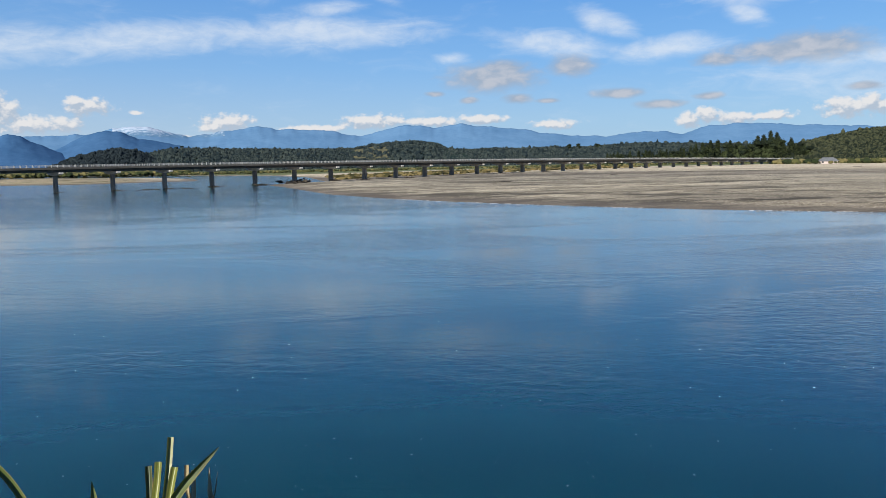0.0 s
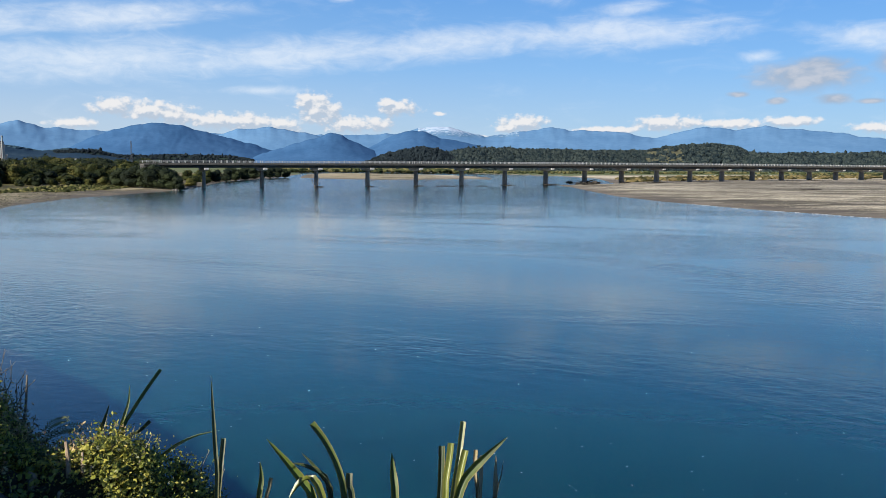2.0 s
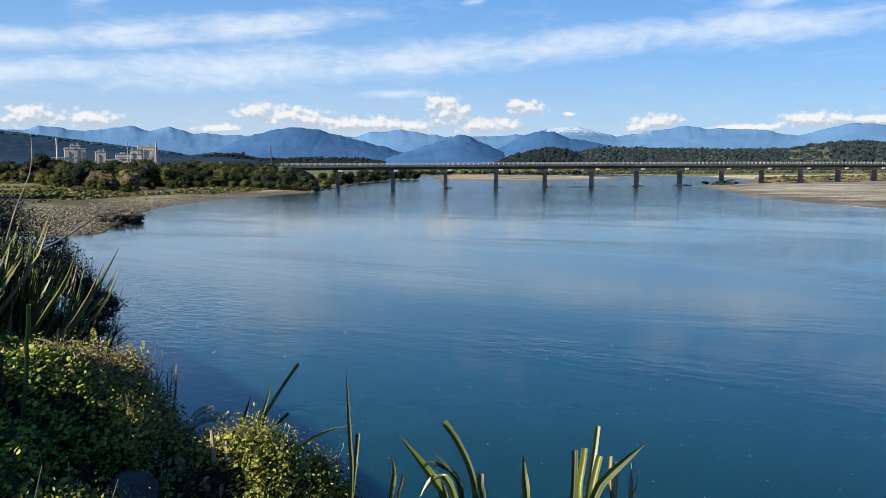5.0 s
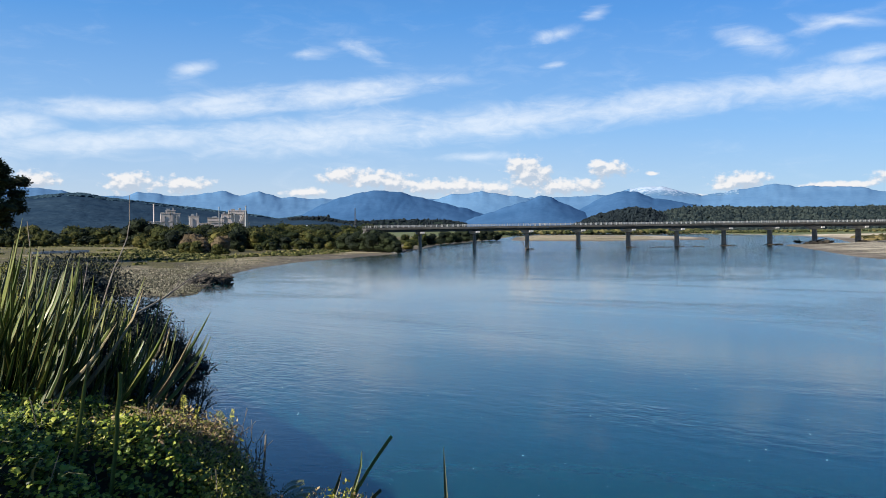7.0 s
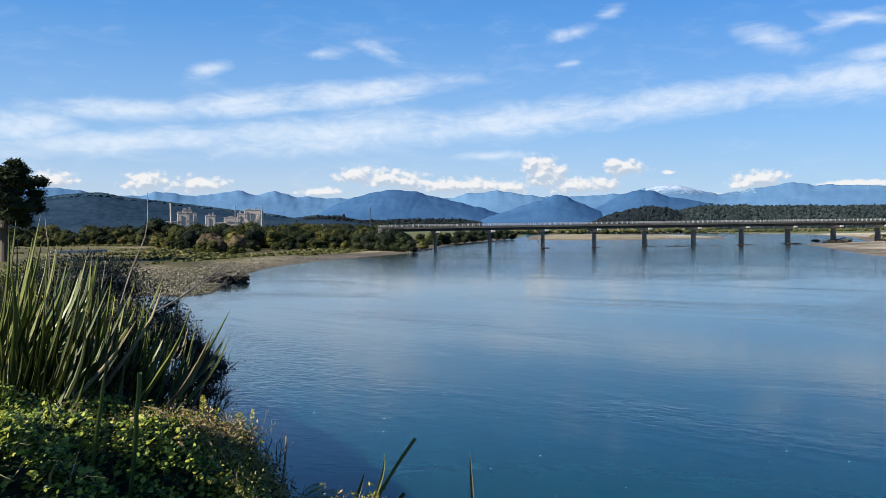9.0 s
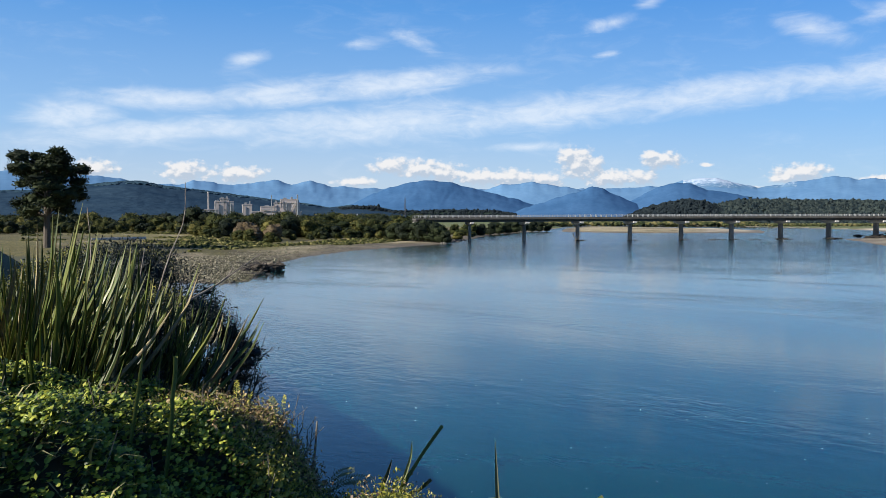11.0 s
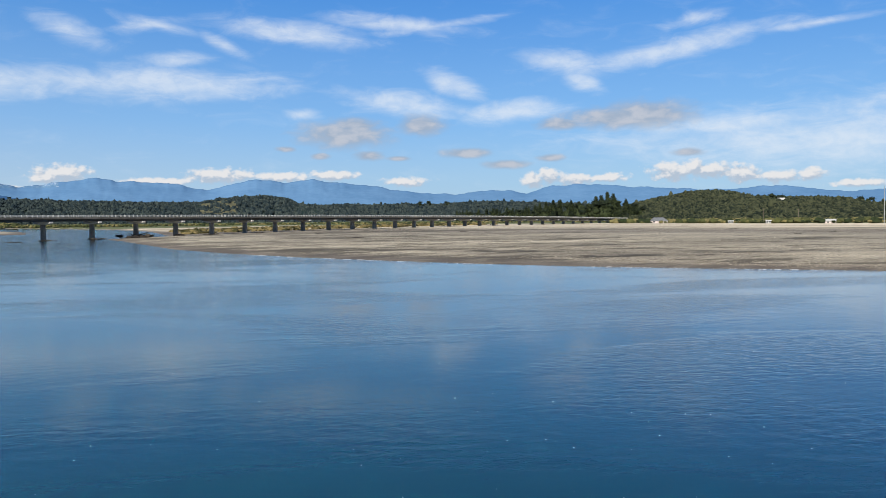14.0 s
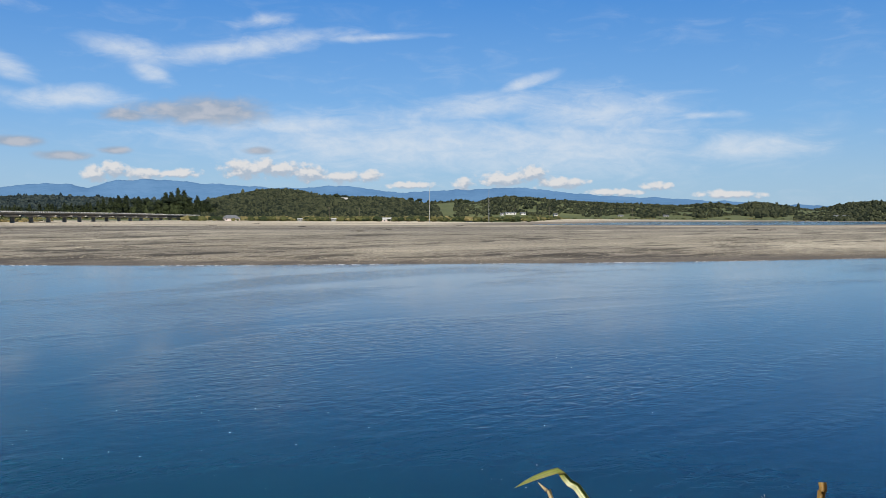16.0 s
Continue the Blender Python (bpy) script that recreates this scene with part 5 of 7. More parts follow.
def factory():
    thing = tagged(new("factory"), "cream dairy factory with tall blocks, tanks and chimneys", "factory")
    D = 1000.0
    face = lambda az: Matrix.Rotation(-radians(az), 4, "Z")

    def block(name, az0, az1, el, depth, mat):
        az = (az0 + az1) / 2
        w = D * math.tan(radians(az1 - az0))
        h = EYE + D * math.tan(radians(el)) - 1.5
        p = polar(az, D + depth / 2)
        bm = bmesh.new()
        box(bm, (w, depth, h), (p.x, p.y, 1.5 + h / 2), face(az), 0.25)
        ob = part(name, bm, mat, thing)
        n = max(1, int(w / 9))
        for i in range(n):
            for r in range(max(1, int(h / 9))):
                a = az0 + (az1 - az0) * (i + 0.5) / n
                q = polar(a, D - 0.05)
                bm = bmesh.new()
                box(bm, (1.1, 0.3, 0.6), (q.x, q.y, 1.5 + h - 4 - 8 * r), face(az), 0.05)
                part("window", bm, GLASS, ob)
        bm = bmesh.new()
        box(bm, (w + 0.8, depth + 0.8, 0.7), (p.x, p.y, 1.5 + h + 0.36), face(az), 0.1)
        part("parapet", bm, CREAM, ob)
        return ob
    block("process_block", -56.35, -55.1, 1.27, 18, CREAM)
    block("process_block", -56.0, -55.4, 1.46, 12, CREAM)
    block("store_block", -57.9, -55.2, 0.72, 24, STEEL)
    block("tower_block", -54.55, -53.9, 1.08, 14, CREAM)
    block("low_block", -53.35, -51.9, 0.95, 26, CREAM)
    block("dryer_block", -52.45, -50.72, 1.2, 22, CREAM)
    block("dryer_block", -52.0, -50.9, 1.44, 14, CREAM)
    block("low_block", -53.9, -50.6, 0.6, 30, CREAM)
    def roof_unit(az, el, w, h, depth=5.0, mat=STEEL):
        z = EYE + D * math.tan(radians(el))
        p = polar(az, D + depth)
        bm = bmesh.new()
        box(bm, (w, depth, h), (p.x, p.y, z + h / 2), face(az), 0.15)
        part("roof_unit", bm, mat, thing)

    def duct(az0, el0, az1, el1, r=0.45):
        a, b = polar(az0, D - 1.0), polar(az1, D - 1.0)
        bm = bmesh.new()
        tube(bm, (a.x, a.y, EYE + D * math.tan(radians(el0))), (b.x, b.y, EYE + D * math.tan(radians(el1))), r, r, 8)
        part("duct", bm, STEEL, thing)
    for az, el, w, h in ((-55.85, 1.5, 3.5, 2.0), (-55.55, 1.5, 2.0, 3.0), (-56.2, 1.3, 4.0, 1.6), (-54.3, 1.12, 3.0, 2.2), (-54.05, 1.12, 1.6, 3.4), (-51.7, 1.48, 4.5, 1.8), (-51.25, 1.48, 2.4, 2.8), (-52.9, 0.99, 5.0, 1.5), (-52.3, 1.24, 2.0, 2.4), (-50.8, 1.24, 1.5, 3.5)):
        roof_unit(az, el, w, h)
    for a in ((-56.3, 0.5, -56.3, 1.25), (-55.3, 0.5, -55.3, 1.2), (-54.5, 0.4, -54.5, 1.05), (-52.42, 0.4, -52.42, 1.18), (-51.95, 0.9, -51.95, 1.42), (-51.4, 0.5, -51.05, 1.2), (-50.95, 0.4, -50.95, 1.4), (-53.3, 0.75, -52.5, 0.75), (-51.6, 0.5, -51.6, 1.3)):
        duct(*a)
    for az, el, r in ((-56.75, 1.92, 1.0), (-52.6, 1.72, 0.6), (-50.85, 1.78, 1.0)):
        p = polar(az, D - 4)
        bm = bmesh.new()
        top = EYE + D * math.tan(radians(el))
        tube(bm, (p.x, p.y, 1), (p.x, p.y, top), r, r * 0.8, 14)
        tube(bm, (p.x, p.y, top - 1.2), (p.x, p.y, top + 0.1), r * 1.0, r * 1.0, 14)
        part("chimney", bm, CREAM if az < -55 else STEEL, thing)
    for az in (-53.75, -53.55, -47.45, -46.75):
        p = polar(az, D - 8)
        bm = bmesh.new()
        h = 14 if az < -50 else 13.5
        tube(bm, (p.x, p.y, 1), (p.x, p.y, h), 2.0 if az < -50 else 2.4, 2.0 if az < -50 else 2.4, 16)
        tube(bm, (p.x, p.y, h), (p.x, p.y, h + 1.0), 2.0, 0.4, 16)
        part("silo", bm, PALE, thing)


factory()


def lattice_mast(az, d, base, top, label):
    bm = bmesh.new()
    w = 1.0
    p = polar(az, d)
    legs = [(math.cos(q), math.sin(q)) for q in (0.3, 2.4, 4.5)]
    for cx, cy in legs:
        tube(bm, (p.x + cx * w, p.y + cy * w, base), (p.x + cx * 0.3, p.y + cy * 0.3, top), 0.16, 0.1, 5)
    n = 14
    for i in range(n):
        for j in range(3):
            u, v = i / n, (i + 1) / n
            a, b = legs[j], legs[(j + 1) % 3]
            ra, rb = w + (0.3 - w) * u, w + (0.3 - w) * v
            tube(bm, (p.x + a[0] * ra, p.y + a[1] * ra, base + (top - base) * u), (p.x + b[0] * rb, p.y + b[1] * rb, base + (top - base) * v), 0.06, 0.06, 4)
    tube(bm, (p.x, p.y, top - 1), (p.x, p.y, top + 4), 0.09, 0.05, 5)
    ob = part("mast", bm, DARK_STEEL)
    tagged(ob, label, "mast")


lattice_mast(-43.45, 700, 1.5, 26.5, "slim dark lattice mast behind the scrub")


def pole(az, d, top, label, r=0.28, arms=0):
    p = polar(az, d)
    z = height_at(p.x, p.y)
    bm = bmesh.new()
    tube(bm, (p.x, p.y, z - 0.5), (p.x, p.y, top), r, r * 0.6, 8)
    ob = part("pole", bm, STEEL if not arms else BARK)
    for i in range(arms):
        bm = bmesh.new()
        box(bm, (2.4, 0.15, 0.15), (p.x, p.y, top - 0.6 - i), Matrix.Rotation(-radians(az), 4, "Z"))
        part("crossarm", bm, BARK, ob)
    tagged(ob, label, "pole", "poles of the far bank")


pole(35.85, 640, 27.0, "tall pale mast pole on the far bank", 0.24)
pole(40.0, 640, 27.5, "tall pale mast pole on the far bank", 0.24)
for az, d, top in ((28.9, 700, 13), (31.0, 700, 12), (44.2, 1020, 15.7), (47.7, 1040, 15), (49.8, 1050, 15.5), (51.6, 1060, 16), (41.8, 720, 12.5)):
    pole(az, d, top, "wooden power pole with a crossarm", 0.2, 1)


def house(az, d, w, h, roof, wall, cap, label, z=None, depth=8.0, gable=True):
    p = polar(az, d)
    z = height_at(p.x, p.y) if z is None else z
    thing = tagged(new("house"), label, "house")
    thing.matrix_basis = Matrix.Translation((p.x, p.y, z)) @ Matrix.Rotation(-radians(az) + 0.15, 4, "Z")
    bm = bmesh.new()
    box(bm, (w, depth, h + 0.6), (0, 0, h / 2 - 0.3), None, 0.05)
    wall_ob = part("wall", bm, wall, thing)
    bm = bmesh.new()
    o = 0.5
    a = [(-w / 2 - o, -depth / 2 - o, h), (w / 2 + o, -depth / 2 - o, h), (w / 2 + o, depth / 2 + o, h), (-w / 2 - o, depth / 2 + o, h)]
    k = 0 if gable else w * 0.25
    ridge = [(-w / 2 - o + k, 0, h + roof), (w / 2 + o - k, 0, h + roof)]
    low = [bm.verts.new(v) for v in a] + [bm.verts.new((x, y, q - 0.2)) for x, y, q in a]
    top = [bm.verts.new(v) for v in ridge]
    bm.faces.new((low[0], low[1], top[1], top[0]))
    bm.faces.new((low[2], low[3], top[0], top[1]))
    bm.faces.new((low[3], low[0], top[0]))
    bm.faces.new((low[1], low[2], top[1]))
    bm.faces.new((low[7], low[6], low[5], low[4]))
    for i in range(4):
        bm.faces.new((low[i], low[i + 4], low[(i + 1) % 4 + 4], low[(i + 1) % 4]))
    bmesh.ops.recalc_face_normals(bm, faces=bm.faces)
    part("roof", bm, cap, thing)
    n = max(2, int(w / 3.5))
    for i in range(n):
        bm = bmesh.new()
        box(bm, (1.3, 0.12, 1.1), (-w / 2 + w * (i + 0.5) / n, -depth / 2 - 0.03, h * 0.55), None, 0.02)
        part("window", bm, GLASS, wall_ob)


house(22.3, 700, 13, 2.2, 2.6, CREAM, SLATE, "low house with a grey hipped roof among scrub", depth=9, gable=False)
house(33.0, 700, 12, 1.6, 1.7, CREAM, PALE, "long shed with a white roof near the bank")
house(29.2, 690, 3.4, 2.0, 0.7, PALE, PALE, "small white shed among scrub", depth=4)
house(26.9, 690, 3.4, 1.8, 0.6, PALE, PALE, "small white shed among scrub", depth=4)
house(29.95, 1060, 8, 4, 2.2, PALE, PALE, "white house high among bush on the hill", z=22.0)
house(38.6, 700, 4.5, 2.0, 0.8, PALE, SLATE, "small white bach beside the shingle", depth=5)
for az, w, z in ((40.9, 4, 6.2), (41.5, 13, 7.2), (42.35, 6, 7.0), (44.6, 4, 5.6)):
    house(az, 1010, w, 1.7, 1.0, PALE, SLATE, "long white farm building beside open paddocks", z=z)
for az, w in ((49.0, 6), (52.0, 6), (63.0, 8), (62.4, 5)):
    house(az, 1070, w, 2.2, 1.1, PALE, SLATE, "pale low house at the edge of the dunes", z=3.5)


def white_barrier():
    a, b = polar(-64.0, 250), polar(-60.7, 262)
    z = 2.0
    thing = tagged(new("barrier"), "long low white barrier at the edge of the flat", "barrier")
    way = (b - a).normalized()
    for i in range(7):
        p = a.lerp(b, (i + 0.5) / 7)
        bm = bmesh.new()
        box(bm, ((b - a).length / 7 - 0.1, 0.25, 0.7), (p.x, p.y, z), Matrix.Rotation(math.atan2(way.y, way.x), 4, "Z"), 0.05)
        part("panel", bm, PALE, thing)


white_barrier()


def pine_left():
    """Broad old pine with clumped dark foliage and bare limbs."""
    rng = np.random.default_rng(71)
    p = polar(-66.6, 200)
    z = height_at(p.x, p.y)
    thing = tagged(new("pine_tree"), "broad old pine with dark clumped foliage", "tree")
    thing.location = (p.x, p.y, z)
    H = 15.2
    thing.scale = (1.6, 1.6, (7.06 + 200 * math.tan(radians(4.62)) - z) / H)
    bm = bmesh.new()
    tube(bm, (0, 0, -0.5), (0.3, 0, H * 0.5), 0.5, 0.36, 9)
    tube(bm, (0.3, 0, H * 0.5), (0.0, 0.2, H * 0.9), 0.36, 0.12, 8)
    lumps = []
    for i in range(64):
        a = rng.uniform(0, 6.28)
        h = rng.uniform(0.34, 0.97)
        r = 5.4 * math.sin(math.pi * min(1.0, (h - 0.2) / 0.9)) ** 0.6 * rng.uniform(0.3, 1.0)
        c = Vector((math.cos(a) * r, math.sin(a) * r, h * H))
        s = rng.uniform(0.9, 1.7)
        lumps.append((c.x, c.y, c.z, s, s * 0.6))
        tube(bm, (0.15, 0.1, max(0.3, h - 0.14) * H), c, 0.13, 0.03, 5)
    part("trunk", bm, BARK, thing)
    pts, out = fill(lumps, 20000, rng, 0.3)
    me = arrays_to_mesh("crown", [leaves(pts, 0.17, rng, out, 2.6), clumps(np.array(lumps)[:, :3], np.array(lumps)[:, [3, 3, 4]] * 0.8, rng, ICO2, 0.2)], LEAF_DARK)
    ob = new("crown", me)
    ob.parent = thing


pine_left()


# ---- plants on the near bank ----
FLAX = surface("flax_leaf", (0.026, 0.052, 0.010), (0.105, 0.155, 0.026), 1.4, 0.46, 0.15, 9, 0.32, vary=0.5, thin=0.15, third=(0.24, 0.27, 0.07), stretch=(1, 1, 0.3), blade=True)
# darker copy of the flax colour: shade painted into the blades
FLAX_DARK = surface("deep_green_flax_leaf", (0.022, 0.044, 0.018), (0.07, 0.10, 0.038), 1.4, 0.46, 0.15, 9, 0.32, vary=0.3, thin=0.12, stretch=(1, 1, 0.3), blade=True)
# lighter copy of the flax colour: sunlight painted into the blades
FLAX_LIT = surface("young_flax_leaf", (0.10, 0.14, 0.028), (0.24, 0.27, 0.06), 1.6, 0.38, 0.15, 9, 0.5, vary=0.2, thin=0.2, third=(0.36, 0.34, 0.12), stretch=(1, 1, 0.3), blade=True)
FLAX_DRY = surface("dry_flax_leaf", (0.20, 0.15, 0.08), (0.46, 0.40, 0.27), 2.0, 0.7, 0.2, 8, 0.2, vary=0.3, stretch=(1, 1, 0.3), blade=True)
FLAX_BROWN = surface("brown_flax_stub", (0.10, 0.055, 0.01), (0.28, 0.17, 0.04), 8.0, 0.6, 0.2, 6, 0.3, vary=0.2)
IVY = surface("round_vine_leaf", (0.024, 0.052, 0.009), (0.235, 0.32, 0.044), 1.4, 0.5, 0.1, 9, 0.3, island=1.0, thin=0.3, third=(0.50, 0.52, 0.08))
IVY_GOLD = surface("yellowing_leaf", (0.038, 0.055, 0.011), (0.30, 0.325, 0.05), 2.0, 0.5, 0.1, 9, 0.4, island=0.9, thin=0.3, third=(0.52, 0.46, 0.08))
IVY_BROWN = surface("withered_leaf", (0.10, 0.062, 0.033), (0.44, 0.30, 0.15), 2.0, 0.7, 0.1, 9, 0.2, island=0.9, thin=0.12, third=(0.52, 0.40, 0.20))
# near-black so that gaps between the leaves read as shade
SHADE_GROUND = surface("leaf_mould", (0.010, 0.012, 0.006), (0.03, 0.03, 0.014), 3.0, 0.95, 0.5, 8)
TWIG = surface("grey_twig", (0.14, 0.11, 0.08), (0.36, 0.31, 0.25), 9.0, 0.85, 0.2, 6)
OLIVE = surface("olive_leaf", (0.018, 0.028, 0.010), (0.10, 0.115, 0.030), 1.4, 0.5, 0.1, 9, 0.3, island=0.9, thin=0.2, third=(0.32, 0.30, 0.06))
TEA_TREE = surface("fine_dark_foliage", (0.007, 0.013, 0.014), (0.022, 0.034, 0.026), 1.0, 0.65, 0.0, 8, 0.3, island=0.7, thin=0.1)
ROCK = surface("grey_boulder", (0.035, 0.035, 0.037), (0.10, 0.097, 0.094), 5.0, 0.85, 0.5, 7)
CUT_WOOD = surface("fresh_cut_stem", (0.22, 0.15, 0.09), (0.48, 0.38, 0.27), 12.0, 0.8, 0.2, 5)


def curve_through(points, n):
    p = [Vector(q) for q in points]
    p = [p[0] * 2 - p[1]] + p + [p[-1] * 2 - p[-2]]
    out = []
    segs = len(p) - 3
    for i in range(n + 1):
        u = i / n * segs
        k = min(int(u), segs - 1)
        t = u - k
        a, b, c, d = p[k:k + 4]
        out.append(0.5 * ((2 * b) + (c - a) * t + (2 * a - 5 * b + 4 * c - d) * t * t + (3 * b - a - 3 * c + d) * t ** 3))
    return out


def blade_mesh(points, width, cut, side, fold=0.55, n=12, ragged=0.0, taper=2.2):
    """A flax blade from tip to foot: keeled along its middle, pointed or cut square."""
    line = curve_through(points, n)
    bm = bmesh.new()
    across = bm.verts.layers.float.new("across")
    rows = []
    for i, c in enumerate(line):
        u = i / n
        t = (line[min(i + 1, n)] - line[max(i - 1, 0)]).normalized()
        s = (side - t * side.dot(t)).normalized()
        up = t.cross(s).normalized()
        w = 1.15 * width * (1.0 if cut else min(1.0, 0.05 + taper * u ** 0.75))
        w *= 1.0 - 0.25 * max(0.0, u - 0.6)
        e = ragged * width * math.sin(i * 2.3 + width * 900)
        rows.append([bm.verts.new(c + s * (w * k + (e if abs(k) > 0.4 else 0)) + up * fold * w * (abs(k) - 0.25) * 2) for k in (-0.5, -0.22, 0.0, 0.22, 0.5)])
        for v, k in zip(rows[-1], (-1.0, -0.44, 0.0, 0.44, 1.0)):
            v[across] = k
    for a, b in zip(rows, rows[1:]):
        for i in range(4):
            bm.faces.new((a[i], a[i + 1], b[i + 1], b[i]))
    return bm


def flax_tuft(label, blades):
    """Loose blades that grow from one root; each: points from tip to foot, width, cut, material, turn."""
    foot = Vector(blades[0][0][-1])
    thing = tagged(new("flax_tuft"), label, "flax", "flax tufts on the bank")
    thing.location = foot
    for pts, w, cut, material, turn in blades:
        p = [Vector(q) - foot for q in pts]
        way = (p[-1] - p[-2]).normalized()
        p.append(p[-1] + (way * 0.5 + Vector((0, -0.15, -0.85))).normalized() * 0.35)
        p.append(p[-1] + Vector((0, -0.02, -0.4)))
        view = Vector((foot.x, foot.y, 0)).normalized()
        side = Matrix.Rotation(radians(turn), 3, "Z") @ Vector((view.y, -view.x, 0))
        part("blade", blade_mesh(p, w, cut, side), material, thing, smooth=True)


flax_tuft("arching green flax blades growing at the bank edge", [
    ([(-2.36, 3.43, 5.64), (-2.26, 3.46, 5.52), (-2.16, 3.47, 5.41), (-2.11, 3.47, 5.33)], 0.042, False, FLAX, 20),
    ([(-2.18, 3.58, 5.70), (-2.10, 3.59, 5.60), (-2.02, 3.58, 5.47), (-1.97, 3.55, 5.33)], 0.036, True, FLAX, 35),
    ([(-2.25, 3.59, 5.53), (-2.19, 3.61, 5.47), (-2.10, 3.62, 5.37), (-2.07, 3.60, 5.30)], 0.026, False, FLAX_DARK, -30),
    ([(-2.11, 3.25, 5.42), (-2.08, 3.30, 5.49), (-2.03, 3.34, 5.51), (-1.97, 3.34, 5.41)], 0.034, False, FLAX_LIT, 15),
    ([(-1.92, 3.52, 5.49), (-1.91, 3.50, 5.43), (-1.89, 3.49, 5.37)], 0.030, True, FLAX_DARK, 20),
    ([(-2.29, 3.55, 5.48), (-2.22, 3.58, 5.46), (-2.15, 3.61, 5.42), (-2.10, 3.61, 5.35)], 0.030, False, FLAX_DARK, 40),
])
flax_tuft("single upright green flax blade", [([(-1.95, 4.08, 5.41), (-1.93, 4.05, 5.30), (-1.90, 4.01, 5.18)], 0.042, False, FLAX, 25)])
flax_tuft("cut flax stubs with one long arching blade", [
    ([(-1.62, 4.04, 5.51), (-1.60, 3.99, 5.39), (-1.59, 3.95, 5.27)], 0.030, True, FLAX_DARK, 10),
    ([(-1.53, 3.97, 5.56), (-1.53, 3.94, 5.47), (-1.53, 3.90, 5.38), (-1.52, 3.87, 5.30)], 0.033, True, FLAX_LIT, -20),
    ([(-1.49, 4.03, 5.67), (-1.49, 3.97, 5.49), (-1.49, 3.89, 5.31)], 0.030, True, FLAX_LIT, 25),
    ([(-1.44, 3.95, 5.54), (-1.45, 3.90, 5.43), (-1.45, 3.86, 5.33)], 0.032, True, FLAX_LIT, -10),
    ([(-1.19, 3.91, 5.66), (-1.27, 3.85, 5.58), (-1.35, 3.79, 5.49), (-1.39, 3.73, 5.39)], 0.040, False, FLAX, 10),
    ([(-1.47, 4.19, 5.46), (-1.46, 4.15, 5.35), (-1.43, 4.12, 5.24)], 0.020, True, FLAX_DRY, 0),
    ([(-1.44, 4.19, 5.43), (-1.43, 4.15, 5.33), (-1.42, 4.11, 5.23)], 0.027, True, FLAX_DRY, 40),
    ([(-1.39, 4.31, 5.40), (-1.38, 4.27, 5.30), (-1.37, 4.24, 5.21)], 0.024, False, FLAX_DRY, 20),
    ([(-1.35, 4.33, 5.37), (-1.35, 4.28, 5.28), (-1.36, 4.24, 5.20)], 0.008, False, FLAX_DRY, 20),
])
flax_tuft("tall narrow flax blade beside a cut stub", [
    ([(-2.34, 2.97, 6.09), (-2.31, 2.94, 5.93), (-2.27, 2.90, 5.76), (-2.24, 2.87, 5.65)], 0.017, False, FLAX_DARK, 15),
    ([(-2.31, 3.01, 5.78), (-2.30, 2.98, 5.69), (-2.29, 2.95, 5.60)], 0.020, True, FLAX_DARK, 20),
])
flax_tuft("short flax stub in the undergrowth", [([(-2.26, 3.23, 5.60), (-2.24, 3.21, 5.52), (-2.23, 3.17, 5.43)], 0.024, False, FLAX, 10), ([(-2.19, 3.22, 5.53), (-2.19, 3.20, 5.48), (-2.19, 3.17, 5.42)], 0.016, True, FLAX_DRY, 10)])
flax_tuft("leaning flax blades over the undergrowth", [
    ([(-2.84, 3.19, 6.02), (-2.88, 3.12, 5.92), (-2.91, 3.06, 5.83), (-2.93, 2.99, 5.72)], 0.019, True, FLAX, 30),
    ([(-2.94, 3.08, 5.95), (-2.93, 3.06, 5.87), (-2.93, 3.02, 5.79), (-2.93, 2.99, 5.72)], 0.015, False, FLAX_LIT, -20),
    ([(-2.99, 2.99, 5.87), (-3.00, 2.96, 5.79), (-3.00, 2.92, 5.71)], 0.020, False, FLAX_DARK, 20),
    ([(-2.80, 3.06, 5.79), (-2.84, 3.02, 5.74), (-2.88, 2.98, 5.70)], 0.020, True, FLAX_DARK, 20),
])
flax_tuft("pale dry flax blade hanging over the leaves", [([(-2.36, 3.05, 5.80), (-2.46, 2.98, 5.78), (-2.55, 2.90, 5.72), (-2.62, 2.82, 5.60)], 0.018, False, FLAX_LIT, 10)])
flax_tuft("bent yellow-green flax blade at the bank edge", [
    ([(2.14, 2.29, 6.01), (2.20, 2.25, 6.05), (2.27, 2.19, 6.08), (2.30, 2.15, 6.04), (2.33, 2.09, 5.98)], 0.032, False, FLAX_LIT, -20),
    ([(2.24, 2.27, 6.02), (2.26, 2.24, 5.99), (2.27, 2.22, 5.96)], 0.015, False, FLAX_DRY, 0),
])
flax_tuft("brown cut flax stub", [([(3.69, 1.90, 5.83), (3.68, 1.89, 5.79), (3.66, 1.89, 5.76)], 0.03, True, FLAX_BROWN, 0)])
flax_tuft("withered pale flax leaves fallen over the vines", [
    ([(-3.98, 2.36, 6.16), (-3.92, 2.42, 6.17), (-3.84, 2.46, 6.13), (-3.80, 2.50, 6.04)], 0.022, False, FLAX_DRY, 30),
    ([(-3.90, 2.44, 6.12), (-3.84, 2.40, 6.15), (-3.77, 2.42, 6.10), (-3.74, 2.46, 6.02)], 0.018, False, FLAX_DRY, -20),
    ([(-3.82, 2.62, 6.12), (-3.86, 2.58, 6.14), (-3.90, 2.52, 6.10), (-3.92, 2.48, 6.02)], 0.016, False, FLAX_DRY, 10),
])
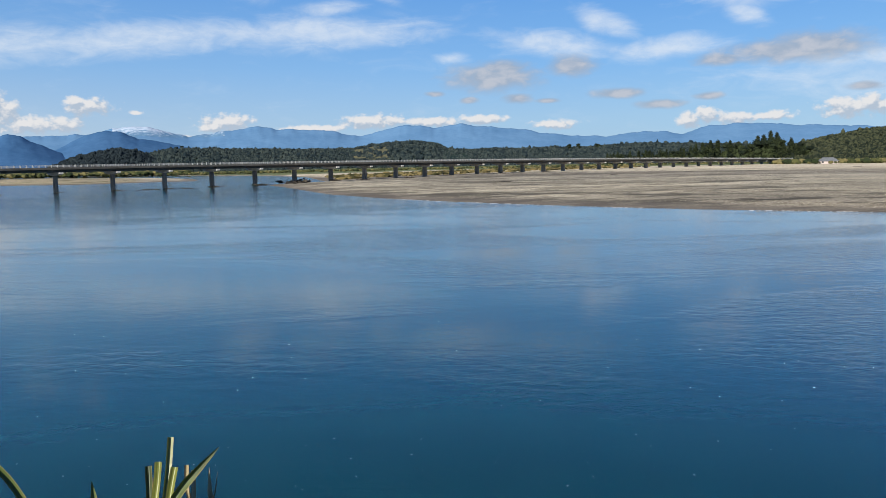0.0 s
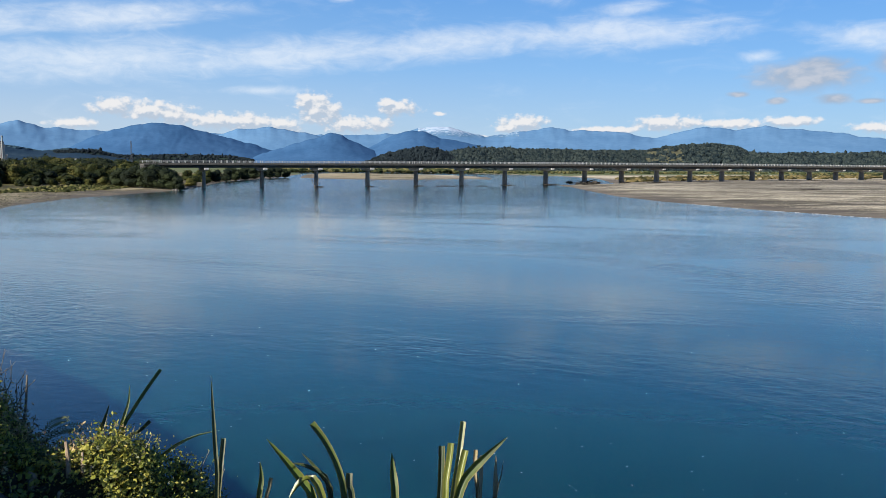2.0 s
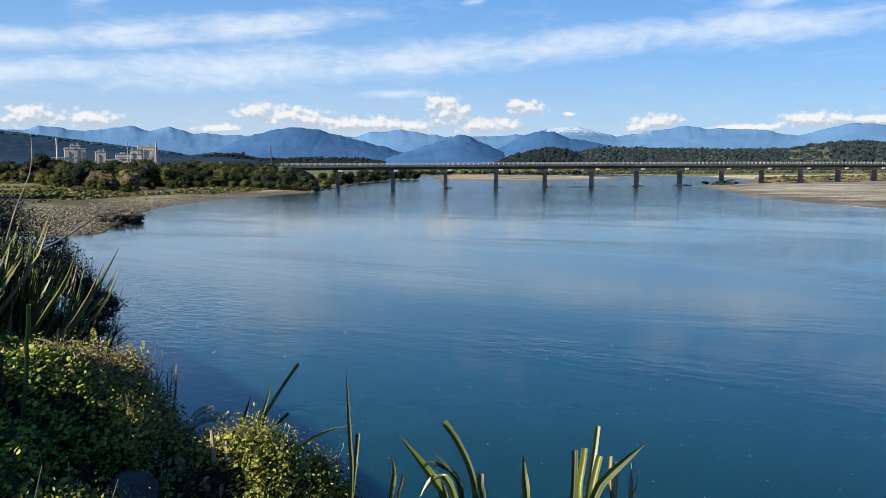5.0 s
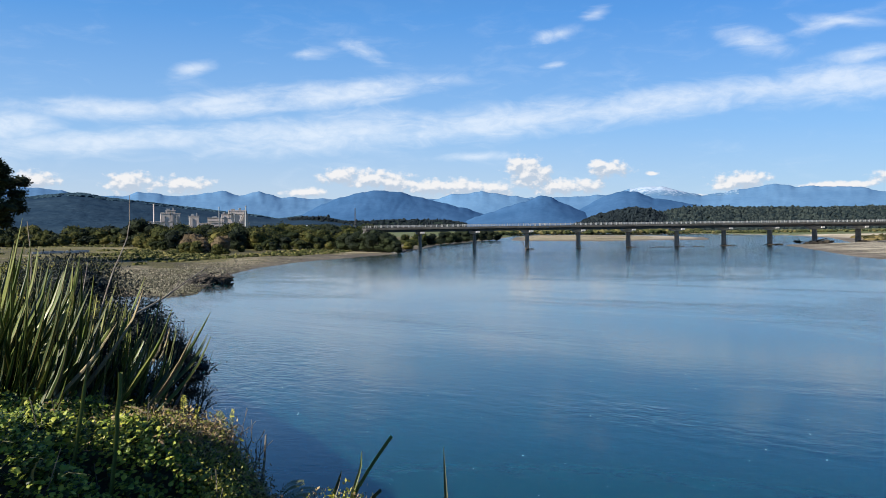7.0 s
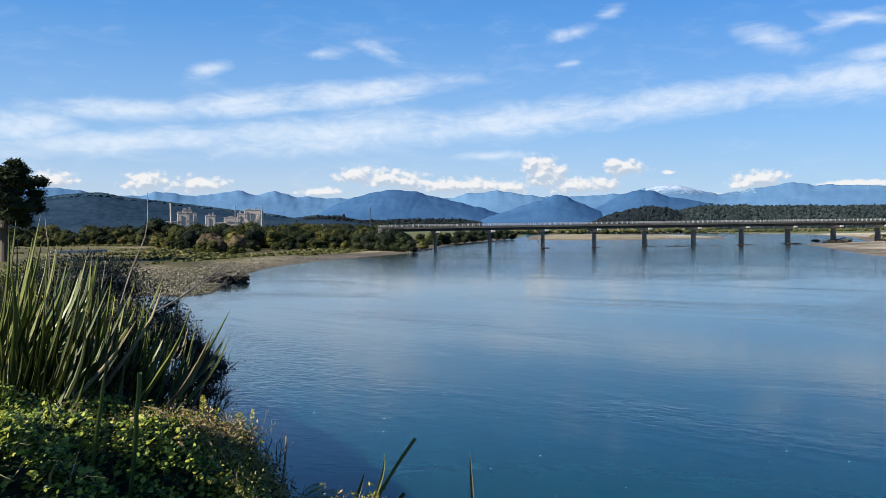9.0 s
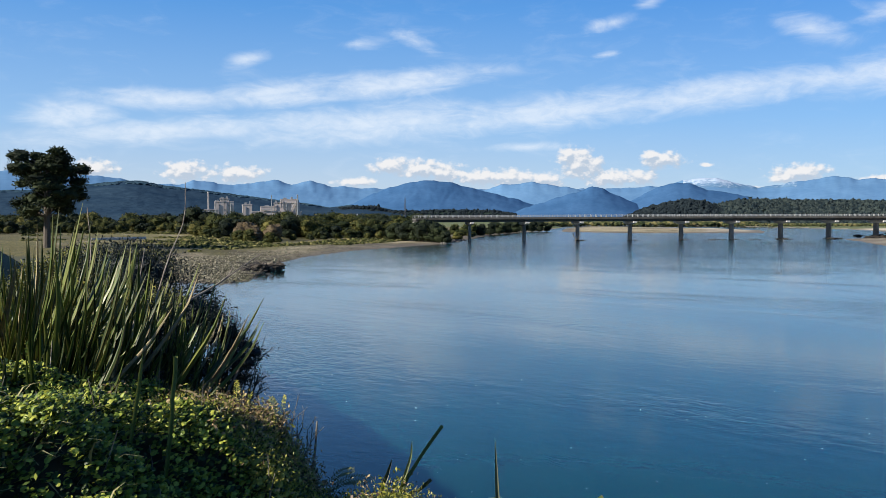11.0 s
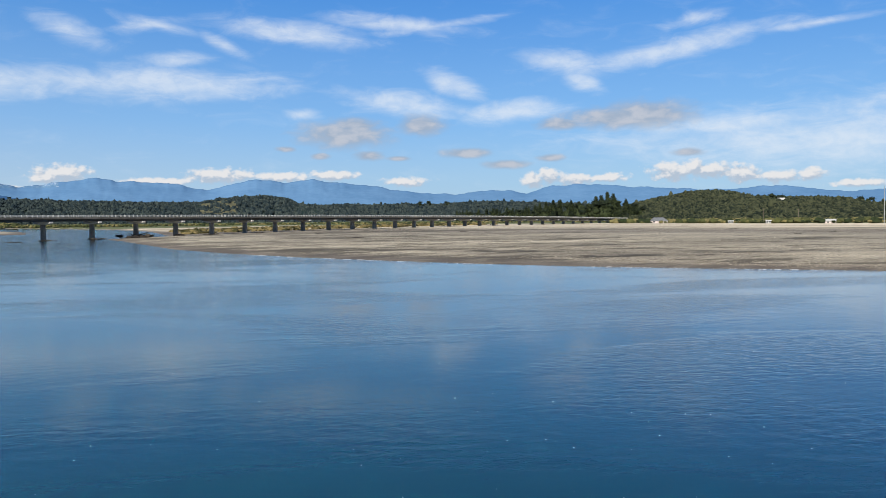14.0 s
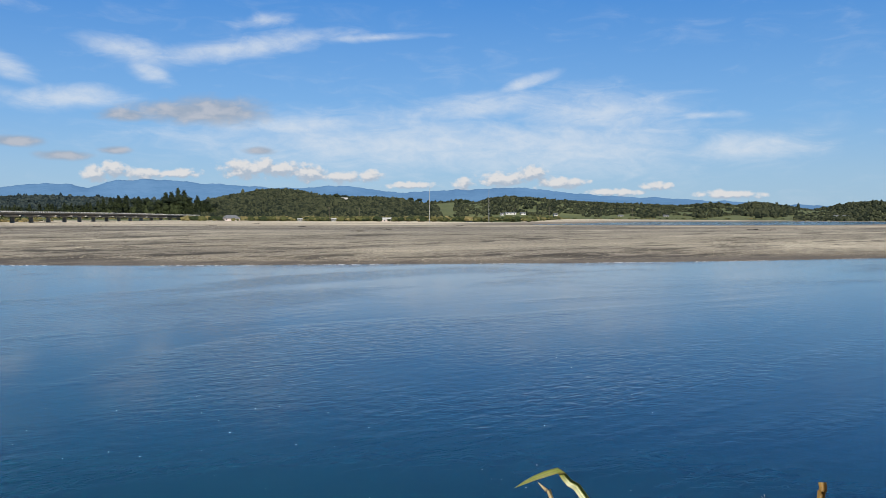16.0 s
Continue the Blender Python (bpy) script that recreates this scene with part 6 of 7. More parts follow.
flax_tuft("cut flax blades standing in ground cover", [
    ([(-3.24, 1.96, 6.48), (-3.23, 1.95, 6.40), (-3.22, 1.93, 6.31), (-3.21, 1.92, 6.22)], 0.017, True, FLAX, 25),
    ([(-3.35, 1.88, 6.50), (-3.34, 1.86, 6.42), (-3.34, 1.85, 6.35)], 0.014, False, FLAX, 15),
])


def flax_bushes():
    """Large flax plants: fans of broad blades that arch over, each blade a piece of its own on shared meshes."""
    rng = np.random.default_rng(81)
    shapes = []
    for i in range(10):
        bend = (0.06, 0.12, 0.2, 0.28, 0.36, 0.08, 0.16, 0.24, 0.5, 0.62)[i]
        fall = bend * (0.5 if bend < 0.4 else 0.8)
        pts = [(bend * math.sin(u * 1.6) ** 2 * 1.1, 0.03 * math.sin(u * 4 + i), u - fall * u ** 3) for u in (1.0, 0.8, 0.6, 0.4, 0.2, 0.0)]
        bm = blade_mesh(pts, 0.033, False, Vector((0, 1, 0)), 0.45, 12, 0.0, 1.5)
        me = bpy.data.meshes.new("blade")
        bm.to_mesh(me)
        bm.free()
        me.polygons.foreach_set("use_smooth", [True] * len(me.polygons))
        shapes.append(me)
    skins = {}
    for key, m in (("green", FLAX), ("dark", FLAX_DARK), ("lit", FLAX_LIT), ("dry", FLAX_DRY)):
        skins[key] = []
        for me in shapes:
            c = me.copy()
            c.materials.append(m)
            skins[key].append(c)
    # last number 1: bush mostly of the dark copy, standing in for shade
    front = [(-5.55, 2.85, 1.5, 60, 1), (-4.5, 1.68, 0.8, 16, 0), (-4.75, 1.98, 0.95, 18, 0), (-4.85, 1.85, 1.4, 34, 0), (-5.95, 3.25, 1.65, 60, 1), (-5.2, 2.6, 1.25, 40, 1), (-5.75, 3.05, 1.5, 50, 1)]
    tall_ones = [(-5.35, 2.2, 1.75, 105, 0), (-5.75, 2.15, 2.05, 120, 0), (-6.2, 2.35, 2.1, 100, 0), (-7.2, 2.75, 2.2, 90, 0), (-8.2, 3.3, 2.0, 80, 0), (-6.6, 2.5, 2.1, 105, 0), (-7.5, 2.9, 1.95, 85, 0)]
    back = [(-6.0, 2.65, 2.1, 110, 0), (-6.7, 3.0, 2.25, 120, 0), (-7.3, 3.35, 2.3, 110, 0), (-7.8, 3.45, 2.3, 90, 0), (-7.9, 3.6, 2.35, 90, 0), (-6.4, 3.3, 2.2, 100, 0), (-5.9, 3.0, 1.95, 90, 0), (-6.2, 3.2, 2.0, 80, 0), (-5.55, 2.6, 1.95, 90, 0), (-6.9, 3.3, 2.3, 90, 0)]
    for x, y, tall, n, deep in front + tall_ones + back:
        z = height_at(x, y) + 0.12
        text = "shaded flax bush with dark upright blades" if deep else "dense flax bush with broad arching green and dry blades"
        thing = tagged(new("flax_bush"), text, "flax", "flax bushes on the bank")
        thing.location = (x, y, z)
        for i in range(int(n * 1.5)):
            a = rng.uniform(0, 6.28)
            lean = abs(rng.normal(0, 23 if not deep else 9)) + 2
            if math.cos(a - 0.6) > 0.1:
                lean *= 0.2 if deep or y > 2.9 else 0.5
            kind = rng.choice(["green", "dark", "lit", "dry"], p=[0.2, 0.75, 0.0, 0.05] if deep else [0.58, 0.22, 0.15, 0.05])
            bent = rng.integers(0, 6) if deep or rng.uniform() < 0.3 else rng.integers(2, 8)
            if math.cos(a - 0.6) > 0.6 and bent in (4, 7):
                bent -= 1
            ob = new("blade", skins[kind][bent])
            ob.parent = thing
            s = tall * rng.uniform(0.6, 1.0)
            w = rng.uniform(0.5, 1.7) / s
            r = rng.uniform(0, 0.3)
            ob.matrix_basis = Matrix.Translation((math.cos(a) * r, math.sin(a) * r, 0)) @ Matrix.Rotation(a, 4, "Z") @ Matrix.Rotation(radians(lean), 4, "Y") @ Matrix.Rotation(rng.uniform(-0.9, 0.9), 4, "Z") @ Matrix.Diagonal((s, s * w, s, 1))


flax_bushes()
COVER_EDGE = [(-1.9, 0.9), (-1.95, 1.6), (-2.15, 2.4), (-2.12, 3.0), (-2.3, 3.38), (-2.75, 3.32), (-3.25, 3.08), (-3.65, 3.26), (-4.2, 3.2), (-4.7, 3.3), (-5.6, 3.2), (-6.2, 2.2), (-5.8, 0.6), (-3.0, 0.3)]


def heaps(x, y):
    """Rounded heaps of foliage with narrow dark clefts between them."""
    return 2.0 * np.abs(np.sin(x * 6.1 + 1.3 * np.sin(y * 4.3)) * np.cos(y * 5.3 + 1.1 * np.sin(x * 3.7 + 1.0))) ** 0.6 - 1.0


def cover_height(x, y):
    plane = 6.104 - 0.2409 * x - 0.3532 * y
    z = np.minimum(plane, 6.25 - 0.3 * (np.maximum(y, 1.6) - 1.8)) - 0.07
    z = z + 0.09 * fractal(x * 3.1, y * 3.1, 4.0, 4) + 0.045 * heaps(x, y)
    z = z - 0.30 * np.exp(-((x + 3.3) / 0.3) ** 2 - ((y - 3.05) / 0.36) ** 2) - 0.15 * np.exp(-((x + 2.78) / 0.3) ** 2 - ((y - 3.12) / 0.3) ** 2)
    z = z - 0.05 * np.exp(-((x + 2.5) / 0.45) ** 2 - ((y - 2.35) / 0.3) ** 2) + 0.08 * np.exp(-((x + 3.95) / 0.28) ** 2 - ((y - 2.62) / 0.28) ** 2)
    z = z - 0.08 * ease(x, -3.6, -3.1) * ease(y, 2.1, 2.7)
    z = z + 0.12 * np.exp(-((x + 3.1) / 0.7) ** 2 - ((y - 1.4) / 0.26) ** 2) - 0.13 * np.exp(-((x + 2.75) / 0.5) ** 2 - ((y - 2.02) / 0.36) ** 2) + 0.07 * np.exp(-((x + 3.72) / 0.5) ** 2 - ((y - 2.85) / 0.3) ** 2) + 0.11 * np.exp(-((x + 2.62) / 0.3) ** 2 - ((y - 2.8) / 0.24) ** 2)
    z = z - 0.2 * ease(x, -3.15, -2.85) * (1 - ease(y, 2.15, 2.55)) + 0.05 * np.exp(-((x + 2.5) / 0.35) ** 2 - ((y - 2.85) / 0.25) ** 2)
    d = np.where(inside(x, y, COVER_EDGE), reach(x, y, COVER_EDGE, True), 0)
    g = land_height(x, y)[0]
    return g + (z - g) * ease(d, -0.05, 0.3), d


def round_leaves(p, size, rng, lift, sides=6):
    """Rounded, slightly cupped leaves that face up and tilt by lift."""
    n = len(p)
    nrm = np.stack([rng.normal(0, 0.65, n), rng.normal(0, 0.65, n), np.ones(n)], 1) + lift
    nrm /= np.linalg.norm(nrm, axis=1)[:, None]
    a = np.cross(nrm, rng.normal(size=(n, 3)))
    a /= np.linalg.norm(a, axis=1)[:, None]
    b = np.cross(nrm, a)
    s = (size * rng.uniform(0.55, 1.25, n))[:, None]
    ring = [p + nrm * s * 0.05]
    for k in range(sides):
        q = 2 * math.pi * k / sides
        rad = 1.0 if k else 0.72
        ring.append(p + (a * math.cos(q) + b * math.sin(q) * 0.9) * s * rad - nrm * s * 0.22 * rng.uniform(0.2, 1.4, (n, 1)))
    v = np.stack(ring, 1).reshape(-1, 3)
    off = (np.arange(n) * (sides + 1))[:, None, None]
    f = np.array([(0, 1 + k, 1 + (k + 1) % sides) for k in range(sides)])[None] + off
    return v, f.reshape(-1, 3)


def ground_cover():
    rng = np.random.default_rng(91)
    n = 46
    gx, gy = np.meshgrid(np.linspace(-6.3, -1.8, n), np.linspace(0.2, 3.6, n))
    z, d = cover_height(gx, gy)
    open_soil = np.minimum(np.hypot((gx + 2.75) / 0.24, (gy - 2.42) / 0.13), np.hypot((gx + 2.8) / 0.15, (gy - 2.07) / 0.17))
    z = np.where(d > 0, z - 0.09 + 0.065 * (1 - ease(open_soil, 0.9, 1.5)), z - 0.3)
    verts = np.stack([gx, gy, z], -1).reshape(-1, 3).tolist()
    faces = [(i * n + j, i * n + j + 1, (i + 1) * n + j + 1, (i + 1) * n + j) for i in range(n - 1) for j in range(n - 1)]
    # sheet under the leaves, its dark colour standing in for shade
    ob = mesh_object("leaf_litter", verts, faces, SHADE_GROUND, smooth=True)
    tagged(ob, "ground sheet darkened for the shade under the ground cover", "litter", kind="stuff")
    count = 130000
    x, y = rng.uniform(-6.2, -1.85, count), rng.uniform(0.35, 3.5, count)
    z, d = cover_height(x, y)
    ok = (d > 0.0) & (heaps(x, y) > rng.uniform(-1.0, -0.35, count))
    # bare soil round the cut stumps and the boulder
    bare = np.minimum(np.hypot((x + 2.75) / 0.24, (y - 2.42) / 0.13), np.hypot((x + 2.8) / 0.15, (y - 2.07) / 0.17))
    ok &= (bare + 0.25 * fractal(x * 7, y * 7, 5.0, 3) > 1.0) | (rng.uniform(size=count) < 0.3)
    x, y, z, d = x[ok], y[ok], z[ok], d[ok]
    depth = rng.uniform(0, 1, len(x)) ** 1.5
    z = z + 0.05 - 0.15 * depth
    p = np.stack([x, y, z], 1)
    tone = fractal(x * 1.7, y * 1.7, 6.0, 3) * 0.5 + (x + 3.25) * 0.9 + (y - 2.35) * 1.1
    rust = np.hypot((x + 3.72) / 0.6, (y - 2.95) / 0.42) + 0.45 * fractal(x * 6, y * 6, 3.0, 3) + rng.normal(0, 0.45, len(x)) < 1.0
    rust &= rng.uniform(size=len(x)) < 0.6
    crest = np.hypot((x + 3.95) / 0.45, (y - 2.62) / 0.4) + rng.normal(0, 0.3, len(x)) < 1.0
    gold = ((tone > 0.25) | crest) & ~rust
    green = ~gold & ~rust
    # tilt set between sun and camera so that the leaves look lit
    toward = np.array([0.08, -0.6, 0.3])
    for mask, mat_, size, name, text in ((green, IVY, 0.0128, "vine_leaves", "dense round-leaved green vine over the bank"), (gold, IVY_GOLD, 0.014, "weed_leaves", "small-leaved yellow-green weeds over the bank"), (rust, IVY_BROWN, 0.012, "withered_leaves", "withered brown foliage at the bank edge")):
        me = arrays_to_mesh(name, [round_leaves(p[mask], size, rng, toward, 7 if size > 0.0127 and name == "vine_leaves" else 6)], mat_)
        tagged(new(name, me), text, "ground cover", kind="stuff")
    # dense small leaves where the cover is fine
    extra = p[gold]
    extra = np.repeat(extra, 4, 0) + rng.normal(0, 0.035, (4 * len(extra), 3))
    dead = np.repeat(p[rust], 5, 0)
    dead = dead + rng.normal(0, 0.04, dead.shape)
    me = arrays_to_mesh("dead_leaves", [leaves(dead, 0.007, rng, np.tile([[0, 0, 0.4]], (len(dead), 1)), 3.2)], IVY_BROWN)
    tagged(new("dead_leaves", me), "fine dead brown leaves and stalks at the bank edge", "ground cover", kind="stuff")
    me = arrays_to_mesh("fine_leaves", [leaves(extra, 0.0075, rng, np.tile([[0, 0, 0.7]], (len(extra), 1)), 1.9)], IVY_GOLD)
    tagged(new("fine_leaves", me), "fine pointed yellow-green leaves among the weeds", "ground cover", kind="stuff")
    # leafy sprigs that stand above the rest
    for mask, mat_, number, name, text in ((gold, IVY_GOLD, 320, "weed_sprigs", "upright yellow-green sprigs of weed on the bank"), (green, IVY, 260, "vine_sprigs", "upright green shoots of vine on the bank"), (rust, IVY_BROWN, 160, "withered_sprigs", "upright withered brown sprigs at the bank edge")):
        roots = p[mask][rng.integers(0, int(mask.sum()), number)]
        way = np.column_stack([rng.normal(0, 0.3, number), rng.normal(0, 0.3, number), np.ones(number)])
        tall = np.minimum(rng.gamma(3.0, 0.028, number), 0.11)[:, None, None]
        step = np.linspace(0.1, 1.0, 14)[None, :, None]
        q = (roots[:, None, :] + way[:, None, :] * tall * step).reshape(-1, 3) + rng.normal(0, 0.006, (number * 14, 3))
        me = arrays_to_mesh(name, [leaves(q, 0.011, rng, None, 2.0)], mat_)
        tagged(new(name, me), text, "ground cover", kind="stuff")
    # thin stalks that stick out
    bm = bmesh.new()
    for i in range(260):
        k = rng.integers(0, len(p))
        q = Vector(p[k])
        tube(bm, q - Vector((0, 0, 0.08)), q + Vector((rng.normal(0, 0.05), rng.normal(0, 0.05), rng.uniform(0.04, 0.15))), 0.003, 0.0015, 4)
    tagged(part("dry_stalks", bm, TWIG), "thin dry stalks sticking out of the leaves", "stalks", kind="stuff")


ground_cover()


def fern(base, tips, label):
    thing = tagged(new("fern"), label, "fern", "ferns on the bank")
    thing.location = base
    rng = np.random.default_rng(int(abs(base[0]) * 100))
    for tip, size in tips:
        bm = bmesh.new()
        tip = Vector(tip) - Vector(base)
        line = curve_through([(0, 0, 0), tip * 0.5 + Vector((0, 0, 0.04)), tip], 22)
        for i in range(22):
            a, b = line[i], line[i + 1]
            t = (b - a).normalized()
            s = t.cross(Vector((0, -0.6, 1))).normalized()
            up = s.cross(t)
            w = size * math.sin(math.pi * min(1.0, 0.12 + 0.88 * (1 - i / 22))) ** 0.8
            va, vb = bm.verts.new(a - s * 0.002), bm.verts.new(a + s * 0.002)
            vc, vd = bm.verts.new(b + s * 0.002), bm.verts.new(b - s * 0.002)
            bm.faces.new((va, vb, vc, vd))
            if i < 3:
                continue
            for k in (-1, 1):
                o = s * k * w + t * w * 0.35 - up * w * 0.12
                q = [bm.verts.new(v) for v in (a, a + o * 0.5 + t * w * 0.16, a + o, a + o * 0.5 - t * w * 0.08)]
                bm.faces.new(q)
        part("frond", bm, IVY_GOLD if size < 0.038 else FLAX_DARK, thing)


fern((-4.08, 2.85, 5.82), [((-4.10, 2.86, 6.14), 0.035), ((-4.00, 2.90, 6.08), 0.03), ((-4.16, 2.80, 6.07), 0.03)], "yellow-green fern standing at the bank edge")
fern((-3.86, 2.98, 5.82), [((-3.84, 3.0, 6.07), 0.03), ((-3.92, 2.96, 6.05), 0.03)], "small yellow-green fern at the bank edge")
fern((-3.22, 2.72, 5.70), [((-3.05, 2.93, 5.77), 0.045), ((-3.10, 2.84, 5.83), 0.04), ((-3.14, 2.96, 5.72), 0.04)], "dark fern frond reaching over the bank")


def twig_spray(base, reach_up, n, label, seed, spread=0.12, r=0.004):
    rng = np.random.default_rng(seed)
    thing = tagged(new("dry_twigs"), label, "twigs", "dry twigs on the bank")
    thing.location = base
    for _ in range(n):
        bm = bmesh.new()
        q = Vector((rng.normal(0, spread * 0.6), rng.normal(0, spread * 0.4), 0))
        d = Vector((rng.normal(0, 0.35), rng.normal(0, 0.25), 1)).normalized()
        step = reach_up * rng.uniform(0.6, 1.1) / 5
        for i in range(5):
            e = q + d * step
            rr = r * (1 - i * 0.17)
            tube(bm, q, e, rr, rr * 0.83, 5)
            if i in (1, 2, 3):
                d2 = (d + Vector((rng.normal(0, 0.7), rng.normal(0, 0.5), rng.normal(0, 0.2)))).normalized()
                tube(bm, e, e + d2 * step * 0.9, rr * 0.6, rr * 0.25, 4)
                tube(bm, e + d2 * step * 0.5, e + d2 * step * 0.5 + (d2 + Vector((rng.normal(0, 0.8), 0, 0.5))).normalized() * step * 0.5, rr * 0.4, rr * 0.2, 4)
            q, d = e, (d + Vector((rng.normal(0, 0.25), rng.normal(0, 0.2), 0.1))).normalized()
        part("twig", bm, TWIG, thing)


twig_spray((-3.88, 2.98, 5.80), 0.30, 11, "bare grey twigs at the bank edge", 3)
twig_spray((-3.74, 3.08, 5.72), 0.26, 5, "bare grey twigs at the bank edge", 4, 0.06)
twig_spray((3.45, 2.05, 5.62), 0.17, 4, "bare pale twigs beside a cut stub", 5, 0.05, 0.003)
twig_spray((-2.95, 2.9, 5.55), 0.2, 4, "bare grey twigs in the undergrowth", 6, 0.1, 0.003)


def stick(points, r, label, material=None):
    bm = bmesh.new()
    line = curve_through(points, 8)
    sweep(bm, line, [r * (1 - 0.07 * i) for i in range(9)])
    tagged(part("stick", bm, material or TWIG), label, "stick", "bare sticks among the flax")


stick([(-3.68, 3.05, 5.62), (-3.67, 3.07, 5.75), (-3.66, 3.08, 5.93)], 0.010, "upright grey stake at the bank edge")
stick([(-6.02, 3.67, 6.37), (-6.15, 4.1, 6.50), (-6.25, 4.4, 6.62), (-6.36, 4.72, 6.74)], 0.011, "thin bare branch leaning over the water")
stick([(-6.15, 4.1, 6.50), (-6.12, 4.2, 6.58), (-6.18, 4.3, 6.66)], 0.006, "thin bare side branch")
stick([(-5.62, 3.2, 6.35), (-5.8, 3.45, 6.75), (-5.98, 3.7, 7.05), (-6.18, 3.84, 7.36)], 0.006, "dry flax seed stalk standing above the blades")
stick([(-5.35, 2.9, 6.2), (-5.45, 3.0, 6.5), (-5.6, 3.15, 6.85)], 0.006, "dry flax seed stalk among blades")
stick([(-6.0, 2.9, 6.4), (-6.1, 3.0, 6.8), (-6.25, 3.05, 7.15)], 0.006, "dry flax seed stalk among blades")
for k, (x, y, z, tall, r) in enumerate(((-2.75, 2.50, 5.69, 0.17, 0.015), (-2.70, 2.53, 5.68, 0.13, 0.012), (-2.67, 2.54, 5.67, 0.09, 0.008), (-2.90, 2.44, 5.66, 0.06, 0.028), (-2.72, 2.42, 5.63, 0.04, 0.018), (-2.63, 2.43, 5.62, 0.035, 0.014), (-2.6, 2.62, 5.66, 0.10, 0.012))):
    stick([(x, y, z - 0.12), (x + 0.008, y, z + tall * 0.4), (x + 0.012 * (k % 3 - 1), y + 0.01, z + tall)], r, "pale cut woody stump in the undergrowth", CUT_WOOD)


def boulder():
    bm = bmesh.new()
    bmesh.ops.create_icosphere(bm, subdivisions=3, radius=1)
    for v in bm.verts:
        k = 1 + 0.14 * noise.noise(v.co * 1.7) + 0.05 * noise.noise(v.co * 6)
        c = Vector((v.co.x * 0.085, v.co.y * 0.13, v.co.z * 0.12)) * k
        c.z = min(c.z, 0.075 - 1.1 * c.x - 0.2 * c.y)
        c.x = max(min(c.x, 0.065), -0.06 + 0.3 * c.y)
        v.co = c
    ob = part("boulder", bm, ROCK, smooth=True)
    ob.location = (-2.85, 2.14, 5.655)
    tagged(ob, "dark grey boulder half hidden by leaves", "boulder")


boulder()


def tea_tree():
    """Dark fine-leaved shrub that leans over the water from the bank."""
    rng = np.random.default_rng(101)
    base = Vector((-7.6, 4.3, height_at(-7.6, 4.3) - 0.1))
    thing = tagged(new("shrub"), "dark fine-leaved shrub leaning out over the water", "shrub")
    thing.location = base
    lumps = [(-8.1, 4.4, 6.15, 0.8, 0.7), (-7.55, 4.75, 6.1, 0.4, 0.32), (-7.8, 4.3, 5.5, 0.6, 0.6), (-8.7, 4.4, 6.0, 0.8, 0.85), (-7.4, 3.9, 4.95, 0.45, 0.45), (-7.0, 3.9, 5.6, 0.55, 0.55), (-6.7, 3.7, 5.3, 0.5, 0.5), (-7.9, 4.3, 6.55, 0.5, 0.3)]
    # dark lumps added in front as a stand-in for shade among the flax
    lumps += [(-6.0, 3.25, 5.95, 0.4, 0.5), (-5.65, 3.2, 5.7, 0.34, 0.45), (-6.4, 3.5, 6.1, 0.5, 0.5), (-5.35, 3.05, 5.75, 0.24, 0.28)]
    for _ in range(26):
        k = rng.uniform(0, 1)
        r = rng.uniform(0.07, 0.16)
        lumps.append((-7.5 + 0.55 * k + rng.normal(0, 0.12), 4.75 + rng.normal(0.05, 0.15), 6.25 - 0.75 * k + rng.normal(0, 0.14), r, r * 0.6))
    lumps = [(a - base.x, b - base.y, c - base.z, r, h) for a, b, c, r, h in lumps]
    pts, out = fill(lumps, 105000, rng, 0.3)
    inner = clumps(np.array(lumps)[:, :3], np.array(lumps)[:, [3, 3, 4]] * 0.5, rng, ICO2, 0.2)
    me = arrays_to_mesh("foliage", [leaves(pts, 0.012, rng, out, 2.8), inner], TEA_TREE)
    ob = new("foliage", me)
    ob.parent = thing
    twig_pts = []
    root = Vector((0.55, 0.1, 0.0))
    for k in range(30):
        u = k / 29
        e = Vector((-7.45 + 0.5 * math.sin(u * 2.6) + rng.normal(0, 0.05), 5.0 + rng.normal(0, 0.12), 6.42 - 1.15 * u + rng.normal(0, 0.05))) - base
        mid = root.lerp(e, 0.5) + Vector((0, 0, 0.16 - 0.1 * u))
        line = curve_through([root, mid, e], 9)
        bm = bmesh.new()
        for i in range(9):
            tube(bm, line[i], line[i + 1], 0.020 * (1 - i / 10), 0.020 * (1 - (i + 1) / 10), 5)
            if i < 3:
                continue
            way = (line[i + 1] - line[i]).normalized()
            for _ in range(5):
                d = (way + Vector(rng.normal(0, 0.55, 3)) + Vector((0, 0, 0.25))).normalized()
                q = line[i] + d * rng.uniform(0.07, 0.2)
                tube(bm, line[i], q, 0.0045, 0.0015, 4)
                for u2 in np.linspace(0.35, 1.2, 5):
                    twig_pts.append(line[i].lerp(q, float(u2)))
                d2 = (d + Vector(rng.normal(0, 0.5, 3))).normalized()
                q2 = line[i].lerp(q, 0.6) + d2 * rng.uniform(0.04, 0.1)
                tube(bm, line[i].lerp(q, 0.6), q2, 0.003, 0.001, 4)
                twig_pts.append(q2)
        part("branch", bm, BARK, thing)
    bm = bmesh.new()
    sweep(bm, curve_through([Vector((-6.78, 4.4, 4.3)) - base, Vector((-6.74, 4.5, 5.2)) - base, Vector((-6.82, 4.8, 5.62)) - base], 8), [0.022 - 0.0016 * i for i in range(9)])
    part("stem", bm, BARK, thing)
    tp = np.repeat(np.array([v[:] for v in twig_pts]), 4, 0)
    tp = tp + rng.normal(0, 0.016, tp.shape)
    me = arrays_to_mesh("leaf_sprays", [leaves(tp, 0.006, rng, None, 4.0)], TEA_TREE)
    ob = new("leaf_sprays", me)
    ob.parent = thing


tea_tree()


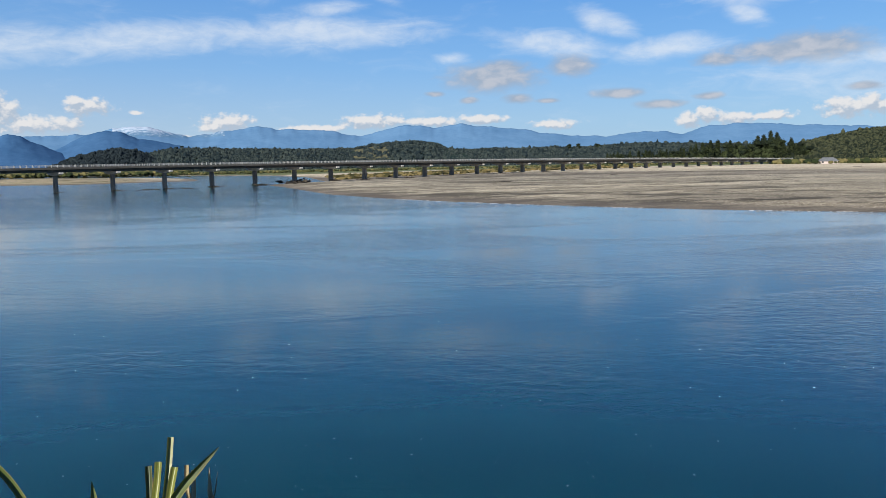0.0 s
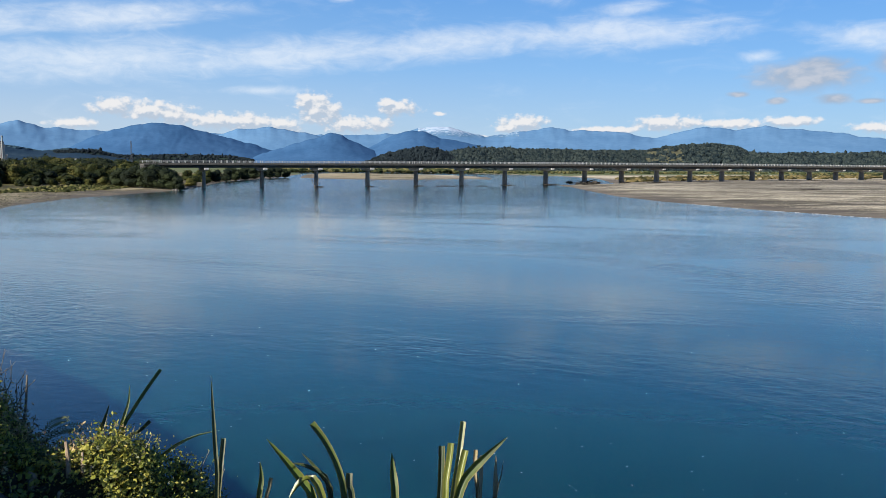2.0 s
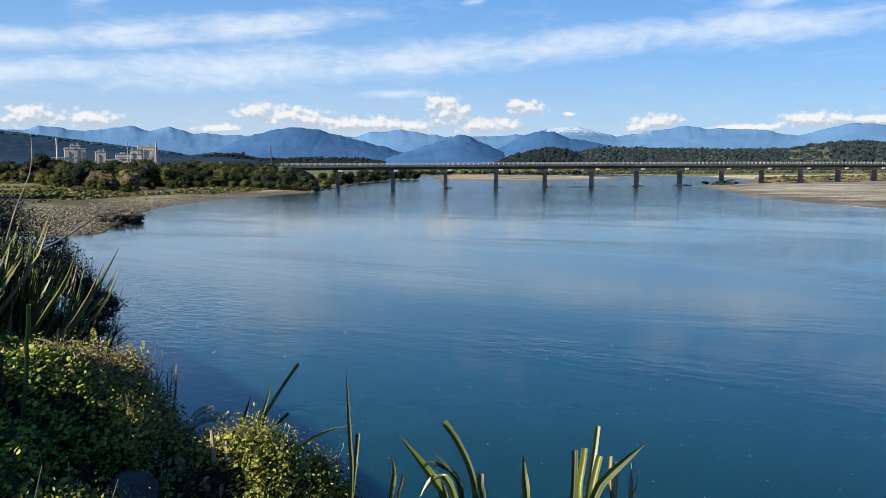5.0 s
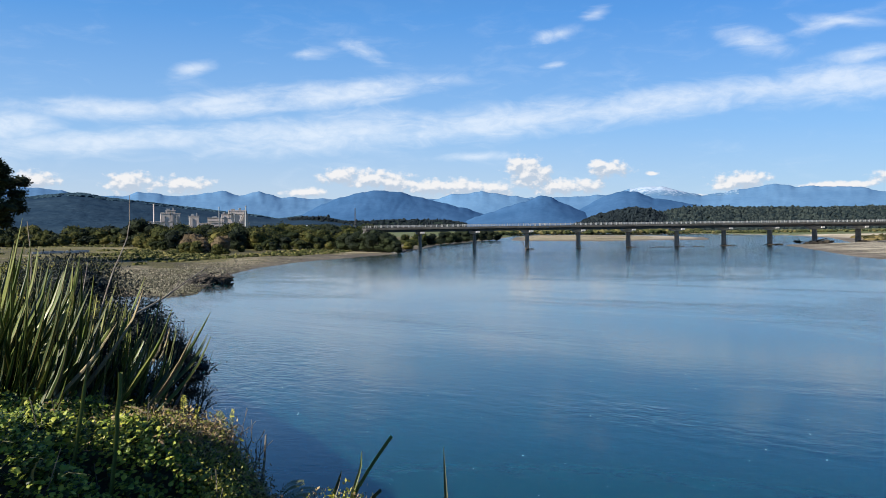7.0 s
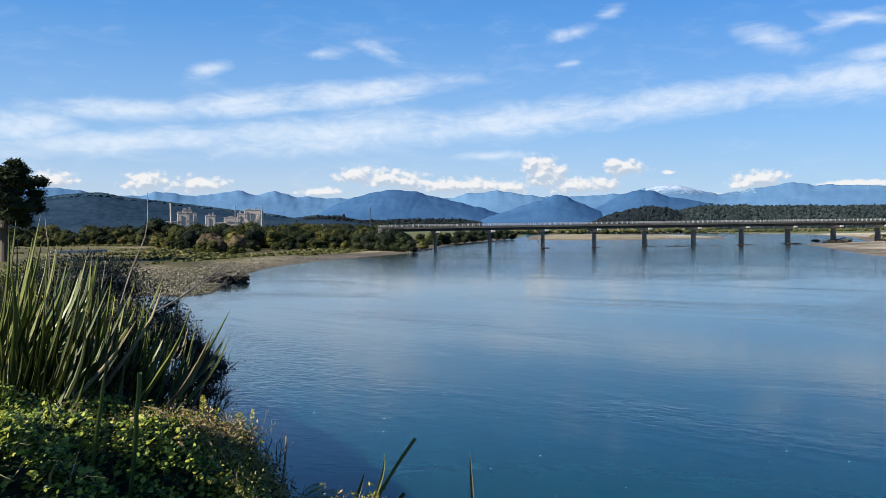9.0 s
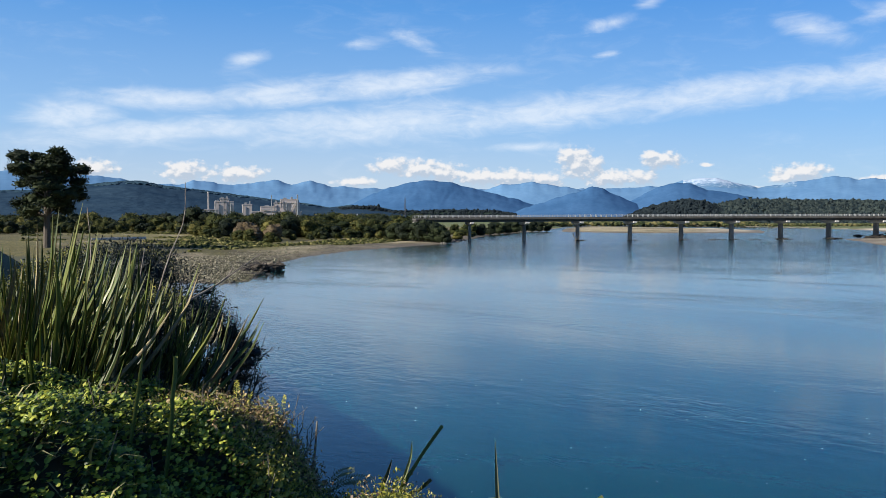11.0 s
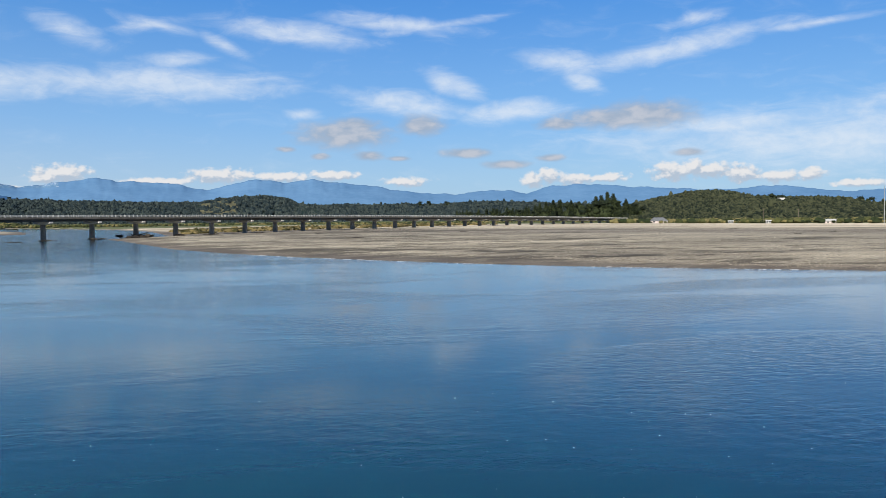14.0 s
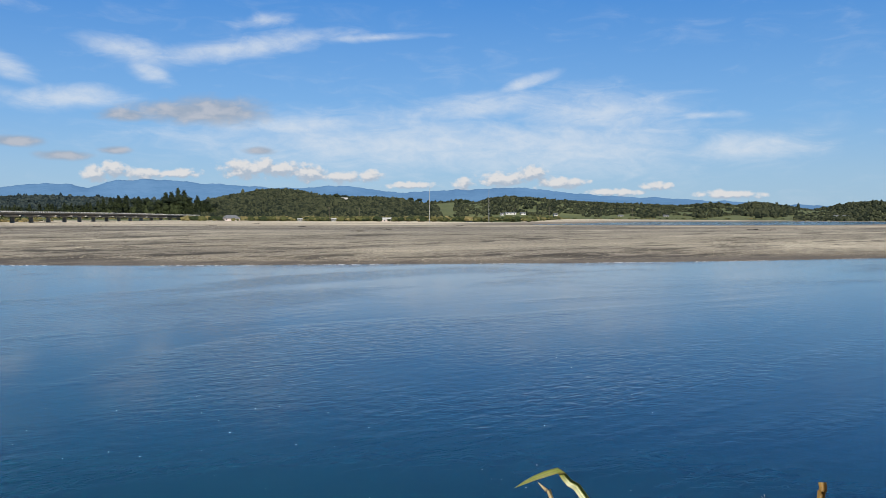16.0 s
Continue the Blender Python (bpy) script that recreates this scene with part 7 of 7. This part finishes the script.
def bank_bush(spots):
    """Leafy bushes behind the flax: stems and a loose crown of small leaves."""
    rng = np.random.default_rng(111)
    for x, y, z, tall, mat_, text in spots:
        thing = tagged(new("bush"), text, "bush", "bushes on the near bank")
        thing.location = (x, y, z)
        lumps = [(rng.normal(0, 0.3) * tall, rng.normal(0, 0.3) * tall, rng.uniform(0.3, 0.85) * tall, rng.uniform(0.18, 0.3) * tall, rng.uniform(0.14, 0.22) * tall) for _ in range(14)]
        pts, out = fill(lumps, 26000, rng, 0.1)
        ob = new("crown", arrays_to_mesh("crown", [leaves(pts, 0.016, rng, out, 1.8)], mat_))
        ob.parent = thing
        for a, b, c, r, h in lumps[:7]:
            bm = bmesh.new()
            tube(bm, (0, 0, -0.2), (a, b, c), 0.018, 0.005, 5)
            part("stem", bm, BARK, thing)


bank_bush([(-7.9, 4.0, 5.4, 1.05, OLIVE, "olive leafy bush behind the flax"), (-8.6, 4.1, 5.5, 1.3, OLIVE, "olive leafy bush behind the flax"), (-9.6, 4.0, 5.6, 1.1, OLIVE, "olive leafy bush behind the flax")])


def dry_grass():
    """Pale dry grass blades at the near edge of the ground cover."""
    rng = np.random.default_rng(121)
    bm = bmesh.new()
    for i in range(420):
        x, y = rng.uniform(-3.7, -2.3), rng.uniform(0.75, 1.5)
        z = float(cover_height(np.array([x]), np.array([y]))[0][0])
        a, long = rng.uniform(0, 6.28), rng.uniform(0.08, 0.22)
        d = Vector((math.cos(a) * 0.7, math.sin(a) * 0.7, rng.uniform(0.3, 1.0))).normalized()
        s = d.cross(Vector((0, 0, 1))).normalized() * 0.0035
        p = Vector((x, y, z - 0.03))
        q, e = p + d * long * 0.6, p + d * long + Vector((0, 0, -0.25 * long))
        v = [bm.verts.new(c) for c in (p - s, p + s, q + s, q - s, e)]
        bm.faces.new(v[:4])
        bm.faces.new((v[3], v[2], v[4]))
    tagged(part("dry_grass", bm, FLAX_DRY), "pale dry grass blades among the vine leaves", "grass", kind="stuff")


dry_grass()


def foam_flecks():
    """Small white flecks of foam drifting on the water."""
    rng = np.random.default_rng(131)
    bm = bmesh.new()
    for i in range(280):
        az, d = rng.uniform(-50, 55), 9.5 + rng.gamma(2.0, 9.0)
        x, y = math.sin(radians(az)) * d, math.cos(radians(az)) * d
        if height_at(x, y) > -0.1:
            continue
        r = rng.uniform(0.008, 0.022)
        ring = [bm.verts.new((x + math.cos(q) * r * rng.uniform(0.6, 1.3), y + math.sin(q) * r * rng.uniform(0.6, 1.3), 0.006)) for q in (0, 1.05, 2.1, 3.14, 4.2, 5.24)]
        top = bm.verts.new((x, y, 0.006 + r * 0.5))
        for k in range(6):
            bm.faces.new((ring[k], ring[(k + 1) % 6], top))
    tagged(part("foam_flecks", bm, PALE), "tiny white flecks of foam on the water", "foam", kind="stuff")


foam_flecks()
